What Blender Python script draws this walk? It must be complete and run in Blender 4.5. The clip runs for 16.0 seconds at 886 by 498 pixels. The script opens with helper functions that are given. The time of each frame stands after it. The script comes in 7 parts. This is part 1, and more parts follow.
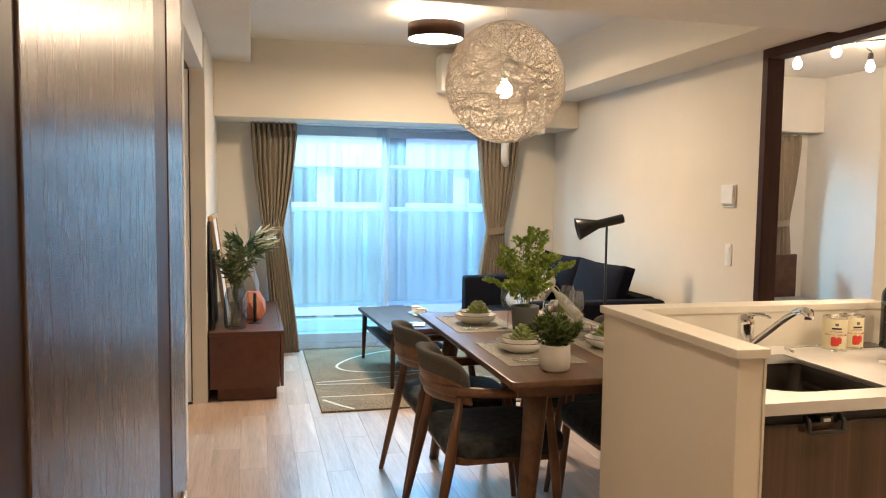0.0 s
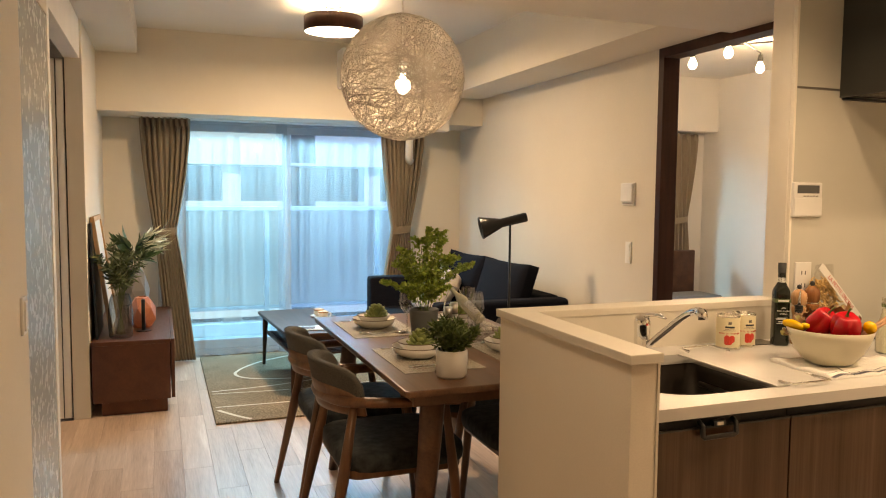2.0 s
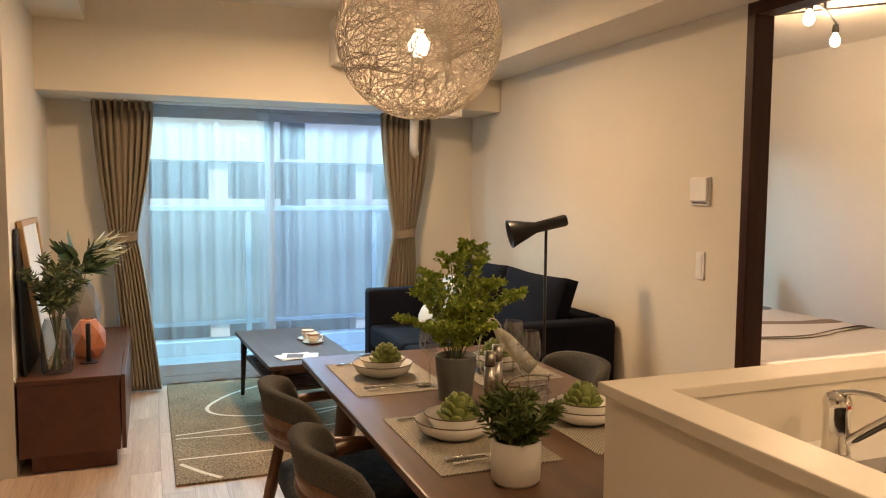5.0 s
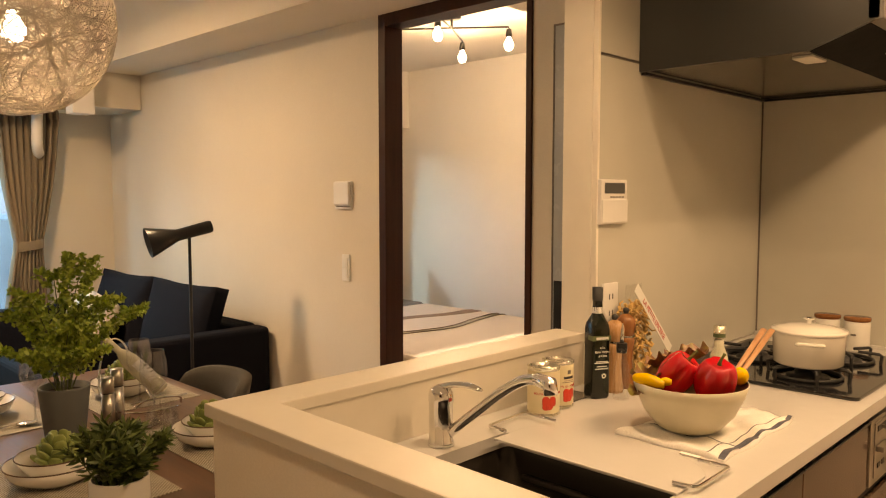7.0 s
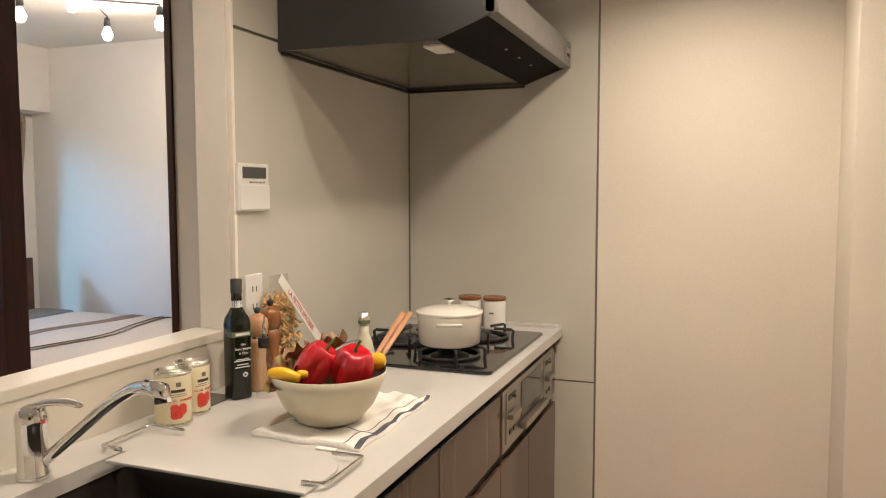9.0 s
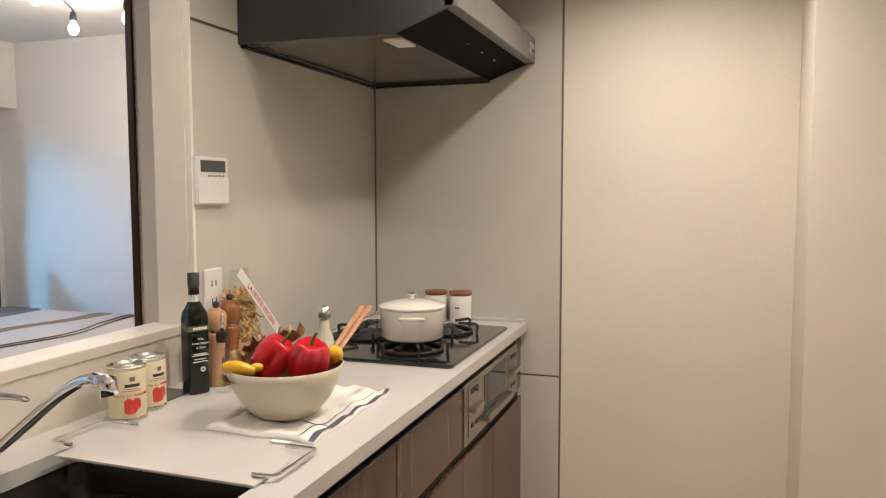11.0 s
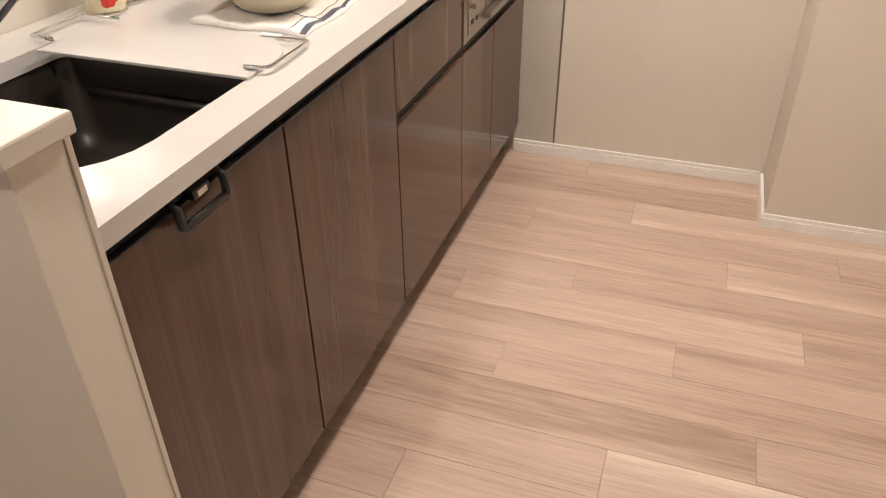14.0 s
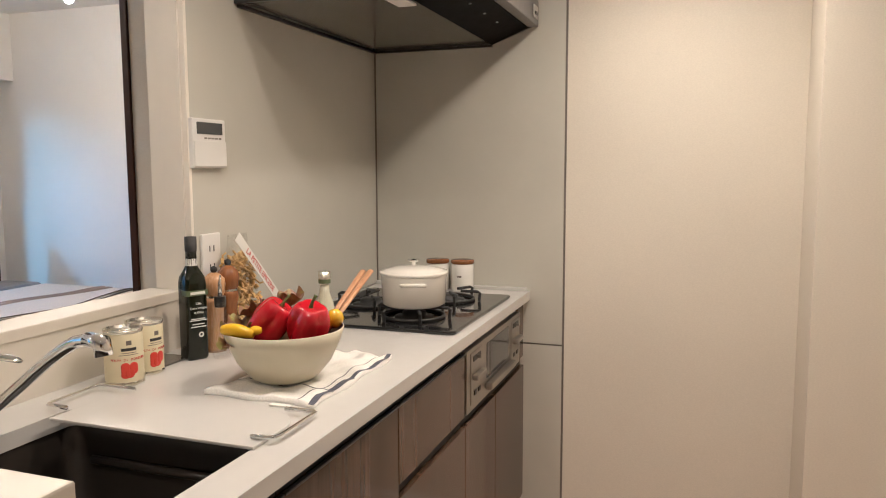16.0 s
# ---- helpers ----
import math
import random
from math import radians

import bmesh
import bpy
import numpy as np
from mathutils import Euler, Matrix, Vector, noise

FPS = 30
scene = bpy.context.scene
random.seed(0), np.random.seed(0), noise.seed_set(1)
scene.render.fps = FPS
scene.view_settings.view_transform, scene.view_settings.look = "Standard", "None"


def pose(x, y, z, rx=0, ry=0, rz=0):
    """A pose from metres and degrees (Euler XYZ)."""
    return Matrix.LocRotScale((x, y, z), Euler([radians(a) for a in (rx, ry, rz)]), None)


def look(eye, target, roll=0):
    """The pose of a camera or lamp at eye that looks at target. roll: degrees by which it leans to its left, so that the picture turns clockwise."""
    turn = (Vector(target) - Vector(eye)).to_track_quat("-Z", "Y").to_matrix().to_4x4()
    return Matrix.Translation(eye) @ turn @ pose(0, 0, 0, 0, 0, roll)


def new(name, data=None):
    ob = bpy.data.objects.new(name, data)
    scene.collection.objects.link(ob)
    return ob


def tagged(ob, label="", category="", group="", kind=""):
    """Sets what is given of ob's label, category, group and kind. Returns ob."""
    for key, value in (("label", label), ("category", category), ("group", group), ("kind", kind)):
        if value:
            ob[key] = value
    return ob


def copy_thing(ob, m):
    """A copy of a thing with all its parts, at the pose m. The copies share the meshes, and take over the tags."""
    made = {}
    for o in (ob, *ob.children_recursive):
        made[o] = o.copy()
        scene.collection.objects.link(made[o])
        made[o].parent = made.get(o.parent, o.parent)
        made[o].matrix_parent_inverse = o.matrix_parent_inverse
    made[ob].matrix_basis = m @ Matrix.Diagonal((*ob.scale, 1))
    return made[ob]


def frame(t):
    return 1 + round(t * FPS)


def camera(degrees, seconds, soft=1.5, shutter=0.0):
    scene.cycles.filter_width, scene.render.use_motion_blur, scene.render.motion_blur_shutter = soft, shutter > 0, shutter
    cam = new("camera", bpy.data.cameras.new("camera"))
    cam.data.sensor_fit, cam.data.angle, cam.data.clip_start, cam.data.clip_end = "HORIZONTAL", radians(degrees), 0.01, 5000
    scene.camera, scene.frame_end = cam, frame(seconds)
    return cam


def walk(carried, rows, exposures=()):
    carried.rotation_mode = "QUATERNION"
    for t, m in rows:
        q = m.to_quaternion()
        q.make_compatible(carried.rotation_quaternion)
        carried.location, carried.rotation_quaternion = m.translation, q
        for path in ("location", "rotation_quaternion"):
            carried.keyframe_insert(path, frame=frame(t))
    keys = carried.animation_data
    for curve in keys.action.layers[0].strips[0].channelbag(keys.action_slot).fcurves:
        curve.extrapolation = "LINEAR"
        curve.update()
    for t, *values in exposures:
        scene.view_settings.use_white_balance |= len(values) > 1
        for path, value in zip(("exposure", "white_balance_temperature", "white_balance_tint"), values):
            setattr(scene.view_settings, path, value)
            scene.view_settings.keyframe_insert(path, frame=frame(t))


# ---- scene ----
cam = camera(60.9, 16.0, 1.1)
PATH = [
    (0, (0.288, 0.404, 1.342), (0.772, 2.339, 1.198), 0.7),
    (0.5, (0.311, 0.416, 1.343), (0.917, 2.317, 1.2), 0.6),
    (1, (0.332, 0.436, 1.338), (0.993, 2.318, 1.194), 0.7),
    (1.5, (0.368, 0.469, 1.339), (1.056, 2.341, 1.196), 0.6),
    (2, (0.394, 0.507, 1.348), (1.096, 2.373, 1.201), 0.5),
    (2.5, (0.418, 0.629, 1.335), (1.123, 2.494, 1.181), 0.5),
    (3, (0.451, 0.808, 1.347), (1.153, 2.674, 1.193), 0.5),
    (5.5, (0.638, 1.477, 1.348), (1.384, 3.326, 1.194), 0.4),
    (6, (0.687, 1.457, 1.351), (1.603, 3.229, 1.203), 0.1),
    (6.5, (0.708, 1.441, 1.355), (1.895, 3.044, 1.213), 0.1),
    (7, (0.738, 1.43, 1.355), (2.166, 2.824, 1.212), -0.0),
    (7.5, (0.79, 1.419, 1.346), (2.431, 2.553, 1.203), -0.1),
    (8, (0.836, 1.421, 1.345), (2.624, 2.305, 1.2), -0.0),
    (8.5, (0.889, 1.414, 1.331), (2.735, 2.17, 1.186), -0.1),
    (11, (0.912, 1.359, 1.313), (2.796, 2.011, 1.158), -0.1),
    (11.5, (0.922, 1.354, 1.292), (2.802, 2.015, 1.129), -0.0),
    (12, (0.941, 1.353, 1.286), (2.802, 2.014, 0.977), -0.2),
    (12.5, (0.953, 1.363, 1.278), (2.751, 1.998, 0.674), -0.3),
    (13, (0.96, 1.372, 1.266), (2.653, 1.963, 0.381), -0.6),
    (13.5, (0.957, 1.37, 1.267), (2.545, 1.926, 0.185), -0.6),
    (14, (0.955, 1.37, 1.268), (2.528, 1.921, 0.162), -0.6),
    (14.5, (0.947, 1.375, 1.271), (2.618, 1.955, 0.338), -0.6),
    (15, (0.947, 1.372, 1.28), (2.728, 1.994, 0.616), -0.1),
    (15.5, (0.939, 1.364, 1.283), (2.791, 2.016, 0.903), -0.1),
    (16, (0.942, 1.372, 1.278), (2.82, 2.025, 1.063), -0.2),
]
EXPOSE = [
    (0.0, 0.28, 6700, 9), (0.5, 0.12, 7100, 10), (1.5, 0.02, 7900, 11), (3.0, -0.06, 8500, 14), (5.5, -0.2, 8900, 18), (6.5, -0.24, 9500, 18), (7.0, -0.08, 9900, 17), (7.5, -0.03, 8000, 12), (8.0, 0.0, 6700, 8),
    (8.7, 0.05, 5900, 7), (11.0, 0.06, 5300, 8), (12.0, 0.05, 5300, 8), (12.5, 0.10, 5300, 9), (13.2, 0.35, 5300, 10), (14.2, 0.42, 5300, 10), (15.0, 0.2, 5300, 9), (16.0, 0.07, 5350, 9),
]
walk(cam, [(t, look(eye, target, roll)) for t, eye, target, roll in PATH], EXPOSE)

# ---- light ----
world = bpy.data.worlds.new("sky")
scene.world = world
world.use_nodes = True
_w = world.node_tree
_sky = _w.nodes.new("ShaderNodeTexSky")
_sky.sky_type, _sky.sun_disc = "NISHITA", False
_sky.sun_elevation, _sky.sun_rotation = radians(60), radians(188)
_w.links.new(_sky.outputs[0], _w.nodes["Background"].inputs[0])
_w.nodes["Background"].inputs[1].default_value = 0.15
_sun = new("sun", bpy.data.lights.new("sun", "SUN"))
_sun.data.energy, _sun.data.angle, _sun.data.color = 5.0, radians(0.6), (1, 0.96, 0.9)
_sun.matrix_world = look((2.1, 0, 14), (1, 8, 0))

WARM = (1.0, 0.76, 0.54)


def point_lamp(name, place, watts, radius=0.03, colour=WARM):
    ob = new(name, bpy.data.lights.new(name, "POINT"))
    ob.data.energy, ob.data.shadow_soft_size, ob.data.color = watts, radius, colour
    ob.location = place
    return ob


def disc_lamp(name, place, watts, size, colour=WARM, up=False, spread=180):
    ob = new(name, bpy.data.lights.new(name, "AREA"))
    ob.data.shape, ob.data.size, ob.data.energy, ob.data.color = "DISK", size, watts, colour
    ob.data.spread = radians(spread)
    ob.location = place
    if up:
        ob.rotation_euler = (math.pi, 0, 0)
    return ob


def window_lamp(name, place, target, wide, high, watts, colour):
    ob = new(name, bpy.data.lights.new(name, "AREA"))
    ob.data.shape, ob.data.size, ob.data.size_y, ob.data.energy, ob.data.color = "RECTANGLE", wide, high, watts, colour
    ob.matrix_world = look(place, target)
    return ob


point_lamp("pendant_lamp_light", (1.513, 4.06, 1.872), 30, 0.046)
disc_lamp("ceiling_lamp_light_down", (1.412, 5.15, 2.315), 44, 0.3)
disc_lamp("ceiling_lamp_light_up", (1.412, 5.15, 2.425), 9, 0.3, up=True)
disc_lamp("downlight_light", (2.375, 1.52, 2.098), 7.8, 0.07, spread=150)
disc_lamp("downlight_light", (2.95, 1.46, 2.098), 8, 0.07, spread=150)
disc_lamp("downlight_light", (1.97, 2.16, 2.098), 5.2, 0.07, spread=150)
disc_lamp("downlight_light", (0.95, 1.75, 2.098), 5.6, 0.07, spread=150)
disc_lamp("downlight_light", (0.5, -0.7, 2.098), 4, 0.07, spread=150)
BULBS = [(3.972, 4.631, 2.285), (4.609, 5.023, 2.303), (4.495, 4.516, 2.297), (4.046, 5.086, 2.284)]
for _b in BULBS:
    point_lamp("string_bulb_light", (_b[0], _b[1], _b[2] - 0.004), 40, 0.038)
window_lamp("window_light", (1.45, 7.85, 2.28), (1.45, 6.2, 0.9), 2.6, 0.5, 240, (0.28, 0.69, 1.0))
window_lamp("bedroom_window_light", (4.3, 7.85, 2.28), (4.4, 6.0, 0.8), 1.6, 0.5, 85, (0.34, 0.58, 1.0))


# ---- materials ----
def lin(r, g, b):
    return tuple(((c / 255 + 0.055) / 1.055) ** 2.4 if c > 10 else c / 3300 for c in (r, g, b)) + (1,)


class Mat:
    """A node material under construction."""

    def __init__(self, name, colour, rough=0.5, metal=0.0):
        self.m = bpy.data.materials.new(name)
        self.m.use_nodes = True
        self.t = self.m.node_tree
        self.p = self.t.nodes["Principled BSDF"]
        self.p.inputs["Base Color"].default_value = (*colour[:3], 1)
        self.p.inputs["Roughness"].default_value = rough
        self.p.inputs["Metallic"].default_value = metal
        self.colour = colour
        self.coords = self.t.nodes.new("ShaderNodeTexCoord")

    def node(self, kind, **values):
        n = self.t.nodes.new(kind)
        for k, v in values.items():
            n.inputs[k].default_value = v
        return n

    def link(self, a, b):
        self.t.links.new(a, b)

    def place(self, stretch=(1, 1, 1), per_object=False):
        mp = self.node("ShaderNodeMapping", Scale=stretch)
        self.link(self.coords.outputs["Object"], mp.inputs["Vector"])
        if per_object:
            info = self.t.nodes.new("ShaderNodeObjectInfo")
            mul = self.t.nodes.new("ShaderNodeVectorMath")
            mul.operation = "SCALE"
            mul.inputs[0].default_value = (37.0, 19.0, 53.0)
            self.link(info.outputs["Random"], mul.inputs["Scale"])
            self.link(mul.outputs[0], mp.inputs["Location"])
        return mp.outputs[0]

    def noise(self, scale, detail=4, stretch=(1, 1, 1), rough=0.55, distort=0.0, per_object=False):
        n = self.node("ShaderNodeTexNoise", Scale=scale, Detail=detail, Roughness=rough, Distortion=distort)
        self.link(self.place(stretch, per_object), n.inputs["Vector"])
        return n.outputs["Fac"]

    def ramp(self, fac, stops):
        r = self.t.nodes.new("ShaderNodeValToRGB")
        while len(r.color_ramp.elements) < len(stops):
            r.color_ramp.elements.new(0.5)
        for e, (p, c) in zip(r.color_ramp.elements, stops):
            e.position, e.color = p, (*c[:3], 1)
        self.link(fac, r.inputs["Fac"])
        return r.outputs["Color"]

    def base(self, out):
        self.link(out, self.p.inputs["Base Color"])
        return self

    def mottle(self, scale=3.0, amount=0.06, **kw):
        c = self.colour
        lo, hi = [v * (1 - amount) for v in c[:3]], [min(1, v * (1 + amount)) for v in c[:3]]
        return self.base(self.ramp(self.noise(scale, **kw), [(0.3, lo), (0.7, hi)]))

    def bump(self, fac, strength=0.2, dist=0.002):
        b = self.node("ShaderNodeBump", Strength=strength, Distance=dist)
        self.link(fac, b.inputs["Height"])
        self.link(b.outputs[0], self.p.inputs["Normal"])
        return self

    def rough(self, fac, lo, hi):
        r = self.node("ShaderNodeMapRange")
        r.inputs["To Min"].default_value, r.inputs["To Max"].default_value = lo, hi
        self.link(fac, r.inputs["Value"])
        self.link(r.outputs[0], self.p.inputs["Roughness"])
        return self

    def set(self, **values):
        for k, v in values.items():
            self.p.inputs[k.replace("_", " ")].default_value = v
        return self


def wall_mat(name, colour):
    m = Mat(name, colour, 0.85)
    weave = m.noise(170, 2, (1, 1, 1.7), 0.6)
    soft = m.noise(2.0, 4)
    mix = m.node("ShaderNodeMix", Factor=0.55)
    m.link(soft, mix.inputs["A"])
    m.link(weave, mix.inputs["B"])
    m.base(m.ramp(mix.outputs["Result"], [(0.3, [v * 0.93 for v in colour]), (0.7, [v * 1.05 for v in colour])]))
    return m.bump(weave, 0.12, 0.0006).m


def wood_mat(name, dark, light, axis=0, rough=0.35, scale=9.0, per_object=True, fine=0.5):
    m = Mat(name, light, rough)
    st = [1.0, 1.0, 1.0]
    st[axis] = 0.07
    a = m.noise(scale, 6, st, 0.6, 0.6, per_object)
    b = m.noise(scale * 9, 3, st, 0.6, 0.0, per_object)
    mix = m.node("ShaderNodeMix", Factor=fine * 0.5)
    m.link(a, mix.inputs["A"])
    m.link(b, mix.inputs["B"])
    m.base(m.ramp(mix.outputs["Result"], [(0.34, dark), (0.66, light)]))
    m.rough(b, rough - 0.06, rough + 0.1)
    return m.bump(b, 0.08, 0.001).m


def metal_mat(name, colour, rough):
    m = Mat(name, colour, rough, 1.0)
    return m.rough(m.noise(40, 3), rough * 0.8, rough * 1.3).m


def fabric_mat(name, colour, amount=0.25, scale=260, rough=0.95, sheen=0.2):
    m = Mat(name, colour, rough)
    m.mottle(scale, amount, detail=2)
    m.set(Sheen_Weight=sheen, Specular_IOR_Level=0.15)
    return m.bump(m.noise(scale * 1.6, 2), 0.5, 0.0015).m


def plain_mat(name, colour, rough=0.4, amount=0.04, **values):
    m = Mat(name, colour, rough)
    m.mottle(6, amount)
    m.rough(m.noise(25, 3), max(0.03, rough - 0.05), rough + 0.08)
    return m.set(**values).m


def glow_mat(name, colour, strength):
    m = Mat(name, colour, 0.5)
    return m.set(Emission_Color=(*colour[:3], 1), Emission_Strength=strength).m


def glass_mat(name, colour=(1, 1, 1), rough=0.0, ior=1.45):
    m = Mat(name, colour, rough)
    return m.set(Transmission_Weight=1.0, IOR=ior).m


def pane_mat(name, tint, gloss=0.08):
    m = Mat(name, tint, 0.02)
    clear = m.node("ShaderNodeBsdfTransparent", Color=(*tint[:3], 1))
    shine = m.node("ShaderNodeBsdfGlossy", Roughness=0.02)
    mix = m.node("ShaderNodeMixShader", Fac=gloss)
    m.link(clear.outputs[0], mix.inputs[1])
    m.link(shine.outputs[0], mix.inputs[2])
    m.link(mix.outputs[0], m.t.nodes["Material Output"].inputs["Surface"])
    return m.m


def sheer_mat(name):
    m = Mat(name, (0.9, 0.94, 1.0), 0.9)
    weave = m.ramp(m.noise(900, 1), [(0.3, (0.86, 0.9, 0.96)), (0.7, (0.97, 0.99, 1.0))])
    clear = m.node("ShaderNodeBsdfTransparent")
    m.link(weave, clear.inputs[0])
    trans = m.node("ShaderNodeBsdfTranslucent", Color=(0.9, 0.94, 1.0, 1))
    diff = m.node("ShaderNodeBsdfDiffuse", Color=(0.85, 0.88, 0.92, 1))
    a = m.node("ShaderNodeMixShader", Fac=0.3)
    m.link(trans.outputs[0], a.inputs[1])
    m.link(diff.outputs[0], a.inputs[2])
    b = m.node("ShaderNodeMixShader", Fac=0.23)
    m.link(clear.outputs[0], b.inputs[1])
    m.link(a.outputs[0], b.inputs[2])
    m.link(b.outputs[0], m.t.nodes["Material Output"].inputs["Surface"])
    return m.m


WALL = wall_mat("cream_wallpaper", (0.72, 0.67, 0.58))
BEDWALL = wall_mat("bedroom_wallpaper", (0.74, 0.72, 0.68))
CEIL = wall_mat("ceiling_paper", (0.76, 0.73, 0.67))
TRIM = plain_mat("white_trim", (0.88, 0.87, 0.84), 0.4)
LEDGE = plain_mat("cream_ledge_board", (0.63, 0.59, 0.51), 0.35)
PANEL = plain_mat("kitchen_wall_panel", (0.565, 0.552, 0.49), 0.20, 0.02, Coat_Weight=0.5, Coat_Roughness=0.22)
ENDBOARD = plain_mat("pale_cream_board", (0.84, 0.79, 0.70), 0.35)
JOINT = plain_mat("grey_joint", (0.16, 0.14, 0.12), 0.5)
DOORGREY = plain_mat("pale_grey_door_panel", (0.44, 0.47, 0.49), 0.25)
COUNTER = plain_mat("white_counter_stone", (0.575, 0.562, 0.535), 0.22, 0.02)


def plank_mat():
    m = Mat("pale_oak_plank", (0.55, 0.42, 0.34), 0.3)
    st = (1.0, 0.05, 1.0)
    a = m.noise(16, 5, st, 0.6, 0.4, True)
    b = m.noise(5, 3, (1.0, 0.12, 1.0), 0.5, 0.8, True)
    c = m.noise(150, 3, st, 0.6, 0.0, True)
    info = m.t.nodes.new("ShaderNodeObjectInfo")

    def blend(x, y, f):
        n = m.node("ShaderNodeMix", Factor=f)
        m.link(x, n.inputs["A"])
        m.link(y, n.inputs["B"])
        return n.outputs["Result"]

    mix = blend(blend(blend(a, b, 0.38), c, 0.30), info.outputs["Random"], 0.09)
    m.base(m.ramp(mix, [(0.34, (0.33, 0.225, 0.165)), (0.47, (0.50, 0.37, 0.29)), (0.57, (0.60, 0.46, 0.37)), (0.68, (0.76, 0.64, 0.54))]))
    m.rough(a, 0.24, 0.40)
    return m.bump(c, 0.06, 0.001).m


PLANK = plank_mat()
GAP = plain_mat("floor_gap", (0.42, 0.31, 0.24), 0.7)


def laminate_mat():
    """Straight vertical grain under a glossy film."""
    m = Mat("taupe_laminate", (0.09, 0.06, 0.04), 0.10)
    st = (1.0, 1.0, 0.012)
    a = m.noise(11, 3, st, 0.5, 0.0, True)
    b = m.noise(60, 4, st, 0.6, 0.0, True)
    c = m.noise(260, 2, (1.0, 1.0, 0.03), 0.6, 0.0, True)
    mix = m.node("ShaderNodeMix", Factor=0.36)
    m.link(a, mix.inputs["A"])
    m.link(b, mix.inputs["B"])
    mix2 = m.node("ShaderNodeMix", Factor=0.13)
    m.link(mix.outputs["Result"], mix2.inputs["A"])
    m.link(c, mix2.inputs["B"])
    m.base(m.ramp(mix2.outputs["Result"], [(0.34, (0.042, 0.022, 0.013)), (0.50, (0.080, 0.046, 0.029)), (0.59, (0.112, 0.068, 0.045)), (0.70, (0.22, 0.155, 0.115))]))
    return m.rough(b, 0.08, 0.15).m


CABINET = laminate_mat()
WALNUT = wood_mat("walnut", (0.07, 0.032, 0.018), (0.165, 0.082, 0.045), 1, 0.32, 12.0)
CHAIRWOOD = wood_mat("chair_walnut", (0.09, 0.04, 0.02), (0.21, 0.10, 0.05), 2, 0.35, 14.0)
TVWOOD = wood_mat("reddish_veneer", (0.080, 0.025, 0.011), (0.130, 0.045, 0.020), 1, 0.34, 10.0)
ESPRESSO = wood_mat("dark_door_wood", (0.032, 0.011, 0.006), (0.062, 0.022, 0.012), 2, 0.4, 16.0)
ESPRESSO.node_tree.nodes["Principled BSDF"].inputs["Specular IOR Level"].default_value = 0.2
LEAFWOOD = wood_mat("brown_door_leaf", (0.085, 0.042, 0.028), (0.115, 0.060, 0.040), 2, 0.26, 24.0)
LEAFWOOD.node_tree.nodes["Principled BSDF"].inputs["Specular IOR Level"].default_value = 0.36
LEAFWOOD.node_tree.nodes["Bump"].inputs["Strength"].default_value = 0.004
LEAFWOOD.node_tree.nodes["Map Range"].inputs["To Min"].default_value = 0.25
LEAFWOOD.node_tree.nodes["Map Range"].inputs["To Max"].default_value = 0.29
CT_WOOD = wood_mat("coffee_table_wood", (0.045, 0.020, 0.012), (0.09, 0.043, 0.025), 1, 0.42, 12.0)
CT_WOOD.node_tree.nodes["Principled BSDF"].inputs["Specular IOR Level"].default_value = 0.25
OAKFRAME = wood_mat("light_frame_wood", (0.38, 0.22, 0.10), (0.55, 0.36, 0.19), 2, 0.45, 20.0)
MILLLIGHT = wood_mat("light_mill_wood", (0.42, 0.22, 0.10), (0.60, 0.36, 0.19), 2, 0.25, 30.0)
MILLDARK = wood_mat("dark_mill_wood", (0.16, 0.055, 0.018), (0.34, 0.14, 0.05), 2, 0.2, 30.0)
SPOONWOOD = wood_mat("server_wood", (0.40, 0.20, 0.10), (0.58, 0.33, 0.18), 2, 0.4, 30.0)
BLACK = plain_mat("black_enamel", (0.012, 0.012, 0.012), 0.3)
BLACKGLOSS = plain_mat("black_glass", (0.016, 0.016, 0.017), 0.09, 0.1, Coat_Weight=0.5)
FILTER = plain_mat("matt_black_filter", (0.004, 0.004, 0.004), 0.7, 0.1, Specular_IOR_Level=0.1)
IRON = plain_mat("cast_iron", (0.02, 0.02, 0.02), 0.55)
HOODGREY = plain_mat("charcoal_hood_paint", (0.028, 0.029, 0.026), 0.3)
HOODLIP = plain_mat("grey_hood_lip", (0.16, 0.152, 0.142), 0.32)
HOODPLATE = plain_mat("hood_plate", (0.10, 0.095, 0.082), 0.16)
CHROME = metal_mat("chrome", (0.82, 0.82, 0.82), 0.08)
STEEL = metal_mat("brushed_steel", (0.62, 0.60, 0.56), 0.28)
TIN = metal_mat("tin_rim", (0.75, 0.72, 0.62), 0.25)
SINKBLACK = plain_mat("black_sink_resin", (0.034, 0.028, 0.023), 0.3, 0.02)
WHITEPLASTIC = plain_mat("white_plastic", (0.80, 0.79, 0.76), 0.35)
SCREEN = plain_mat("grey_lcd", (0.07, 0.075, 0.075), 0.15)
CURTAIN = fabric_mat("taupe_curtain", (0.25, 0.205, 0.15), 0.18, 500)
SHEER = sheer_mat("white_sheer")
SOFA = fabric_mat("navy_sofa_cloth", (0.008, 0.009, 0.015), 0.4, 350, sheen=0.0)
SEATCLOTH = fabric_mat("grey_blue_seat_cloth", (0.042, 0.048, 0.050), 0.4, 30, sheen=0.05)
BACKCLOTH = fabric_mat("grey_tweed", (0.085, 0.080, 0.070), 0.55, 320, sheen=0.05)
CUSHION = fabric_mat("cream_cushion", (0.62, 0.57, 0.48), 0.1, 200)
TOWEL = fabric_mat("white_linen", (0.82, 0.80, 0.75), 0.08, 300)
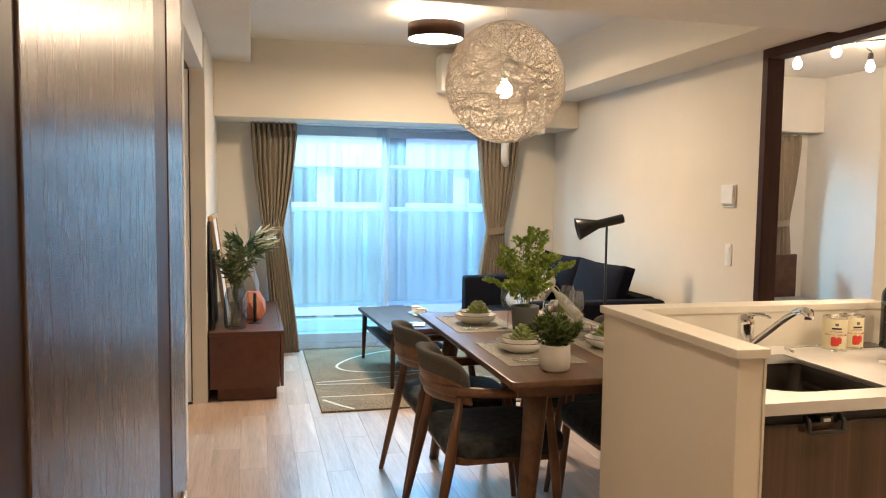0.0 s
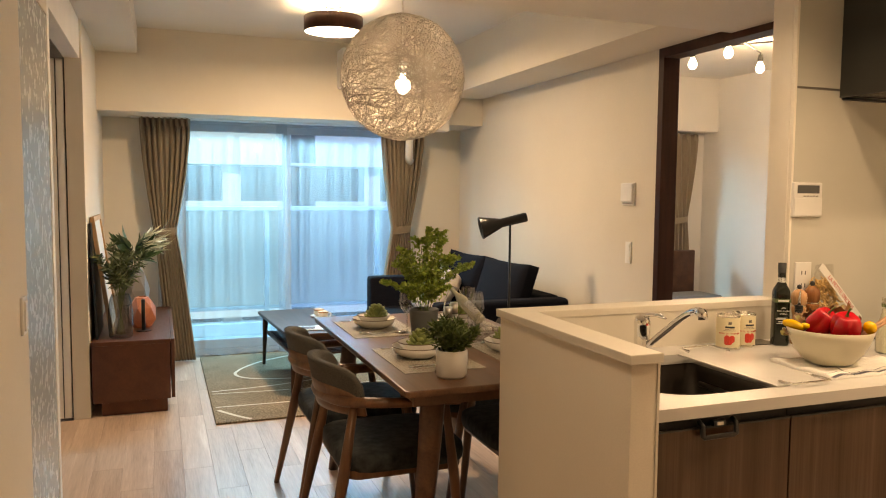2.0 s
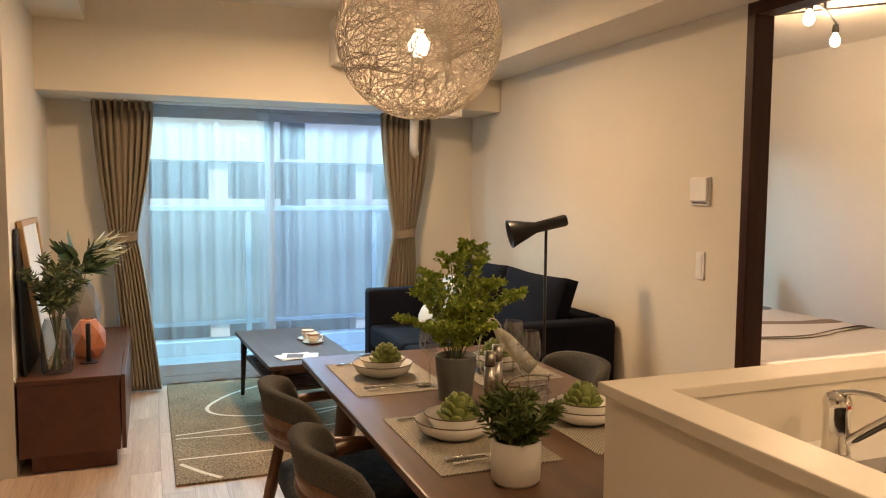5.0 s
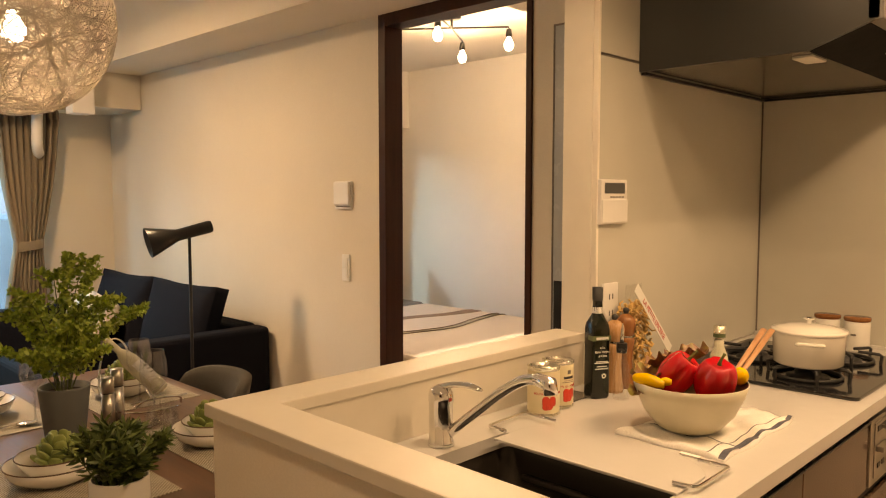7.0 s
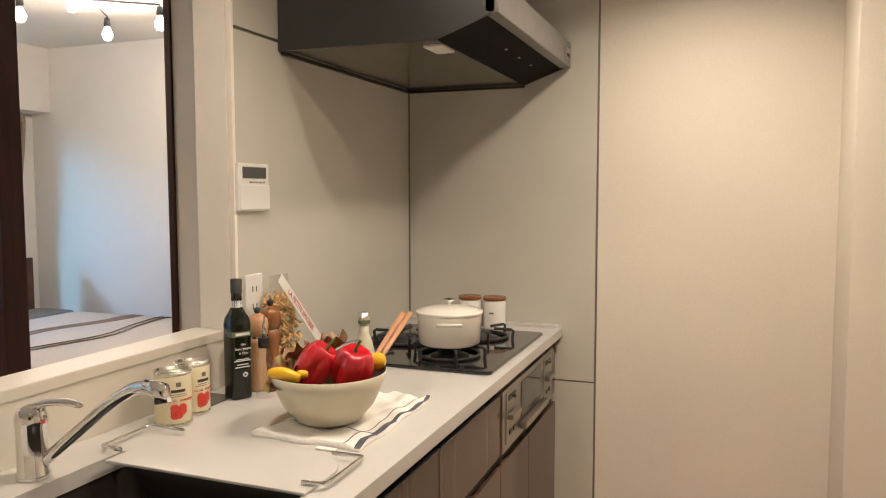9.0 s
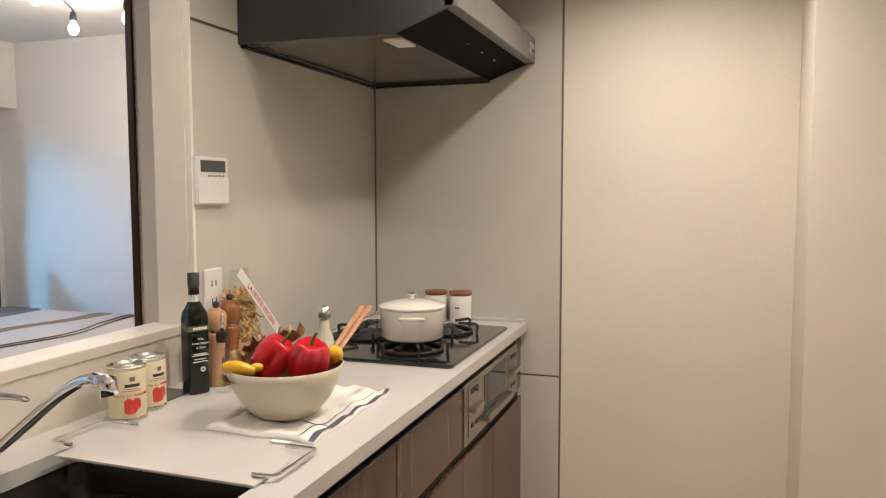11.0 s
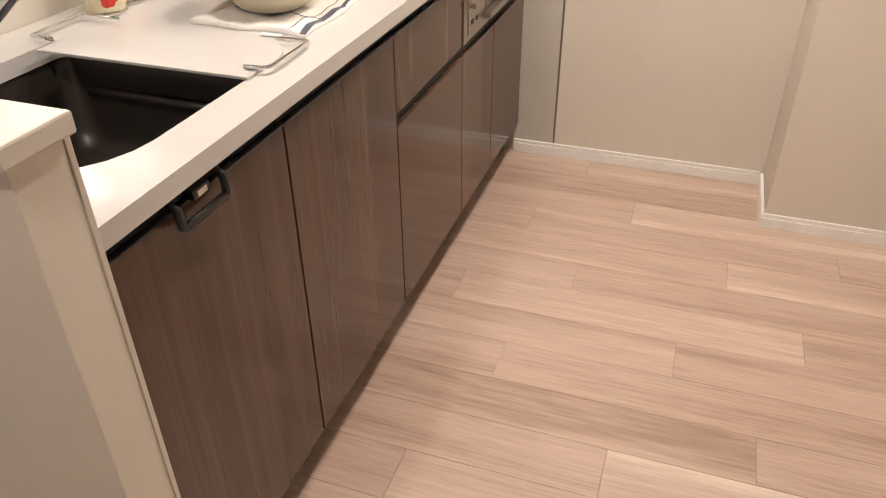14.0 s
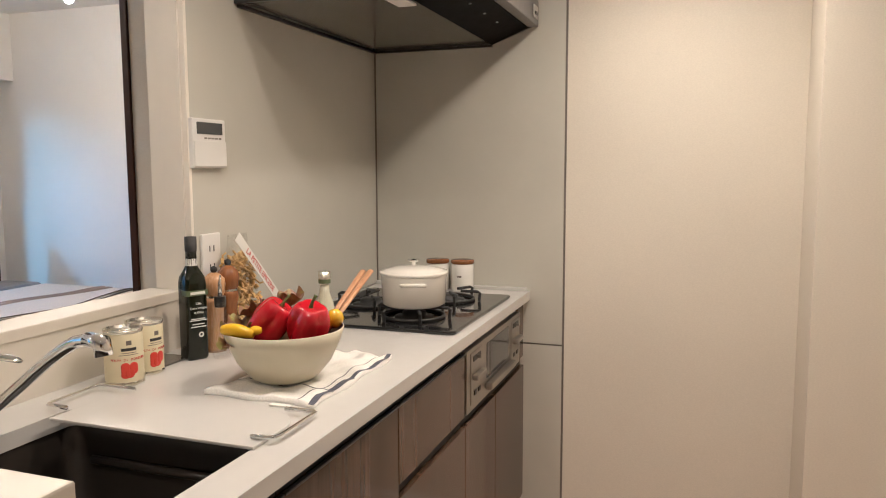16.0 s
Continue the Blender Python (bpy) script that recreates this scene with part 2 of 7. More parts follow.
TOWELBLUE = fabric_mat("blue_linen_stripe", (0.09, 0.095, 0.12), 0.3, 300)
BLANKET = fabric_mat("beige_blanket", (0.46, 0.40, 0.32), 0.18, 120)
BLANKETDARK = fabric_mat("brown_blanket_stripe", (0.20, 0.15, 0.115), 0.25, 120)
BLANKETGREY = fabric_mat("grey_bed_throw", (0.16, 0.165, 0.17), 0.25, 160)
RUGLINE = fabric_mat("rug_cream_line", (0.62, 0.57, 0.47), 0.2, 240)
CERAMIC = plain_mat("white_ceramic", (0.80, 0.78, 0.73), 0.18)
ENAMEL = plain_mat("white_enamel", (0.80, 0.77, 0.70), 0.14, 0.02, Coat_Weight=0.4)
PLATERIM = plain_mat("brown_rim", (0.12, 0.075, 0.045), 0.35)
BOWL = plain_mat("cream_bowl", (0.62, 0.57, 0.43), 0.3)
BOWLWOOD = plain_mat("bowl_rim_wood", (0.20, 0.10, 0.05), 0.4)
GREYPOT = plain_mat("grey_plant_pot", (0.13, 0.14, 0.135), 0.6)
WHITEPOT = plain_mat("white_plant_pot", (0.70, 0.68, 0.63), 0.55)
TERRA = plain_mat("terracotta_glaze", (0.48, 0.165, 0.085), 0.4)
GREYVASE = plain_mat("grey_facet_vase", (0.20, 0.19, 0.18), 0.3)
SOIL = plain_mat("soil", (0.03, 0.02, 0.013), 0.9, 0.3)
PEPPER = plain_mat("red_pepper", (0.52, 0.010, 0.020), 0.16, 0.15, Coat_Weight=0.6)
YELLOW = plain_mat("yellow_pepper", (0.80, 0.48, 0.01), 0.2, 0.1)
GRILLSTEEL = metal_mat("grill_steel", (0.42, 0.395, 0.36), 0.32)
GREENSTEM = plain_mat("green_stem", (0.10, 0.13, 0.03), 0.5)


def lettuce_mat():
    m = Mat("red_lettuce", (0.2, 0.1, 0.04), 0.4)
    m.base(m.ramp(m.noise(38, 4), [(0.36, (0.14, 0.045, 0.022)), (0.52, (0.24, 0.115, 0.045)), (0.66, (0.30, 0.26, 0.07))]))
    return m.bump(m.noise(160, 3), 0.5, 0.002).m


LETTUCE = lettuce_mat()
ARTI = plain_mat("artichoke_green", (0.26, 0.32, 0.10), 0.5, 0.25)
OILGLASS = plain_mat("dark_oil_bottle", (0.005, 0.008, 0.003), 0.16, 0.2, Coat_Weight=0.1)
LABELGREEN = plain_mat("green_band", (0.10, 0.13, 0.06), 0.5)
LABELWHITE = plain_mat("label_white", (0.75, 0.74, 0.70), 0.6)
CANLABEL = plain_mat("can_paper", (0.74, 0.67, 0.46), 0.4, 0.03)
CANRED = plain_mat("can_red", (0.60, 0.05, 0.03), 0.4, 0.3)
# near-black for print and small dark parts, also the panel gaps' painted shade
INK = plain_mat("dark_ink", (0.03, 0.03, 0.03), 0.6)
REDINK = plain_mat("red_ink", (0.50, 0.05, 0.04), 0.6)
PASTA = plain_mat("pasta", (0.72, 0.47, 0.18), 0.5, 0.2)
GLASS = pane_mat("thin_glass", (0.97, 0.98, 0.98), 0.10)
VASEGLASS = pane_mat("grey_ribbed_glass", (0.62, 0.67, 0.70), 0.14)
CELLO = pane_mat("cellophane", (0.96, 0.96, 0.95), 0.09)
WINEGLASS = pane_mat("wine_glass_wall", (0.93, 0.94, 0.95), 0.2)
PANE = pane_mat("window_pane", (0.78, 0.94, 1.0), 0.04)
PANE2 = pane_mat("second_window_pane", (0.66, 0.80, 1.0), 0.04)


def frost_mat():
    m = Mat("frosted_balcony_panel", (0.6, 0.8, 0.86), 0.5)
    tr = m.node("ShaderNodeBsdfTranslucent", Color=(0.80, 0.98, 1.0, 1))
    blur = m.node("ShaderNodeBsdfRefraction", Color=(0.86, 0.98, 1.0, 1), Roughness=0.75, IOR=1.05)
    mix = m.node("ShaderNodeMixShader", Fac=0.6)
    m.link(tr.outputs[0], mix.inputs[1])
    m.link(blur.outputs[0], mix.inputs[2])
    m.link(mix.outputs[0], m.t.nodes["Material Output"].inputs["Surface"])
    return m.m


FROST = frost_mat()
FRAMEMETAL = plain_mat("grey_window_frame", (0.34, 0.38, 0.42), 0.4)
CONCRETE = plain_mat("balcony_concrete", (0.42, 0.44, 0.45), 0.8, 0.1)
FACADE = plain_mat("facade_render", (0.78, 0.80, 0.82), 0.8, 0.05)
FACADEGLASS = plain_mat("facade_window_glass", (0.07, 0.08, 0.10), 0.2)
GROUND = plain_mat("street_ground", (0.12, 0.12, 0.12), 0.9, 0.2)
DRESSING = plain_mat("cream_dressing", (0.66, 0.63, 0.48), 0.2)
PAPER = plain_mat("printed_paper", (0.66, 0.65, 0.62), 0.5, 0.15)
VINE = plain_mat("rattan_cord", (0.56, 0.51, 0.45), 0.55, 0.25)
GLOW = glow_mat("bulb_glow", (1.0, 0.86, 0.66), 16)
GLOWDISC = glow_mat("lamp_diffuser_glow", (1.0, 0.90, 0.74), 9)
GLOWSMALL = glow_mat("downlight_glow", (1.0, 0.85, 0.62), 36)


def leaf_mat(name, dark, light):
    m = Mat(name, light, 0.5)
    geo = m.t.nodes.new("ShaderNodeNewGeometry")
    m.base(m.ramp(geo.outputs["Random Per Island"], [(0.0, dark), (1.0, light)]))
    return m.set(Transmission_Weight=0.0, Subsurface_Weight=0.0).m


FERN = leaf_mat("fern_leaf", (0.15, 0.25, 0.02), (0.40, 0.50, 0.09))
HERB = leaf_mat("herb_leaf", (0.035, 0.065, 0.015), (0.12, 0.17, 0.045))
OLIVE = leaf_mat("olive_leaf", (0.045, 0.07, 0.025), (0.16, 0.20, 0.09))
LILY = leaf_mat("lily_leaf", (0.02, 0.05, 0.015), (0.06, 0.11, 0.035))
PETAL = leaf_mat("pale_petal", (0.42, 0.44, 0.30), (0.62, 0.62, 0.48))


def rug_mat():
    m = Mat("sage_rug_pile", (0.24, 0.23, 0.18), 0.95)
    a = m.noise(3, 3)
    b = m.noise(95, 2)
    m.set(Specular_IOR_Level=0.1)
    mix = m.node("ShaderNodeMix", Factor=0.75)
    m.link(a, mix.inputs["A"])
    m.link(b, mix.inputs["B"])
    m.base(m.ramp(mix.outputs["Result"], [(0.36, (0.095, 0.072, 0.046)), (0.64, (0.37, 0.29, 0.20))]))
    return m.bump(b, 0.9, 0.004).m


RUG = rug_mat()


def mat_weave():
    m = Mat("woven_vinyl", (0.42, 0.38, 0.31), 0.7)
    w = m.node("ShaderNodeTexChecker", Scale=230.0)
    w.inputs["Color1"].default_value, w.inputs["Color2"].default_value = (0.52, 0.48, 0.39, 1), (0.22, 0.19, 0.145, 1)
    m.link(m.coords.outputs["Object"], w.inputs["Vector"])
    m.base(w.outputs["Color"])
    return m.bump(w.outputs["Fac"], 0.5, 0.001).m


WEAVE = mat_weave()


# ---- mesh helpers ----
def part(name, bm, material, parent=None, label="", smooth=False):
    me = bpy.data.meshes.new(name)
    bm.to_mesh(me)
    bm.free()
    if smooth:
        me.shade_smooth()
    me.materials.append(material)
    ob = new(name, me)
    if parent is not None:
        ob.parent = parent
    if label:
        ob["label"] = label
    return ob


def thing(name, label, category, place=(0, 0, 0), turn=0, group=""):
    ob = new(name)
    ob.empty_display_size = 0.05
    ob.matrix_basis = pose(*place, 0, 0, turn)
    return tagged(ob, label, category, group)


def struct(ob, label="", category=""):
    return tagged(ob, label, category, "", "structure")


def box(x0, x1, y0, y1, z0, z1, bevel=0.0, seg=2, bm=None):
    own = bmesh.new()
    bmesh.ops.create_cube(own, size=1)
    for v in own.verts:
        v.co = Vector(((x0 + x1) / 2 + v.co.x * (x1 - x0), (y0 + y1) / 2 + v.co.y * (y1 - y0), (z0 + z1) / 2 + v.co.z * (z1 - z0)))
    if bevel:
        bmesh.ops.bevel(own, geom=own.edges[:], offset=bevel, segments=seg, affect="EDGES", profile=0.6)
    return add(bm, own)


def add(bm, own):
    """Appends own to bm, or gives own back when there is no bm."""
    if bm is None:
        return own
    me = bpy.data.meshes.new("tmp")
    own.to_mesh(me)
    own.free()
    bm.from_mesh(me)
    bpy.data.meshes.remove(me)
    return bm


def prism(outline, z0, z1, bevel=0.0, bm=None, seg=2):
    """A flat outline in x, y, raised from z0 to z1."""
    own = bmesh.new()
    f = own.faces.new([own.verts.new((x, y, z0)) for x, y in outline])
    r = bmesh.ops.extrude_face_region(own, geom=[f])
    for e in r["geom"]:
        if isinstance(e, bmesh.types.BMVert):
            e.co.z = z1
    bmesh.ops.recalc_face_normals(own, faces=own.faces[:])
    if bevel:
        es = [e for e in own.edges if abs(e.verts[0].co.z - e.verts[1].co.z) < 1e-6]
        bmesh.ops.bevel(own, geom=es, offset=bevel, segments=seg, affect="EDGES", profile=0.6)
    return add(bm, own)


def round_rect(x0, x1, y0, y1, r, n=6):
    pts = []
    for cx, cy, a in ((x1 - r, y1 - r, 0), (x0 + r, y1 - r, 90), (x0 + r, y0 + r, 180), (x1 - r, y0 + r, 270)):
        for i in range(n + 1):
            t = radians(a + 90 * i / n)
            pts.append((cx + r * math.cos(t), cy + r * math.sin(t)))
    return pts


def lathe(profile, n=32, bm=None, centre=(0, 0)):
    """Turns (radius, z) pairs round the z axis."""
    own = bmesh.new()
    rings = []
    for r, z in profile:
        if r < 1e-5:
            rings.append([own.verts.new((centre[0], centre[1], z))])
        else:
            rings.append([own.verts.new((centre[0] + r * math.cos(2 * math.pi * i / n), centre[1] + r * math.sin(2 * math.pi * i / n), z)) for i in range(n)])
    for a, b in zip(rings, rings[1:]):
        for i in range(n):
            j = (i + 1) % n
            q = [a[i % len(a)], a[j % len(a)], b[j % len(b)], b[i % len(b)]]
            q = list(dict.fromkeys(q))
            if len(q) > 2:
                own.faces.new(q)
    bmesh.ops.recalc_face_normals(own, faces=own.faces[:])
    return add(bm, own)


def tube(path, radius, n=10, bm=None, flat=1.0, closed=False):
    """A round bar along a path; radius a number or one for each point; flat squeezes it along its upright side."""
    own = bmesh.new()
    pts = [Vector(p) for p in path]
    k = len(pts)
    rad = radius if isinstance(radius, (list, tuple)) else [radius] * k
    rings = []
    side = None
    for i, p in enumerate(pts):
        a = pts[i - 1] if i else (pts[-1] if closed else p)
        b = pts[i + 1] if i < k - 1 else (pts[0] if closed else p)
        d = (b - a).normalized()
        if side is None:
            side = d.cross(Vector((0, 0, 1)))
            if side.length < 0.05:
                side = Vector((1, 0, 0)) - d * d.x
        side = (side - d * side.dot(d)).normalized()
        up = side.cross(d)
        rings.append([own.verts.new(p + rad[i] * (math.cos(2 * math.pi * j / n) * side + flat * math.sin(2 * math.pi * j / n) * up)) for j in range(n)])
    pairs = list(zip(rings, rings[1:])) + ([(rings[-1], rings[0])] if closed else [])
    for a, b in pairs:
        for j in range(n):
            own.faces.new((a[j], a[(j + 1) % n], b[(j + 1) % n], b[j]))
    if not closed:
        own.faces.new(rings[0])
        own.faces.new(rings[-1])
    bmesh.ops.recalc_face_normals(own, faces=own.faces[:])
    return add(bm, own)


def smooth_path(pts, per=6):
    """A path that glides through the points."""
    p = [Vector(q) for q in pts]
    p = [2 * p[0] - p[1]] + p + [2 * p[-1] - p[-2]]
    out = []
    for i in range(1, len(p) - 2):
        a, b, c, d = p[i - 1:i + 3]
        for s in range(per):
            t = s / per
            out.append(0.5 * ((2 * b) + (c - a) * t + (2 * a - 5 * b + 4 * c - d) * t * t + (3 * b - a - 3 * c + d) * t ** 3))
    out.append(p[-2])
    return out


def blob(rx, ry, rz, centre=(0, 0, 0), seg=20, power=1.0, bm=None):
    """A soft pillow-like body; power over 1 makes it boxier."""
    own = bmesh.new()
    bmesh.ops.create_uvsphere(own, u_segments=seg, v_segments=seg // 2, radius=1)
    for v in own.verts:
        c = [math.copysign(abs(q) ** (1 / power), q) for q in v.co]
        v.co = Vector((centre[0] + c[0] * rx, centre[1] + c[1] * ry, centre[2] + c[2] * rz))
    return add(bm, own)


def text_mesh(words, size, material, name, parent, m):
    cu = bpy.data.curves.new(name, "FONT")
    cu.body, cu.size, cu.extrude, cu.align_x, cu.align_y = words, size, 0.0004, "CENTER", "CENTER"
    tmp = bpy.data.objects.new("tmp", cu)
    scene.collection.objects.link(tmp)
    me = bpy.data.meshes.new_from_object(tmp.evaluated_get(bpy.context.evaluated_depsgraph_get()))
    bpy.data.objects.remove(tmp)
    me.materials.clear()
    me.materials.append(material)
    ob = new(name, me)
    ob.parent = parent
    ob.matrix_basis = m
    return ob

# ---- the large structure ----
def slab(name, x0, x1, y0, y1, z0, z1, material, bevel=0.0, label="", category=""):
    return struct(part(name, box(x0, x1, y0, y1, z0, z1, bevel), material), label, category)


FLOOR = slab("floor", -1.5, 6.0, -1.9, 7.0, -0.12, -0.012, GAP, 0, "pale pinkish oak plank flooring", "floor")
CEILZ, SOFZ, KY = 2.505, 2.115, 3.42
slab("ceiling", -1.5, 6.0, KY, 7.1, CEILZ, CEILZ + 0.12, CEIL, 0, "plain off-white papered ceiling", "ceiling")
slab("ceiling_kitchen", -1.5, 3.8, -1.9, KY, SOFZ, CEILZ + 0.12, CEIL, 0, "lowered off-white kitchen ceiling", "ceiling")
slab("beam_window", -0.12, 2.94, 6.36, 6.87, 1.912, CEILZ, WALL, 0.002, "cream papered beam over the window", "beam")
slab("beam_side", 2.585, 2.94, KY, 6.36, 2.135, CEILZ, WALL, 0.002, "cream papered beam along the wall", "beam")
slab("beam_left", -0.12, 0.266, KY, 6.36, 2.32, CEILZ, WALL, 0.002, "cream papered boxed beam", "beam")
# living room, window side
WX0, WX1, WZ1 = 0.50, 2.42, 1.93
slab("wall_north_left", -0.12, WX0, 6.87, 7.0, 0, CEILZ, WALL, 0, "cream papered wall beside the window", "wall")
slab("wall_north_right", WX1, 3.08, 6.87, 7.0, 0, CEILZ, WALL, 0, "cream papered wall beside the window", "wall")
slab("wall_north_top", WX0, WX1, 6.87, 7.0, WZ1, CEILZ, WALL, 0, "cream papered wall over the window", "wall")
# wall shared with the bedroom
XR, XR2 = 2.944, 3.018
JF, JN, DH = 3.972, 3.13, 2.088
slab("wall_east_far", XR, XR2, JF, 6.87, 0, CEILZ, WALL, 0, "cream papered living room wall", "wall")
slab("wall_east_near", XR, XR2, 2.62, JN, 0, CEILZ, WALL, 0, "cream papered wall beside the kitchen", "wall")
slab("wall_east_top", XR, XR2, JN, JF, DH + 0.03, CEILZ, WALL, 0, "cream papered wall over the doorway", "wall")
# left wall with its recessed door and its wide opening
slab("wall_west_far", -0.10, -0.008, 5.335, 6.87, 0, CEILZ, WALL, 0.002, "cream papered wall behind the low cabinet", "wall")
slab("wall_west_near", -0.14, -0.02, 0.69, 3.30, 0, SOFZ, WALL, 0.002, "cream papered passage wall", "wall")
slab("wall_west_post", -0.14, -0.02, 3.99, 4.05, 0, 2.32, TRIM, 0.003, "cream door post", "wall")
slab("wall_west_lintel", -0.14, -0.02, 3.30, 3.99, 2.055, CEILZ, WALL, 0.002, "cream papered wall over a door", "wall")
slab("wall_west_head", -0.20, -0.02, 4.05, 5.335, 2.10, 2.32, TRIM, 0.002, "cream head of the wide opening", "wall")
slab("wall_side_room_far", -1.5, -0.32, 5.42, 5.5, 0, CEILZ, BEDWALL, 0, "plain wall of the side room", "wall")
slab("wall_side_room_west", -1.62, -1.5, -1.9, 5.5, 0, CEILZ, BEDWALL, 0, "plain wall of the side room", "wall")
slab("wall_west_back", -0.32, -0.2, 5.345, 6.87, 0, CEILZ, BEDWALL, 0, "plain wall behind the sliding panels", "wall")
# passage behind the start, and the wall of its doorway
slab("wall_passage_west", -0.14, -0.02, -1.9, 0.57, 0, SOFZ, WALL, 0, "cream papered passage wall", "wall")
slab("wall_passage_east", 1.06, 1.18, -1.9, 0.56, 0, SOFZ, WALL, 0, "cream papered passage wall", "wall")
slab("wall_passage_end", -0.14, 1.18, -2.02, -1.9, 0, SOFZ, WALL, 0, "cream papered passage end wall", "wall")
slab("wall_kitchen_south", 0.98, 3.2, 0.56, 0.68, 0, SOFZ, WALL, 0, "cream papered kitchen wall", "wall")
# kitchen
slab("wall_kitchen_step", 3.2, 3.62, 0.56, 1.087, 0, SOFZ, WALL, 0.002, "cream papered projecting kitchen wall", "wall")
slab("wall_kitchen_east", 3.5, 3.62, 1.077, 2.64, 0, SOFZ, WALL, 0, "cream papered kitchen wall", "wall")
slab("wall_kitchen_back", 2.425, 3.5, 2.53, 2.62, 0, SOFZ, WALL, 0.003, "cream papered wall end by the counter", "wall")
slab("wall_kitchen_back_upper", 3.018, 3.62, 2.62, 2.76, 0, CEILZ, WALL, 0, "plain wall behind the kitchen", "wall")
# bedroom
slab("wall_bedroom_east", 5.64, 5.87, 2.64, 7.0, 0, CEILZ, BEDWALL, 0, "plain pale bedroom wall", "wall")
slab("wall_bedroom_south", 3.62, 5.64, 2.64, 2.76, 0, CEILZ, BEDWALL, 0, "plain pale bedroom wall", "wall")
slab("beam_bedroom", 3.07, 5.64, 6.66, 6.87, 1.984, CEILZ, BEDWALL, 0.002, "pale papered beam over the bedroom window", "beam")
slab("wall_bedroom_window_left", 3.08, 3.7, 6.87, 7.0, 0, CEILZ, BEDWALL, 0, "plain pale wall by the bedroom window", "wall")
slab("wall_bedroom_window_right", 4.95, 5.64, 6.87, 7.0, 0, CEILZ, BEDWALL, 0, "plain pale wall by the bedroom window", "wall")
slab("wall_bedroom_window_top", 3.7, 4.95, 6.87, 7.0, 1.95, CEILZ, BEDWALL, 0, "plain pale wall over the bedroom window", "wall")
slab("wall_bedroom_window_sill", 3.7, 4.95, 6.87, 7.0, 0, 0.3, BEDWALL, 0, "plain pale wall under the bedroom window", "wall")

# panels on the kitchen walls, with dark joints between them
def panels():
    t = struct(thing("wall_panels", "glossy greige kitchen wall panels with dark joints", "wall panel"))
    part("panel", box(2.432, 3.494, 2.518, 2.53, 0.852, 1.716, 0.001), PANEL, t)
    part("panel", box(2.432, 3.494, 2.518, 2.53, 1.724, SOFZ, 0.001), PANEL, t)
    part("panel", box(3.488, 3.5, 1.824, 2.512, 0.667, SOFZ, 0.001), PANEL, t)
    part("panel", box(3.488, 3.5, 1.824, 2.512, 0.04, 0.661, 0.001), PANEL, t)
    part("panel", box(3.490, 3.5, 1.0872, 1.817, 0.04, SOFZ, 0.001), WALL, t, "cream papered panel")
    part("joint", box(2.432, 3.494, 2.523, 2.529, 1.716, 1.724), JOINT, t)
    part("joint", box(3.494, 3.499, 1.824, 2.512, 0.661, 0.667), JOINT, t)
    part("joint", box(3.492, 3.499, 1.817, 1.824, 0.04, SOFZ), JOINT, t)
    part("corner_joint", box(3.488, 3.497, 2.512, 2.524, 0.852, SOFZ), JOINT, t)
    part("end_trim", box(2.4205, 2.431, 2.514, 2.53, 0.9895, SOFZ, 0.002), ENDBOARD, t)
    part("end_board", box(2.419, 2.4248, 2.5305, 2.621, 0.9895, SOFZ, 0.001), ENDBOARD, t, "pale cream end board")


panels()


def baseboard(x0, x1, y0, y1, name="baseboard"):
    bm = box(x0, x1, y0, y1, 0, 0.034, 0.0015)
    g = 0.003
    box(x0 + (g if x1 - x0 < 0.05 and x0 > 3 else 0), x1, y0, y1, 0.0355, 0.048, 0.0015, bm=bm)
    return struct(part(name, bm, TRIM), "white ribbed baseboard strip", "baseboard")


baseboard(3.478, 3.489, 1.098, 1.97)
baseboard(3.188, 3.199, 0.69, 1.098)
baseboard(3.199, 3.478, 1.0875, 1.098)
baseboard(XR - 0.011, XR - 0.0005, 4.03, 6.86)
baseboard(1.2, 3.18, 0.6805, 0.691)

# doorway to the bedroom: dark lining all round, door leaf pushed aside
def bedroom_door():
    t = struct(thing("door_1", "dark brown wooden doorway frame, sliding door pushed open", "door"))
    part("door_frame", box(XR - 0.009, XR2 + 0.02, JF - 0.045, JF + 0.0, 0, DH + 0.05, 0.003), ESPRESSO, t)
    part("door_frame", box(XR - 0.009, XR2 + 0.02, JN - 0.002, JN + 0.024, 0, DH + 0.05, 0.003), ESPRESSO, t)
    part("door_head", box(XR - 0.009, XR2 + 0.02, JN + 0.024, JF - 0.045, DH - 0.005, DH + 0.05, 0.003), ESPRESSO, t)
    d = struct(thing("door_5", "pale sliding door with a black pull in the wall", "door"))
    leaf = part("door_leaf", box(XR - 0.008, XR - 0.0005, 2.66, 3.026, 0.01, 1.945, 0.002), DOORGREY, d)
    part("door_edge", box(XR - 0.0095, XR - 0.0004, 3.026, 3.032, 0.01, 1.951), JOINT, d)
    part("door_top_edge", box(XR - 0.0095, XR - 0.0004, 2.66, 3.026, 1.945, 1.951), JOINT, d)
    part("pull_handle", box(XR - 0.013, XR - 0.0075, 2.985, 3.018, 0.86, 1.05, 0.001), BLACK, leaf, "black recessed pull")


bedroom_door()


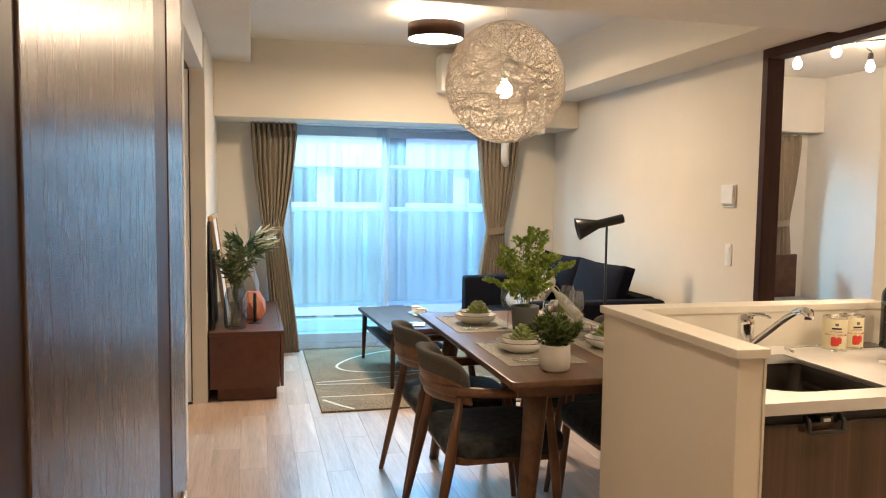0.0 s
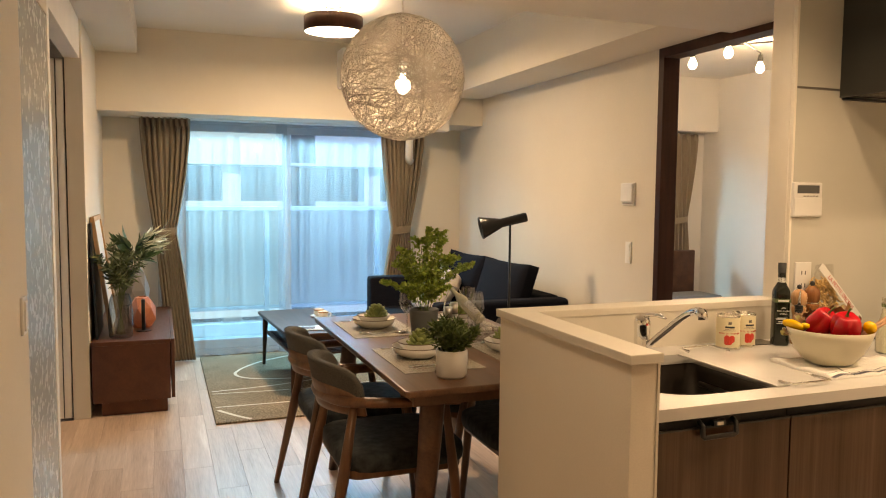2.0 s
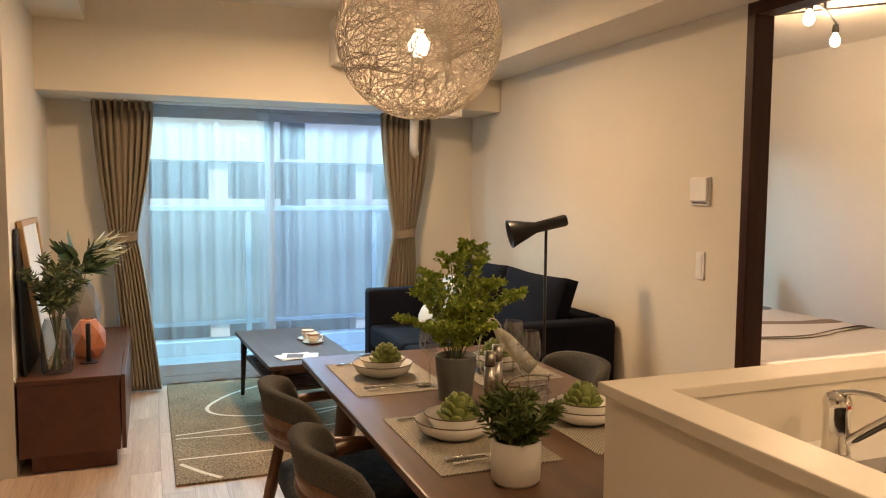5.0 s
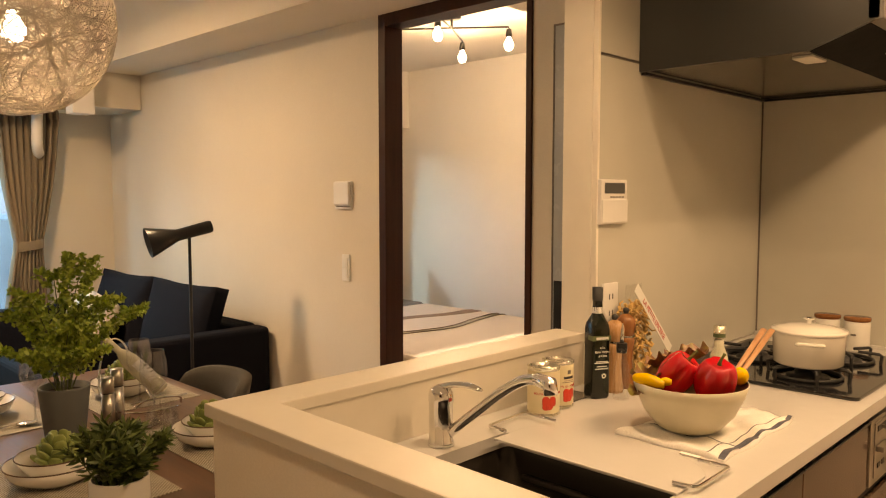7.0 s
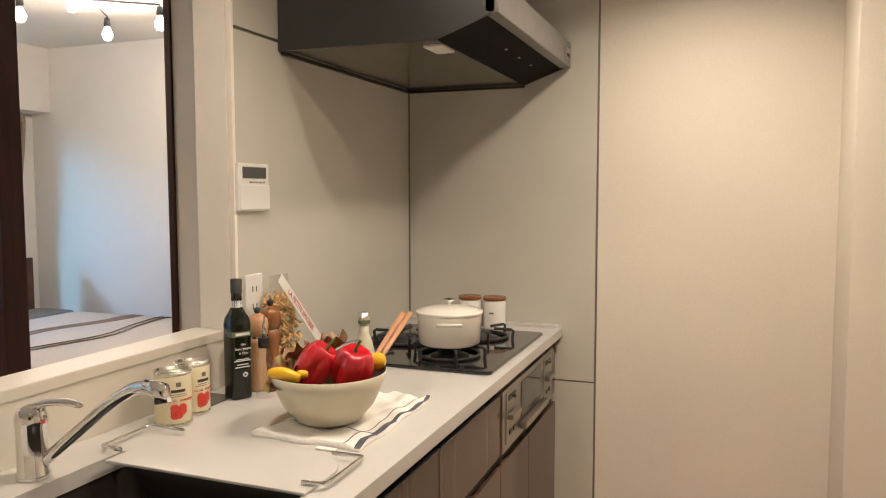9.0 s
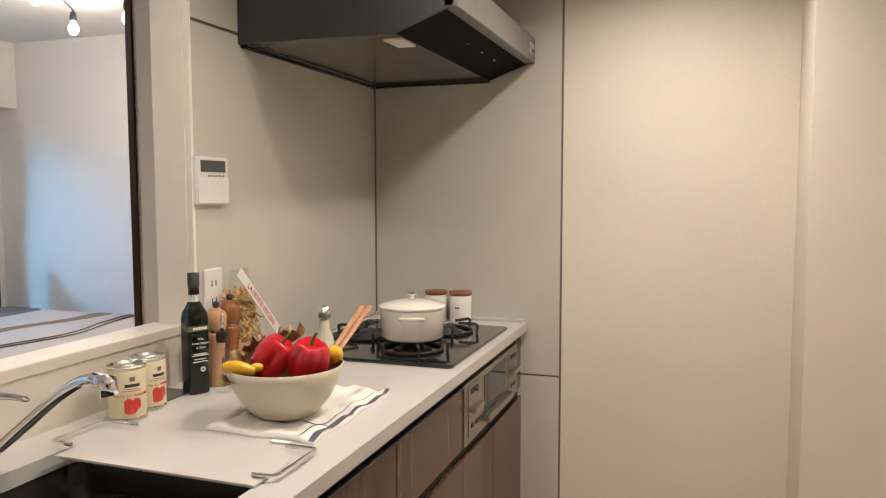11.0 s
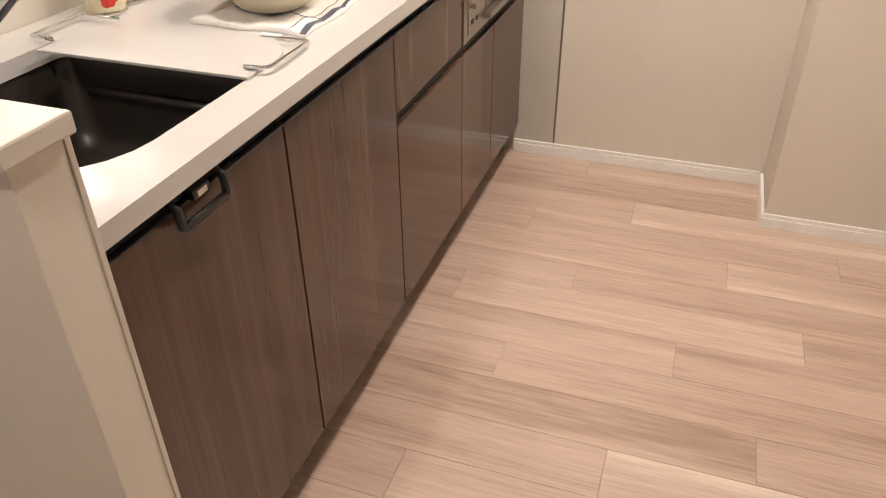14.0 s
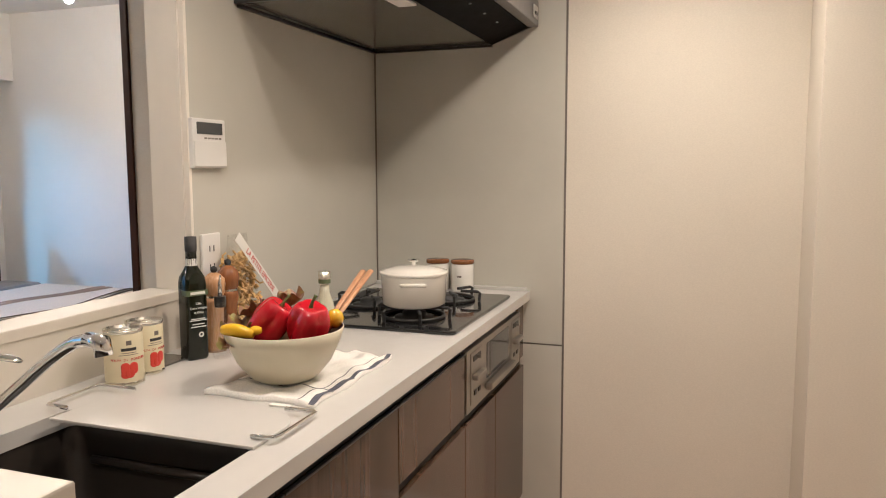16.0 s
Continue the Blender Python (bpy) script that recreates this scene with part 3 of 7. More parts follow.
def side_doors():
    d = struct(thing("door_2", "pale grey door closed in the left wall", "door"))
    part("door_leaf", box(-0.058, -0.024, 3.302, 3.988, 0.005, 2.053, 0.003), DOORGREY, d)
    part("door_frame", box(-0.1395, -0.0215, 3.984, 3.989, 0, 2.05), TRIM, d)
    s = struct(thing("door_3", "cream sliding panels stacked open in their track", "door"))
    for i in range(3):
        part("panel", box(-0.146 - 0.045 * i, -0.108 - 0.045 * i, 5.337, 6.5, 0.012, 2.11, 0.002), TRIM, s)
    # added black sheet, stands in for the shade between the stacked panels
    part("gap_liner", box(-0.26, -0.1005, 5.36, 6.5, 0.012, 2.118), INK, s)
    part("track", box(-0.25, -0.1, 4.06, 5.4, 2.092, 2.099), BLACK, s)
    part("floor_track", box(-0.2, -0.1, 5.325, 5.36, 0.0, 0.006), INK, s)


side_doors()


def entry_door():
    t = struct(thing("door_4", "glossy brown wooden door standing open with a lever handle", "door"))
    xa, xb = 0.148, 0.188
    part("door_leaf", box(xa, xb, 0.775, 1.242, 0.012, 2.02, 0.002), LEAFWOOD, t)
    part("hinge_stile", box(xa, xb - 0.0015, 0.70, 0.775, 0.012, 2.02), ESPRESSO, t, "dark hinge-side stile")
    part("door_edge_panel", box(xa, xb, 1.362, 1.545, 0.012, 2.02, 0.002), LEAFWOOD, t)
    part("inlay", box(xa + 0.002, xb - 0.0015, 1.242, 1.362, 0.012, 2.02), ESPRESSO, t, "dark vertical inlay")
    h = part("lever_handle", lathe([(0, 0), (0.024, 0), (0.024, 0.006), (0.009, 0.008), (0.009, 0.045), (0, 0.045)], 16), GRILLSTEEL, t, "grey metal lever", True)
    h.matrix_basis = pose(xb, 1.47, 0.905, 0, 90, 0)
    part("lever", tube([(0.231, 1.47, 0.905), (0.233, 1.435, 0.905), (0.233, 1.35, 0.904)], 0.008), GRILLSTEEL, t, "", True)
    part("door_frame", box(-0.02, 0.149, 0.57, 0.69, 0, SOFZ, 0.003), ESPRESSO, t)
    part("door_frame", box(0.95, 0.98, 0.55, 0.69, 0, SOFZ, 0.003), ESPRESSO, t)
    part("door_head", box(0.149, 0.95, 0.57, 0.69, 2.06, SOFZ, 0.003), ESPRESSO, t)


entry_door()


def wall_switch(name, label, place, turn, wide, high, keys):
    """A plate that faces its own -x."""
    t = thing(name, label, "switch", place, turn)
    part("plate", box(-0.009, 0, -wide / 2, wide / 2, -high / 2, high / 2, 0.002), WHITEPLASTIC, t)
    for i in range(keys):
        h = high * 0.8 / keys
        z = high * 0.4 - h * (i + 0.5)
        part("key", box(-0.013, -0.0085, -wide * 0.3, wide * 0.3, z - h * 0.46, z + h * 0.46, 0.0015), WHITEPLASTIC, t)
    return t


wall_switch("wall_switch", "tall white two-key switch plate on the wall", (XR, 4.2135, 1.015), 0, 0.055, 0.125, 2)
_t = thing("wall_switch", "white switch plate on the passage wall", "switch", (-0.02, 3.19, 0.95), 180)
part("plate", box(-0.009, 0, -0.035, 0.035, -0.06, 0.06, 0.002), WHITEPLASTIC, _t)
part("key", box(-0.015, -0.0085, -0.02, 0.02, -0.048, 0.048, 0.002), WHITEPLASTIC, _t)
_t = thing("ventilation_cover", "square white air vent cover on the wall", "vent", (XR, 4.224, 1.354))
part("plate", box(-0.012, 0, -0.06, 0.06, -0.065, 0.065, 0.003), WHITEPLASTIC, _t)
part("cover", box(-0.026, -0.012, -0.056, 0.056, -0.045, 0.062, 0.006), WHITEPLASTIC, _t)
part("slot", box(-0.0135, -0.0115, -0.05, 0.05, -0.056, -0.05), JOINT, _t)

# ---- window, balcony and what lies beyond ----
def window():
    t = struct(thing("window_1", "tall sliding balcony window in a grey frame", "window"))
    y0, y1 = 6.90, 6.98
    for a, b in ((WX0, WX0 + 0.04), (WX1 - 0.04, WX1)):
        part("frame_post", box(a, b, y0, y1, 0.0, WZ1, 0.003), FRAMEMETAL, t)
    part("frame_head", box(WX0 + 0.04, WX1 - 0.04, y0, y1, WZ1 - 0.04, WZ1, 0.003), FRAMEMETAL, t)
    part("frame_sill", box(WX0 + 0.04, WX1 - 0.04, y0, y1, 0.0, 0.05, 0.003), FRAMEMETAL, t)
    mid = 1.40
    for a, b, y in ((WX0 + 0.04, mid + 0.03, 6.925), (mid - 0.03, WX1 - 0.04, 6.955)):
        s = part("sash", box(a, a + 0.05, y - 0.014, y + 0.014, 0.052, WZ1 - 0.042, 0.003), FRAMEMETAL, t)
        bm = box(b - 0.05, b, y - 0.014, y + 0.014, 0.052, WZ1 - 0.042, 0.003)
        box(a + 0.05, b - 0.05, y - 0.014, y + 0.014, WZ1 - 0.10, WZ1 - 0.042, 0.003, bm=bm)
        box(a + 0.05, b - 0.05, y - 0.014, y + 0.014, 0.052, 0.13, 0.003, bm=bm)
        part("sash_rail", bm, FRAMEMETAL, s)
        g = part("pane", box(a + 0.05, b - 0.05, y - 0.003, y + 0.003, 0.13, WZ1 - 0.10), PANE if a < 1 else PANE2, s)
        g.visible_shadow = False
    return t


window()
_b = struct(thing("window_2", "bedroom window in a grey frame", "window"))
part("frame_post", box(3.7, 3.74, 6.90, 6.98, 0.3, 1.95, 0.003), FRAMEMETAL, _b)
part("frame_post", box(4.91, 4.95, 6.90, 6.98, 0.3, 1.95, 0.003), FRAMEMETAL, _b)
part("frame_head", box(3.74, 4.91, 6.90, 6.98, 1.91, 1.95, 0.003), FRAMEMETAL, _b)
part("frame_sill", box(3.74, 4.91, 6.90, 6.98, 0.3, 0.34, 0.003), FRAMEMETAL, _b)
_p = part("pane", box(3.74, 4.91, 6.935, 6.941, 0.34, 1.91), PANE, _b)
_p.visible_shadow = False

slab("balcony_floor", -1.0, 6.0, 7.0, 8.3, -0.2, -0.06, CONCRETE, 0, "pale concrete balcony floor", "balcony floor")


def balcony():
    t = thing("balcony_railing", "frosted glass balcony railing with metal top rail", "railing", (0, 8.12, -0.06))
    part("curb", box(-1, 6, -0.06, 0.1, 0, 0.12, 0.006), FACADE, t)
    part("top_rail", box(-1, 6, -0.035, 0.035, 1.22, 1.265, 0.008), FRAMEMETAL, t)
    part("bottom_rail", box(-1, 6, -0.02, 0.02, 0.245, 0.28, 0.004), FRAMEMETAL, t)
    for i in range(7):
        x = -0.9 + i * 1.13
        part("post", box(x, x + 0.045, -0.022, 0.022, 0.12, 1.22, 0.003), FRAMEMETAL, t)
        part("frosted_panel", box(x + 0.05, x + 1.125, -0.006, 0.006, 0.28, 1.22), FROST, t)


balcony()
struct(part("ground", box(-600, 600, 8.4, 900, -8.2, -8.0), GROUND), "grey street ground far below", "ground")


def apartment():
    t = thing("apartment_building", "white apartment block across the street with dark windows", "building", (0, 29.4, -8))
    part("wall", box(-21.5, 33.2, 1.3, 12, 0, 16.2), FACADE, t)
    part("roof", box(-22, 33.7, 0.8, 12.4, 16.2, 16.6), CONCRETE, t)
    for f in range(5):
        z = 1.9 + f * 2.85
        part("slab_edge", box(-21.5, 33.2, 0.0, 1.3, z - 0.10, z, 0.01), FACADE, t)
        for i in range(10):
            x = -20.94 + i * 5.39
            part("balcony_front", box(x, x + 4.47, 0.0, 0.12, z, z + 1.40, 0.01), FACADE, t)
            part("dark_screen", box(x + 4.47, x + 5.39, 0.10, 0.16, z, z + 1.40), FACADEGLASS, t)
            part("pillar", box(x + 1.97, x + 2.63, 0.2, 1.3, z + 1.40, z + 2.75), FACADE, t)
            w = part("window", box(x + 2.63, x + 7.36, 1.22, 1.29, z - 2.45, z - 0.12), FACADEGLASS, t)
            part("window_bar", box(x + 4.95, x + 5.03, 1.18, 1.22, z - 2.45, z - 0.12), FRAMEMETAL, w)


apartment()


# ---- curtains ----
def drape(name, label, x0, x1, tie, tiew, y, top, bottom, material, folds, flare0, flare1, parent_name="curtain"):
    """A gathered curtain held by a band at tie (x, z), spread at the top from x0 to x1."""
    t = thing(name, label, "curtain")
    bm = bmesh.new()
    n, rows = folds * 10, 40
    tx, tz = tie
    grid = []
    for j in range(rows + 1):
        v = j / rows
        z = top + (bottom - top) * v
        if z > tz:
            k = ((top - z) / (top - tz)) ** 1.6
            a, b = x0 + (tx - tiew - x0) * k, x1 + (tx + tiew - x1) * k
        else:
            k = ((tz - z) / (tz - bottom)) ** 0.8
            a, b = tx - tiew + (flare0 - (tx - tiew)) * k, tx + tiew + (flare1 - (tx + tiew)) * k
        row = []
        for i in range(n + 1):
            u = i / n
            amp = 0.032 * (0.75 + 0.25 * math.sin(u * 9 + v * 2)) * (0.6 if j == 0 else 1)
            w = math.sin(u * folds * 2 * math.pi + 0.7 * math.sin(v * 3 + u * 5)) * amp
            row.append(bm.verts.new((a + (b - a) * u + 0.006 * math.sin(u * folds * 4 * math.pi), y + w, z)))
        grid.append(row)
    for j in range(rows):
        for i in range(n):
            bm.faces.new((grid[j][i], grid[j][i + 1], grid[j + 1][i + 1], grid[j + 1][i]))
    cloth = part("cloth", bm, material, t, "", True)
    s = cloth.modifiers.new("thick", "SOLIDIFY")
    s.thickness = 0.004
    for i in range(folds):
        x = x0 + (x1 - x0) * (i + 0.5) / folds
        part("pleat", box(x - 0.008, x + 0.008, y - 0.045, y - 0.02, top - 0.06, top + 0.005, 0.004), material, t)
    loop = [(tx + (tiew + 0.012) * math.cos(q), y + 0.048 * math.sin(q), tz + 0.012 * math.cos(q)) for q in [2 * math.pi * i / 24 for i in range(24)]]
    bm = bmesh.new()
    lo = [bm.verts.new((p[0], p[1], p[2] - 0.03)) for p in loop]
    hi = [bm.verts.new((p[0], p[1], p[2] + 0.03)) for p in loop]
    for i in range(24):
        bm.faces.new((lo[i], lo[(i + 1) % 24], hi[(i + 1) % 24], hi[i]))
    part("tieback", bm, material, t, "", True)
    return t


drape("curtain", "taupe curtain tied back with a band", 0.258, 0.628, (0.43, 1.03), 0.08, 6.74, 1.905, 0.012, CURTAIN, 9, 0.43, 0.645)
drape("curtain", "taupe curtain tied back beside the sofa", 2.165, 2.55, (2.345, 1.03), 0.08, 6.74, 1.905, 0.012, CURTAIN, 9, 2.12, 2.47)
drape("curtain", "taupe bedroom curtain tied back at the wall", 4.9, 5.5, (5.3, 1.1), 0.1, 6.8, 1.96, 0.02, CURTAIN, 6, 5.1, 5.5)


def sheer(x0, x1, y, folds, seed, label):
    t = thing("sheer_curtain", label, "curtain")
    rnd = random.Random(seed)
    ph = [rnd.uniform(0, 6.28) for _ in range(4)]
    bm = bmesh.new()
    n, rows = folds * 8, 14
    grid = []
    for j in range(rows + 1):
        v = j / rows
        row = []
        for i in range(n + 1):
            u = i / n
            w = 0.032 * math.sin(u * folds * 2 * math.pi + ph[0] + 1.2 * math.sin(u * 7 + ph[1])) * (0.7 + 0.5 * v) + 0.012 * math.sin(u * folds * 5.1 + ph[2] + v)
            hem = 0.02 + 0.008 * math.sin(u * folds * 3 + ph[3])
            row.append(bm.verts.new((x0 + (x1 - x0) * u + 0.012 * math.sin(u * folds * 4 + v * 2), y + w, 1.905 + (hem - 1.905) * v)))
        grid.append(row)
    for j in range(rows):
        for i in range(n):
            bm.faces.new((grid[j][i], grid[j][i + 1], grid[j + 1][i + 1], grid[j + 1][i]))
    part("cloth", bm, SHEER, t, "", True)
    return t


sheer(0.36, 1.40, 6.82, 9, 3, "white sheer curtain hanging over the window")
sheer(1.30, 2.46, 6.835, 10, 5, "white sheer curtain hanging over the window")
struct(part("curtain_rail", box(0.2, 2.7, 6.70, 6.845, 1.9055, 1.9115, 0.001), WHITEPLASTIC), "white curtain rail under the beam", "rail")

# ---- kitchen counter ----
CT, CF = 0.85, 1.937


def low_wall():
    t = struct(thing("counter_wall", "cream papered low wall with a smooth ledge round the counter", "low wall"))
    part("wall", box(1.388, 1.458, 1.930, 2.632, 0, 0.966, 0.002), WALL, t)
    part("wall", box(1.458, 2.425, 2.562, 2.632, 0, 0.966, 0.002), WALL, t)
    bm = prism([(1.378, 1.919), (1.467, 1.919), (1.474, 2.548), (2.425, 2.548), (2.425, 2.643), (1.378, 2.643)], 0.965, 0.989, 0.003)
    part("ledge", bm, LEDGE, t)
    part("backsplash", box(1.466, 2.425, 2.551, 2.5615, CT, 0.965), LEDGE, t)
    part("end_splash", box(1.4585, 1.466, 1.945, 2.551, CT, 0.965), LEDGE, t)
    part("end_trim", box(1.458, 1.4655, 1.928, 1.945, 0.0, 0.965, 0.001), LEDGE, t)


low_wall()
SX0, SX1, SY0, SY1 = 1.535, 1.965, 2.016, 2.435


def sink_outline(inset, far_r, near_r, n=6):
    """The sink's outline: wide rounding at the low wall, tight under the board."""
    x0, x1, y0, y1 = SX0 + inset, SX1 - inset, SY0 + inset, SY1 - inset
    pts = []
    for cx, cy, a, r in ((x1 - far_r, y1 - far_r, 0, far_r), (x0 + near_r, y1 - near_r, 90, near_r), (x0 + near_r, y0 + near_r, 180, near_r), (x1 - far_r, y0 + far_r, 270, far_r)):
        for i in range(n + 1):
            q = radians(a + 90 * i / n)
            pts.append((cx + r * math.cos(q), cy + r * math.sin(q)))
    return pts



def worktop():
    t = thing("worktop", "white stone worktop with a square edge", "worktop")
    z0, z1 = 0.82, CT
    bm = bmesh.new()
    outer = [(1.4665, CF), (3.487, CF), (3.487, 2.517), (2.432, 2.517), (2.4235, 2.517), (2.4235, 2.55), (1.4665, 2.55)]
    hole = sink_outline(0.0, 0.014, 0.14)
    for z, flip in ((z1, False), (z0, True)):
        vo = [bm.verts.new((x, y, z)) for x, y in outer]
        vh = [bm.verts.new((x, y, z)) for x, y in hole]
        es = [bm.edges.new((v[i], v[(i + 1) % len(v)])) for v in (vo, vh) for i in range(len(v))]
        bmesh.ops.triangle_fill(bm, edges=es, use_beauty=True)
        if flip:
            lo, lh = vo, vh
        else:
            to, th = vo, vh
    for a, b in ((to, lo), (th, lh)):
        for i in range(len(a)):
            j = (i + 1) % len(a)
            bm.faces.new((a[i], a[j], b[j], b[i]))
    bmesh.ops.recalc_face_normals(bm, faces=bm.faces[:])
    top = part("slab", bm, COUNTER, t)
    part("upstand", box(3.472, 3.487, CF + 0.01, 2.517, CT, CT + 0.012, 0.002), COUNTER, t)


worktop()


def sink():
    t = thing("sink", "black undermounted kitchen sink", "sink")
    bm = bmesh.new()
    rings = []
    for inset, z, r in ((-0.004, 0.8195, 0.016), (0.0, 0.80, 0.03), (0.006, 0.70, 0.05), (0.022, 0.655, 0.06), (0.06, 0.645, 0.05)):
        rings.append([bm.verts.new((x, y, z)) for x, y in sink_outline(inset, r, 0.14)])
    for a, b in zip(rings, rings[1:]):
        for i in range(len(a)):
            j = (i + 1) % len(a)
            bm.faces.new((a[i], a[j], b[j], b[i]))
    bm.faces.new(rings[-1])
    part("basin", bm, SINKBLACK, t, "", True)
    part("drain", lathe([(0, 0.6465), (0.05, 0.6465), (0.055, 0.6475), (0.03, 0.65), (0, 0.65)], 24, centre=(1.72, 2.3)), SINKBLACK, t, "", True)
    part("basin_step", tube([(SX1 - 0.012, SY0 + 0.05, 0.765), (SX1 - 0.008, SY1 - 0.05, 0.765)], 0.008), SINKBLACK, t, "", True)


sink()


def kitchen_cabinets():
    yf, yb = 1.957, 2.5
    units = [("cabinet", 1.467, 1.889, 0), ("cabinet", 1.892, 2.339, 0), ("cabinet", 2.342, 2.80, 1), ("cabinet", 2.803, 3.105, 2), ("cabinet", 3.108, 3.484, 2)]
    for n, (name, a, b, kind) in enumerate(units):
        lab = ("glossy taupe woodgrain cabinet under the sink", "glossy taupe woodgrain cabinet under the worktop", "taupe woodgrain cabinet with a drawer over a door", "taupe woodgrain cabinet under the oven", "taupe woodgrain cabinet under the oven")[n]
        t = thing("base_cabinet", lab, "cabinet", (0, 0, 0), 0, "kitchen base cabinets")
        top = 0.785 if kind < 2 else 0.612
        bt = 0.642 if kind == 0 else 0.812
        part("body", box(a + 0.001, b - 0.001, yf + 0.02, yb, 0.115, 0.64 if n < 2 else 0.588), CABINET, t)
        part("plinth", box(a, b, yf + 0.068, yf + 0.08, 0, 0.115), BLACK, t)
        dz = 0.612 if kind else top
        part("door", box(a + 0.001, b - 0.001, yf, yf + 0.019, 0.115, dz - (0.024 if kind else 0), 0.0012), CABINET, t)
        if kind == 1:
            part("drawer", box(a + 0.001, b - 0.001, yf, yf + 0.019, 0.618, 0.785, 0.0012), CABINET, t)
        if kind:
            part("grip_channel", box(a, b, yf + 0.014, yf + 0.03, 0.588, 0.618), INK, t)
        if kind < 2:
            part("grip_channel", box(a, b, yf + 0.014, yf + 0.03, 0.786, 0.819), INK, t)
            part("grip_edge", box(a, b, yf - 0.003, yf + 0.004, 0.786, 0.791, 0.001), BLACK, t)


kitchen_cabinets()
_e = thing("end_filler", "narrow taupe filler strip by the wall", "filler")
part("strip", box(3.405, 3.4865, 1.960, 1.985, 0.619, 0.80, 0.001), CABINET, _e)


def towel_hanger():
    t = thing("towel_hanger", "black plastic towel hanger on the cabinet edge", "hanger", (1.652, 1.952, 0.793))
    part("loop", tube([(-0.05, 0.006, 0.012), (-0.05, -0.010, 0.004), (-0.05, -0.012, -0.020), (-0.046, -0.012, -0.024), (0.046, -0.012, -0.024), (0.05, -0.012, -0.020), (0.05, -0.010, 0.004), (0.05, 0.006, 0.012)], 0.0065, 8), BLACK, t, "", True)
    part("hook", box(-0.018, 0.018, -0.012, 0.006, 0.0, 0.014, 0.003), BLACK, t)
    part("badge", box(-0.010, 0.010, -0.0135, -0.0118, 0.003, 0.011, 0.0005), STEEL, t)


towel_hanger()


def oven():
    t = thing("grill_unit", "silver built-in fish grill with window and knobs", "grill", (2.803, 1.957, 0.62))
    w = 0.6
    part("front", box(0, w, -0.004, 0.02, 0.0, 0.172, 0.002), GRILLSTEEL, t)
    part("chassis", box(0.004, w - 0.004, 0.02, 0.4, 0.0, 0.198), BLACK, t)
    part("window", box(0.19, 0.44, -0.006, -0.0035, 0.052, 0.155, 0.001), BLACKGLOSS, t)
    part("grill_handle", box(0.17, 0.46, -0.028, -0.005, 0.022, 0.042, 0.006), GRILLSTEEL, t)
    for x in (0.03, 0.475):
        p = part("button_panel", box(x, x + 0.11, -0.0065, -0.0035, 0.018, 0.160, 0.001), GRILLSTEEL, t)
        part("lever_knob", box(x + 0.01, x + 0.10, -0.024, -0.006, 0.085, 0.10, 0.004), GRILLSTEEL, t)
        part("slider", box(x + 0.02, x + 0.09, -0.008, -0.0062, 0.135, 0.15), BLACK, t)
        part("knob", box(x + 0.05, x + 0.06, -0.02, -0.006, 0.138, 0.147, 0.002), GRILLSTEEL, t)
        part("button", box(x + 0.025, x + 0.045, -0.0085, -0.0062, 0.04, 0.052), BLACK, t)
        part("button", box(x + 0.065, x + 0.085, -0.0085, -0.0062, 0.04, 0.052), BLACK, t)


oven()


def hob():
    t = thing("gas_hob", "black glass gas hob with iron trivets set in the worktop", "hob", (2.735, 1.966, CT))
    w, d = 0.60, 0.51
    part("glass_top", prism(round_rect(0, w, 0, d, 0.018), 0.0005, 0.010, 0.004), BLACKGLOSS, t)
    part("vent_strip", box(0.05, w - 0.05, d - 0.06, d - 0.02, 0.010, 0.013, 0.001), IRON, t)
    for x, y in ((0.155, 0.17), (0.445, 0.17), (0.30, 0.37)):
        b = part("burner", lathe([(0, 0.010), (0.055, 0.010), (0.055, 0.014), (0.034, 0.016), (0.034, 0.026), (0.026, 0.030), (0, 0.030)], 24, centre=(x, y)), IRON, t, "", True)
        r = part("trivet_ring", tube([(x + 0.085 * math.cos(a), y + 0.085 * math.sin(a), 0.015) for a in [2 * math.pi * i / 24 for i in range(24)]], 0.005, 6, closed=True), IRON, t, "", True)
        for k in range(6):
            a = radians(60 * k + 30)
            c, s = math.cos(a), math.sin(a)
            part("prong", tube([(x + 0.105 * c, y + 0.105 * s, 0.011), (x + 0.108 * c, y + 0.108 * s, 0.037), (x + 0.10 * c, y + 0.10 * s, 0.041), (x + 0.045 * c, y + 0.045 * s, 0.041)], 0.0048, 6), IRON, r)


hob()


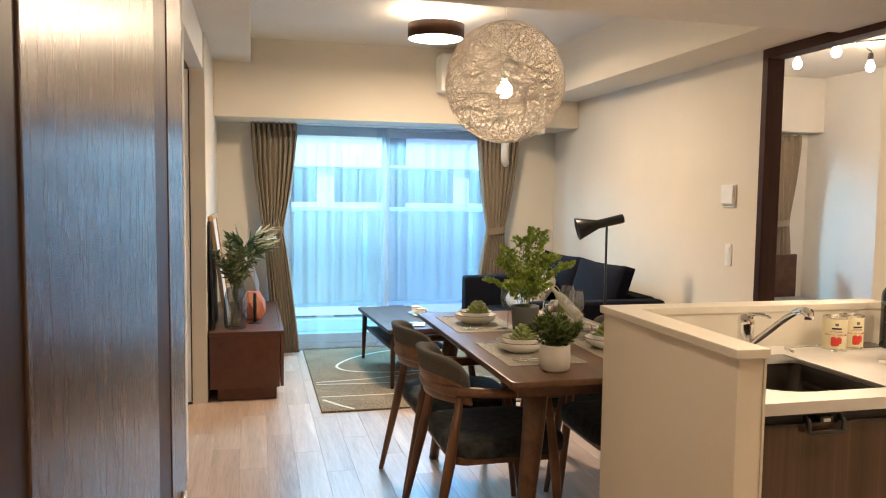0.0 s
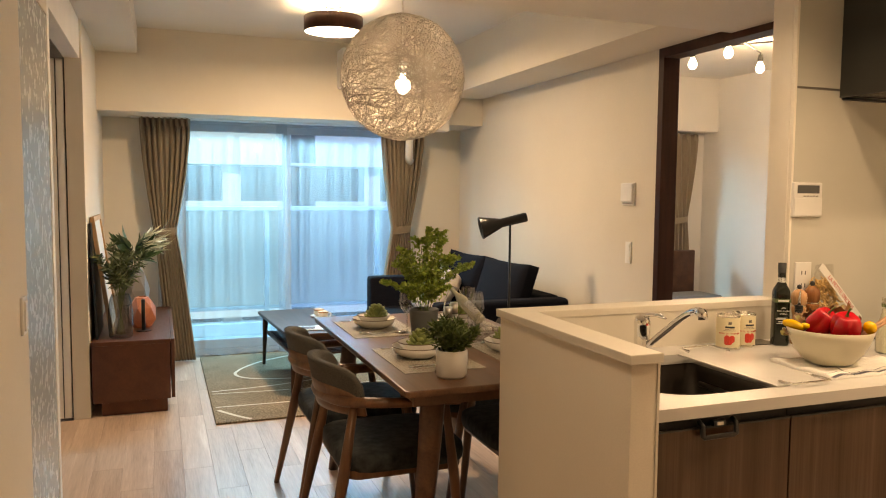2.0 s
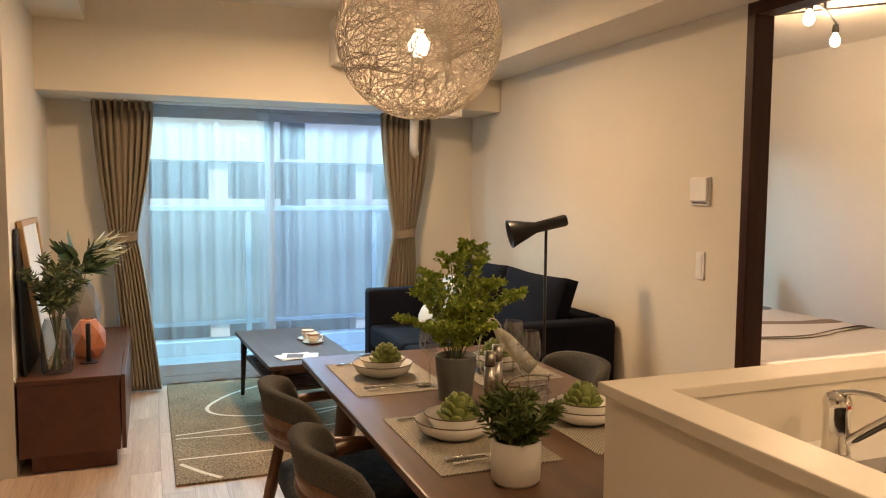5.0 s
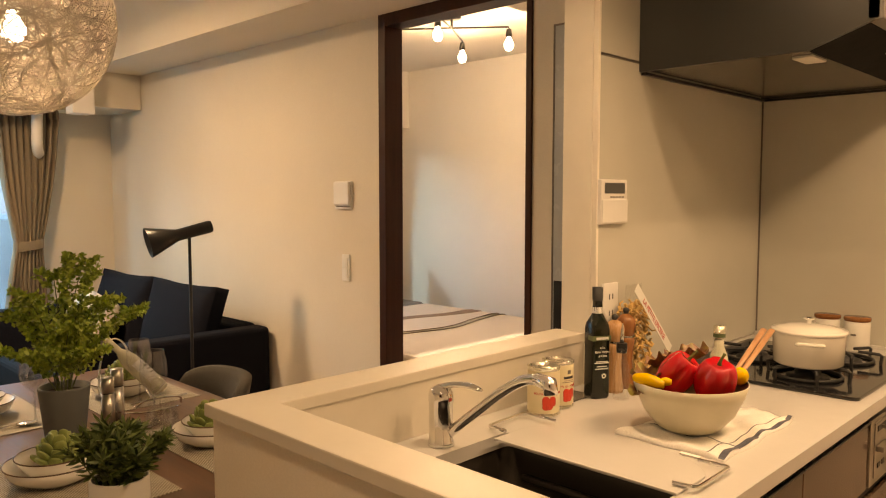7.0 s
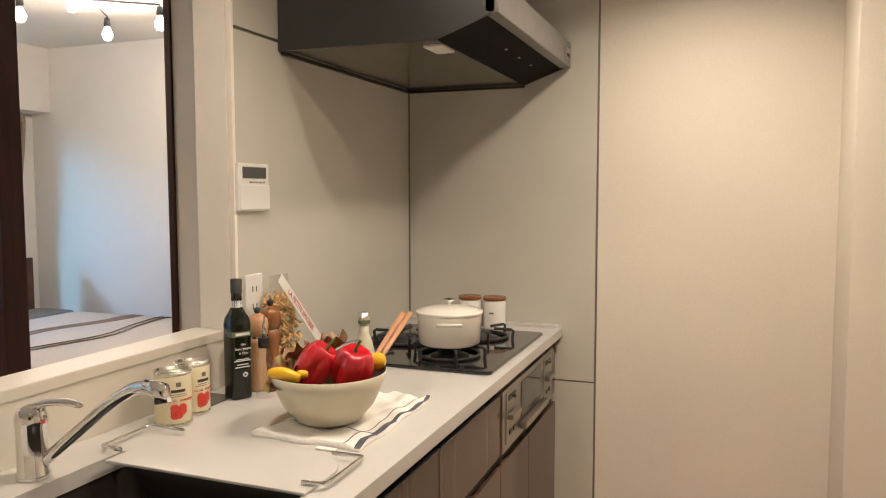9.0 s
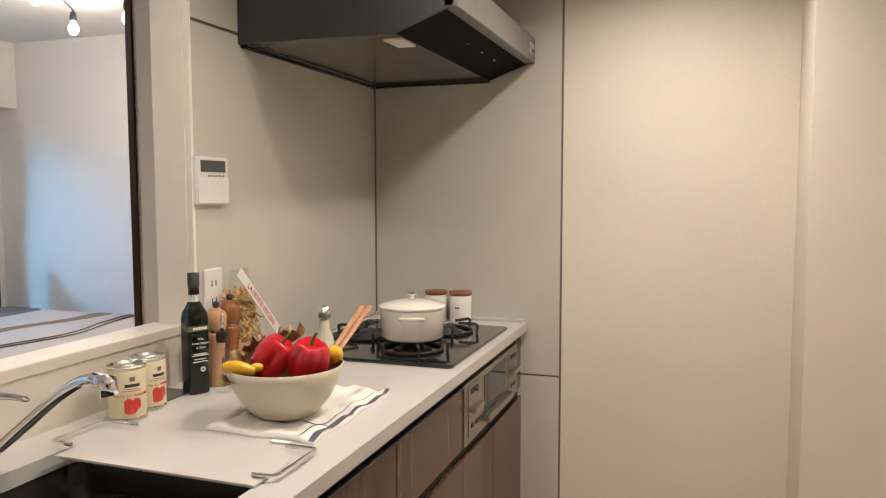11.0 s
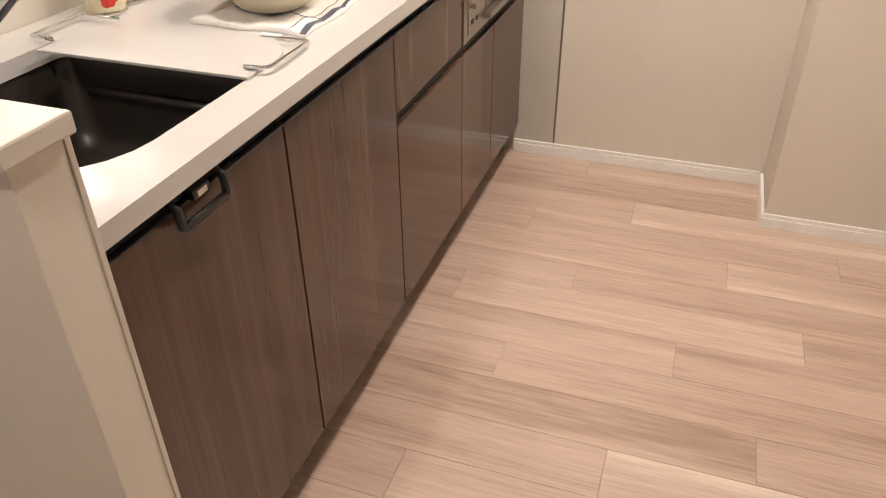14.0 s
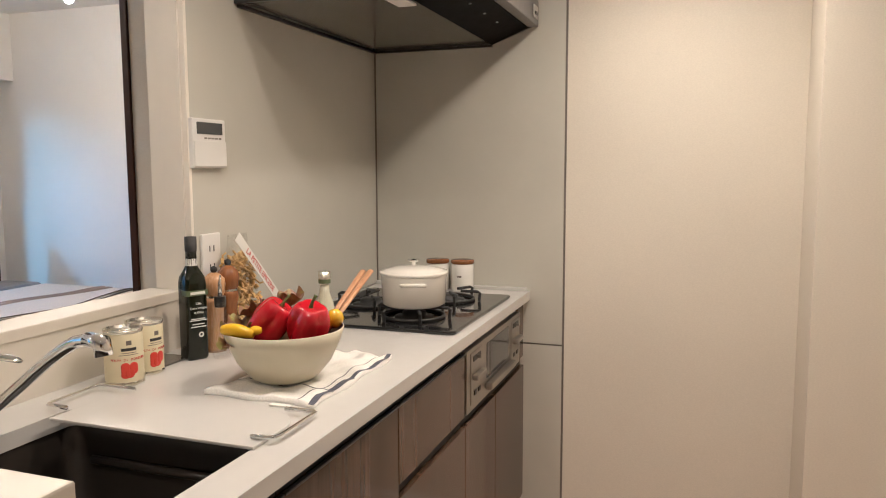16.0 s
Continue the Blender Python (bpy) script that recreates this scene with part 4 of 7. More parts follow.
def hood():
    t = thing("range_hood", "charcoal kitchen range hood with a slanted underside", "range hood")
    x0, x1, yb, yf, ym, yd = 2.627, 3.487, 2.517, 1.922, 2.075, 2.10

    def side(pts, a, b):
        bm = bmesh.new()
        f = bm.faces.new([bm.verts.new((a, y, z)) for y, z in pts])
        r = bmesh.ops.extrude_face_region(bm, geom=[f])
        for v in r["geom"]:
            if isinstance(v, bmesh.types.BMVert):
                v.co.x = b
        bmesh.ops.recalc_face_normals(bm, faces=bm.faces[:])
        return bm

    prof = [(yb, 1.694), (ym, 1.694), (yf + 0.004, 1.748), (yf + 0.004, 1.826), (yf + 0.05, 1.85), (yd, 1.86), (yd, SOFZ - 0.001), (yb, SOFZ - 0.001)]
    part("side_panel", side(prof, x0, x0 + 0.012), HOODGREY, t)
    part("side_panel", side(prof, x1 - 0.012, x1), HOODGREY, t)
    part("cover", side([(yb, 1.72), (ym, 1.72), (yf + 0.03, 1.765), (yf + 0.03, 1.825), (yf + 0.055, 1.845), (yd + 0.002, 1.855), (yd + 0.002, SOFZ - 0.002), (yb, SOFZ - 0.002)], x0 + 0.012, x1 - 0.012), HOODGREY, t)
    part("front_lip", box(x0 + 0.0, x1, yf - 0.006, yf + 0.03, 1.744, 1.828, 0.004), HOODLIP, t)
    part("slanted_filter", side([(ym - 0.002, 1.692), (yf + 0.03, 1.744), (yf + 0.03, 1.764), (ym - 0.002, 1.718)], x0 + 0.0125, x1 - 0.0125), FILTER, t)
    part("under_plate", box(x0 + 0.014, x1 - 0.014, ym + 0.004, yb - 0.015, 1.697, 1.719, 0.003), HOODPLATE, t)
    part("seal", box(x0 + 0.012, x1, yb - 0.013, yb, 1.686, 1.6935), BLACK, t)
    part("seal", box(x1 - 0.0125, x1 - 0.0005, ym, yb - 0.013, 1.686, 1.6935), BLACK, t)
    part("lamp_cover", box(2.70, 2.80, ym + 0.012, ym + 0.062, 1.690, 1.6968, 0.002), LABELWHITE, t)
    k = part("control_panel", box(3.40, 3.46, yf - 0.010, yf - 0.0055, 1.762, 1.802, 0.002), STEEL, t)
    part("button", box(3.412, 3.448, yf - 0.0125, yf - 0.0095, 1.772, 1.782), BLACK, k)
    for i in range(3):
        part("screw", lathe([(0, 0), (0.004, 0), (0.004, 0.002), (0, 0.003)], 8, centre=(2.95 + 0.14 * i, 0)), STEEL, t).matrix_basis = pose(0, 1.99, 1.72, 180, 0, 0)


hood()


def intercom():
    t = thing("water_heater_remote", "white wall remote with a grey display", "remote panel", (2.488, 2.518, 1.337))
    part("case", box(-0.064, 0.064, -0.015, 0, -0.059, 0.059, 0.004), WHITEPLASTIC, t)
    part("display", box(-0.048, 0.05, -0.0163, -0.0145, 0.022, 0.05, 0.0005), SCREEN, t)
    part("flap", box(-0.062, 0.062, -0.0185, -0.0145, -0.055, 0.006, 0.002), WHITEPLASTIC, t)
    for i in range(5):
        part("mark", box(-0.02 + i * 0.014, -0.011 + i * 0.014, -0.0158, -0.0148, 0.0105, 0.0145), JOINT, t)


intercom()
_o = thing("wall_outlet", "white double wall outlet behind the bottles", "outlet", (2.49, 2.518, 1.06))
part("plate", box(-0.036, 0.036, -0.008, 0, -0.06, 0.06, 0.003), WHITEPLASTIC, _o)
for _z in (-0.022, 0.022):
    for _x in (-0.008, 0.008):
        part("slot", box(_x - 0.0016, _x + 0.0016, -0.0087, -0.0075, _z - 0.006, _z + 0.008), INK, _o)
for _i, (_x, _y) in enumerate(((2.375, 1.52), (2.95, 1.46), (1.97, 2.16), (0.95, 1.75), (0.5, -0.7))):
    _o = thing("downlight", "round recessed ceiling downlight, lit", "downlight", (_x, _y, SOFZ), 0, "kitchen downlights")
    part("ring", lathe([(0.04, 0.0), (0.052, 0.0), (0.052, -0.004), (0.042, -0.004), (0.04, 0.0)], 24), WHITEPLASTIC, _o, "", True)
    part("glow", lathe([(0, -0.014), (0.018, -0.013), (0.032, -0.008), (0.0395, -0.0005)], 24), GLOWSMALL, _o, "", True)


def faucet():
    t = thing("faucet", "chrome single-lever kitchen tap with a swung spout", "tap", (1.806, 2.478, CT))
    part("base", lathe([(0, 0), (0.027, 0), (0.027, 0.008), (0.0245, 0.012), (0.0245, 0.088), (0.026, 0.092), (0.026, 0.104), (0.021, 0.118), (0.008, 0.124), (0, 0.125)], 28), CHROME, t, "", True)
    part("lever", tube(smooth_path([(0, 0.004, 0.118), (0.006, -0.03, 0.128), (0.012, -0.065, 0.131), (0.016, -0.095, 0.126)], 4), [0.012, 0.012, 0.012, 0.012, 0.011, 0.011, 0.011, 0.0105, 0.0105, 0.010, 0.009, 0.008, 0.004], 10, flat=0.55), CHROME, t, "", True)
    sp = part("spout", tube(smooth_path([(0.005, -0.012, 0.022), (0.022, -0.07, 0.075), (0.036, -0.13, 0.126), (0.036, -0.18, 0.156), (0.028, -0.215, 0.166), (0.022, -0.235, 0.168)], 5), 0.0105, 12), CHROME, t, "", True)
    part("nozzle", tube([(0.026, -0.222, 0.168), (0.017, -0.256, 0.167), (0.016, -0.260, 0.148)], [0.0125, 0.0145, 0.0135], 14), CHROME, sp, "", True)
    part("temperature_dot", box(-0.004, 0.004, -0.0262, -0.025, 0.094, 0.101), CANRED, t)


faucet()


def sink_tray():
    t = thing("sink_board", "white resin board slid over the sink edge", "board", (0, 0, CT))
    pts = [(1.893, 2.010), (1.898, 2.416)] + [(1.99 + 0.10 * math.sin(q), 2.213 + 0.203 * math.cos(q)) for q in [math.pi * i / 20 for i in range(21)]]
    part("board", prism(pts, 0.0005, 0.006, 0.002), COUNTER, t)

    def wire(rows):
        r = thing("sink_rack", "chrome wire sink rack end", "sink rack", (0, 0, CT), 0, "chrome sink rack ends")
        path = []
        for i, p in enumerate(rows):
            p = Vector(p)
            if 0 < i < len(rows) - 1:
                u, v = (Vector(rows[i - 1]) - p).normalized(), (Vector(rows[i + 1]) - p).normalized()
                path += [p + u * 0.008, p + (u + v) * 0.0025, p + v * 0.008]
            else:
                path.append(p)
        part("wire", tube(path, 0.004, 8), CHROME, r, "", True)

    wire([(1.940, 2.420, 0.0105), (1.942, 2.468, 0.0105), (2.072, 2.474, 0.0105), (2.069, 2.386, 0.0105)])
    wire([(2.058, 2.052, 0.0105), (2.062, 1.992, 0.0105), (1.927, 1.990, 0.0105), (1.921, 2.032, 0.0105)])


sink_tray()

# ---- living and dining furniture ----
def rug():
    t = thing("rug", "sage green pile rug with thin cream curves", "rug", (0.678, 4.962, 0))
    w, d = 1.75, 1.86
    part("rug_body", prism(round_rect(0, w, 0, d, 0.01, 3), 0.0005, 0.012, 0.003), RUG, t)
    part("binding", tube([(0.003, 0.003, 0.006), (w - 0.003, 0.003, 0.006), (w - 0.003, d - 0.003, 0.006), (0.003, d - 0.003, 0.006)], 0.006, 6, closed=True), RUG, t)
    z = 0.0125

    def line(pts, r=0.011):
        part("cream_line", tube(smooth_path([(x, y, z) for x, y in pts], 8), r, 6, flat=0.12), RUGLINE, t)

    line([(1.1, 1.82), (0.75, 1.72), (0.42, 1.52), (0.22, 1.22), (0.3, 1.02), (0.62, 0.93), (1.05, 1.0), (1.5, 1.15)])
    line([(0.02, 0.72), (0.5, 0.78), (1.0, 0.95), (1.6, 1.3)], 0.008)
    line([(0.02, 0.66), (0.6, 0.62), (1.2, 0.66), (1.7, 0.62)], 0.006)
    line([(0.02, 0.33), (0.5, 0.32), (1.1, 0.33), (1.7, 0.4)], 0.008)
    line([(0.03, 0.26), (0.12, 0.12), (0.2, 0.02)], 0.012)
    line([(0.55, 0.02), (0.72, 0.2), (1.0, 0.36), (1.4, 0.5)], 0.014)


rug()


def tv_board():
    t = thing("tv_board", "low reddish-brown veneer tv cabinet on a recessed plinth", "cabinet", (0.0, 5.33, 0))
    d, w = 0.465, 1.38
    part("plinth", box(0.05, d - 0.045, 0.035, w - 0.03, 0, 0.085), TVWOOD, t)
    part("body", box(0.004, d - 0.026, 0.002, w, 0.085, 0.428, 0.002), TVWOOD, t)
    part("top", box(0.0, d - 0.022, 0.0, w, 0.428, 0.452, 0.003), TVWOOD, t)
    for i in range(3):
        y = 0.002 + i * (w / 3)
        part("front", box(d - 0.020, d, y + 0.002, y + w / 3 - 0.002, 0.088, 0.452, 0.002), TVWOOD, t)


tv_board()


def dining_table():
    t = thing("dining_table", "walnut dining table with splayed legs", "table", (1.496, 3.423, 0))
    hx, hy = 0.40, 0.737
    bm = prism(round_rect(-hx, hx, -hy, hy, 0.02, 4), 0.713, 0.735, 0.006)
    part("tabletop", bm, WALNUT, t)
    part("apron", box(-hx + 0.06, hx - 0.06, -hy + 0.10, -hy + 0.125, 0.655, 0.713, 0.003), WALNUT, t)
    part("apron", box(-hx + 0.06, hx - 0.06, hy - 0.125, hy - 0.10, 0.655, 0.713, 0.003), WALNUT, t)
    part("apron", box(-hx + 0.06, -hx + 0.085, -hy + 0.125, hy - 0.125, 0.665, 0.713, 0.003), WALNUT, t)
    part("apron", box(hx - 0.085, hx - 0.06, -hy + 0.125, hy - 0.125, 0.665, 0.713, 0.003), WALNUT, t)
    for sx in (-1, 1):
        for sy in (-1, 1):
            part("leg", tube([(sx * (hx - 0.15), sy * (hy - 0.16), 0.713), (sx * (hx - 0.13), sy * (hy - 0.145), 0.5), (sx * (hx - 0.07), sy * (hy - 0.10), 0.0)], [0.045, 0.04, 0.024], 8), WALNUT, t, "", True)


dining_table()


def dining_chair(place, turn):
    t = thing("dining_chair", "walnut armchair with grey-blue seat and tweed back pad", "chair", place, turn, "chairs at the dining table")
    seat = part("seat", blob(0.245, 0.25, 0.042, (0.02, 0, 0.425), 24, 2.6), SEATCLOTH, t, "grey-blue upholstered seat", True)
    part("seat_frame", prism(round_rect(-0.21, 0.24, -0.235, 0.235, 0.06, 5), 0.372, 0.405, 0.006), CHAIRWOOD, t)
    arc = [(0.20, -0.275, 0.638), (0.06, -0.285, 0.648), (-0.10, -0.262, 0.652), (-0.215, -0.175, 0.648), (-0.262, 0, 0.646), (-0.215, 0.175, 0.648), (-0.10, 0.262, 0.652), (0.06, 0.285, 0.648), (0.20, 0.275, 0.638)]
    path = smooth_path(arc, 6)
    n = len(path)
    rad = [0.019 + 0.008 * math.sin(math.pi * i / (n - 1)) for i in range(n)]
    part("arm_rail", tube(path, rad, 10, flat=0.75), CHAIRWOOD, t, "", True)
    # the bent board under the pad
    bm = bmesh.new()
    pad = bmesh.new()
    m = 22

    def sheet(b, z0, z1, off, th, puff):
        rows = []
        for j in range(7):
            v = j / 6
            z = z0 + (z1 - z0) * v
            row_i, row_o = [], []
            for i in range(m + 1):
                u = -1 + 2 * i / m
                a = u * 1.02
                edge = (1 - abs(u) ** 4) ** 0.5 if abs(u) < 1 else 0
                zz = z0 + (z - z0) * (0.35 + 0.65 * edge)
                lean = -(zz - 0.64) * 0.22
                r = 0.245 + off
                k = puff * math.sin(math.pi * v) ** 0.6 * edge if puff else 0
                row_i.append(b.verts.new((-0.012 - (r - th / 2 - k) * math.cos(a) + lean, (r - th / 2 - k) * math.sin(a) * 1.05, zz)))
                row_o.append(b.verts.new((-0.012 - (r + th / 2) * math.cos(a) + lean, (r + th / 2) * math.sin(a) * 1.05, zz)))
            rows.append((row_i, row_o))
        for (a0, b0), (a1, b1) in zip(rows, rows[1:]):
            for i in range(m):
                b.faces.new((a0[i], a0[i + 1], a1[i + 1], a1[i]))
                b.faces.new((b0[i + 1], b0[i], b1[i], b1[i + 1]))
            b.faces.new((a0[0], a1[0], b1[0], b0[0]))
            b.faces.new((a1[m], a0[m], b0[m], b1[m]))
        for i in range(m):
            b.faces.new((rows[0][0][i + 1], rows[0][0][i], rows[0][1][i], rows[0][1][i + 1]))
            b.faces.new((rows[-1][0][i], rows[-1][0][i + 1], rows[-1][1][i + 1], rows[-1][1][i]))
        bmesh.ops.recalc_face_normals(b, faces=b.faces[:])
        return b

    part("back_board", sheet(bm, 0.60, 0.70, 0.012, 0.018, 0), CHAIRWOOD, t, "", True)
    part("backrest", sheet(pad, 0.662, 0.775, 0.0, 0.036, 0.014), BACKCLOTH, t, "grey tweed back pad", True)
    for s in (-1, 1):
        part("leg", tube([(0.235, s * 0.225, 0), (0.19, s * 0.255, 0.36), (0.145, s * 0.278, 0.64)], [0.012, 0.020, 0.013], 10), CHAIRWOOD, t, "", True)
        part("leg", tube([(-0.305, s * 0.272, 0), (-0.225, s * 0.235, 0.38), (-0.178, s * 0.21, 0.645)], [0.012, 0.022, 0.015], 10), CHAIRWOOD, t, "", True)
    part("stretcher", tube([(-0.2, -0.20, 0.385), (-0.2, 0.20, 0.385)], 0.012, 8), CHAIRWOOD, t, "", True)
    return t


_c = dining_chair((1.178, 3.185, 0), 0)
_c.scale = (0.96, 0.94, 0.975)
for _x, _y, _a in ((1.178, 3.725, 1), (1.80, 3.19, 180), (1.80, 3.735, 178)):
    copy_thing(_c, pose(_x, _y, 0, 0, 0, _a))


def cushion_block(thick, wide, high):
    """A stuffed block that bulges in its middle and keeps its corners."""
    bm = box(-thick / 2, thick / 2, -wide / 2, wide / 2, -high / 2, high / 2)
    bmesh.ops.subdivide_edges(bm, edges=bm.edges[:], cuts=9, use_grid_fill=True)
    for v in bm.verts:
        u, w = 2 * v.co.y / wide, 2 * v.co.z / high
        bulge = (1 - u * u) * (1 - w * w)
        v.co.x *= 0.45 + 0.75 * max(0, bulge) ** 0.5
        v.co.z *= 1 - 0.05 * (1 - u * u) * abs(w)
        v.co.y *= 1 - 0.03 * (1 - w * w)
    return bm


def sofa():
    t = thing("sofa", "navy two-seat fabric sofa against the wall", "sofa", (1.99, 4.83, 0))
    d, w = 0.93, 1.72
    part("base", box(0.02, d, 0.02, w - 0.02, 0.07, 0.27, 0.02, 3), SOFA, t)
    part("arm", box(0, d, 0, 0.13, 0.06, 0.665, 0.035, 4), SOFA, t)
    part("arm", box(0, d, w - 0.13, w, 0.06, 0.665, 0.035, 4), SOFA, t)
    part("back", box(d - 0.16, d, 0.13, w - 0.13, 0.2, 0.67, 0.035, 4), SOFA, t)
    for i in range(2):
        y = 0.135 + i * (w - 0.27) / 2
        part("seat_cushion", box(0.0, d - 0.16, y + 0.004, y + (w - 0.27) / 2 - 0.004, 0.27, 0.425, 0.04, 4), SOFA, t)
        b = part("back_cushion", cushion_block(0.17, (w - 0.27) / 2 - 0.006, 0.47), SOFA, t, "", True)
        b.matrix_basis = pose(d - 0.26, y + (w - 0.27) / 4, 0.645, 0, 16, 0)
    for x in (0.06, d - 0.06):
        for y in (0.06, w - 0.06):
            part("foot", lathe([(0, 0), (0.016, 0), (0.022, 0.07), (0, 0.07)], 10, centre=(x, y)), BLACK, t)
    for i, (y, rz, tilt) in enumerate(((w - 0.42, -12, 30), (w - 0.62, 14, 42))):
        c = thing("cushion", "cream scatter cushion with a pale leaf pattern" if i == 0 else "plain cream scatter cushion", "cushion", (2.43 - 0.05 * i, 4.83 + y, 0.60), 0)
        q = part("cover", blob(0.07, 0.20, 0.19, (0, 0, 0), 24, 1.7), CUSHION, c, "", True)
        q.matrix_basis = pose(0, 0, 0, 0, tilt, rz)
        if i == 0:
            for k in range(7):
                f = part("leaf_print", lathe([(0, 0), (0.018, 0.001), (0.03, 0)], 8), LABELWHITE, c)
                f.matrix_basis = pose(0, 0, 0, 0, tilt, rz) @ pose(-0.069, -0.11 + 0.036 * k, 0.03 * math.sin(k * 2.2), 0, -90, 0)


sofa()


def floor_lamp():
    t = thing("floor_lamp", "black metal floor lamp with a tilted cone shade", "floor lamp", (2.447, 4.775, 0))
    part("base", lathe([(0, 0.0), (0.11, 0.0), (0.11, 0.012), (0.02, 0.018), (0.012, 0.03), (0, 0.03)], 32), BLACK, t, "", True)
    part("pole", tube([(0, 0, 0.02), (0, 0, 1.18)], 0.0075, 12), BLACK, t, "", True)
    sh = part("shade", lathe([(0.028, 0.0), (0.03, 0.01), (0.028, 0.16), (0.072, 0.295), (0.070, 0.296), (0.024, 0.16), (0.0, 0.02), (0, 0)], 32), BLACK, t, "", True)
    sh.matrix_basis = Matrix.Translation((0.10, -0.02, 1.205)) @ (Vector((-0.93, 0.25, -0.24)).to_track_quat("Z", "Y").to_matrix().to_4x4())
    part("shade_cap", lathe([(0, 0), (0.026, 0), (0.026, 0.012), (0, 0.012)], 16), BLACK, sh).matrix_basis = pose(0, 0, -0.004)


floor_lamp()


def coffee_table():
    t = thing("coffee_table", "dark wooden coffee table with a slatted shelf", "coffee table", (1.158, 5.37, 0), 3.4)
    w, d = 0.50, 1.08
    part("top", prism(round_rect(0, w, 0, d, 0.015, 4), 0.40, 0.424, 0.005), CT_WOOD, t)
    part("apron", box(0.05, w - 0.05, 0.05, 0.065, 0.365, 0.40), CT_WOOD, t)
    part("apron", box(0.05, w - 0.05, d - 0.065, d - 0.05, 0.365, 0.40), CT_WOOD, t)
    part("apron", box(0.05, 0.065, 0.065, d - 0.065, 0.365, 0.40), CT_WOOD, t)
    part("apron", box(w - 0.065, w - 0.05, 0.065, d - 0.065, 0.365, 0.40), CT_WOOD, t)
    for x, sx in ((0.05, -1), (w - 0.05, 1)):
        for y, sy in ((0.055, -1), (d - 0.055, 1)):
            part("leg", tube([(x, y, 0.40), (x + sx * 0.012, y + sy * 0.012, 0.012)], [0.022, 0.012], 10), CT_WOOD, t, "", True)
    sh = part("shelf", box(0.055, 0.075, 0.07, d - 0.07, 0.255, 0.275), CT_WOOD, t)
    part("shelf_rail", box(w - 0.075, w - 0.055, 0.07, d - 0.07, 0.255, 0.275), CT_WOOD, t)
    for i in range(22):
        y = 0.085 + i * (d - 0.17) / 21
        part("slat", box(0.075, w - 0.075, y - 0.010, y + 0.010, 0.263, 0.275), CT_WOOD, sh)
    for k, (x, y) in enumerate(((0.39, 0.62), (0.40, 0.50))):
        s = thing("coffee_cup", "white coffee cup standing on its saucer", "cup", (1.10 + x, 5.42 + y, 0.424), 0, "cups on the coffee table")
        part("saucer", lathe([(0, 0.001), (0.03, 0.001), (0.062, 0.009), (0.063, 0.011), (0.03, 0.005), (0, 0.005)], 28), CERAMIC, s, "", True)
        part("cup", lathe([(0, 0.005), (0.022, 0.005), (0.034, 0.02), (0.038, 0.058), (0.036, 0.058), (0.032, 0.02), (0, 0.012)], 28), CERAMIC, s, "", True)
        part("rim_band", lathe([(0.0385, 0.050), (0.039, 0.058)], 28), MILLLIGHT, s)
        part("ear", tube(smooth_path([(0.036, 0, 0.045), (0.056, 0, 0.042), (0.052, 0, 0.022), (0.034, 0, 0.018)], 4), 0.004, 8), CERAMIC, s, "", True)
    for k, (rz, z) in enumerate(((12, 0.0), (-14, 0.004))):
        m = thing("magazine", "open printed magazine lying on the coffee table", "magazine", (1.33 + 0.02 * k, 5.57 - 0.015 * k, 0.4245 + z), rz)
        part("cover", box(-0.10, 0.10, -0.07, 0.07, 0, 0.0035, 0.001), PAPER, m)
        part("print_block", box(-0.07, 0.02, -0.05, 0.04, 0.0036, 0.004), TOWELBLUE, m)


coffee_table()


# ---- lamps ----
def pendant():
    c = Vector((1.513, 4.06, 1.907))
    t = thing("pendant_lamp", "woven pale cord globe pendant with a lit bulb", "pendant lamp", tuple(c))
    R = 0.302
    rnd = random.Random(11)

    def loop():
        axis = Vector((rnd.gauss(0, 1), rnd.gauss(0, 1), rnd.gauss(0, 1))).normalized()
        u = axis.orthogonal().normalized()
        v = axis.cross(u)
        h = rnd.uniform(-0.82, 0.82)
        r0 = math.sqrt(1 - h * h)
        waves = [(rnd.uniform(0, 6.28), f, rnd.uniform(0.02, a)) for f, a in ((rnd.choice((2, 3)), 0.22), (rnd.choice((4, 5, 6)), 0.14), (rnd.choice((8, 9, 11)), 0.06))]
        rr = R * rnd.uniform(0.965, 1.0)
        pts = []
        for i in range(72):
            a = 2 * math.pi * i / 72
            q = u * math.cos(a) * r0 + v * math.sin(a) * r0 + axis * (h + sum(am * math.sin(f * a + ph) for ph, f, am in waves))
            pts.append(q.normalized() * rr)
        return pts

    for k in range(200):
        part("cord", tube(loop(), rnd.uniform(0.0011, 0.0019), 4, closed=True), VINE, t)
    part("bulb", lathe([(0, -0.078), (0.022, -0.072), (0.038, -0.048), (0.038, -0.026), (0.020, 0.002), (0.013, 0.02), (0, 0.02)], 20), GLOW, t, "lit bulb", True)
    part("socket", lathe([(0, 0.02), (0.02, 0.02), (0.02, 0.08), (0, 0.085)], 16), WHITEPLASTIC, t, "", True)
    part("cable", tube([(0, 0, 0.08), (0, 0, CEILZ - 1.907 - 0.02)], 0.003, 6), WHITEPLASTIC, t)
    part("ceiling_cap", lathe([(0, CEILZ - 1.907 - 0.001), (0.05, CEILZ - 1.907 - 0.001), (0.045, CEILZ - 1.907 - 0.03), (0, CEILZ - 1.907 - 0.035)], 24), WHITEPLASTIC, t, "", True)


pendant()


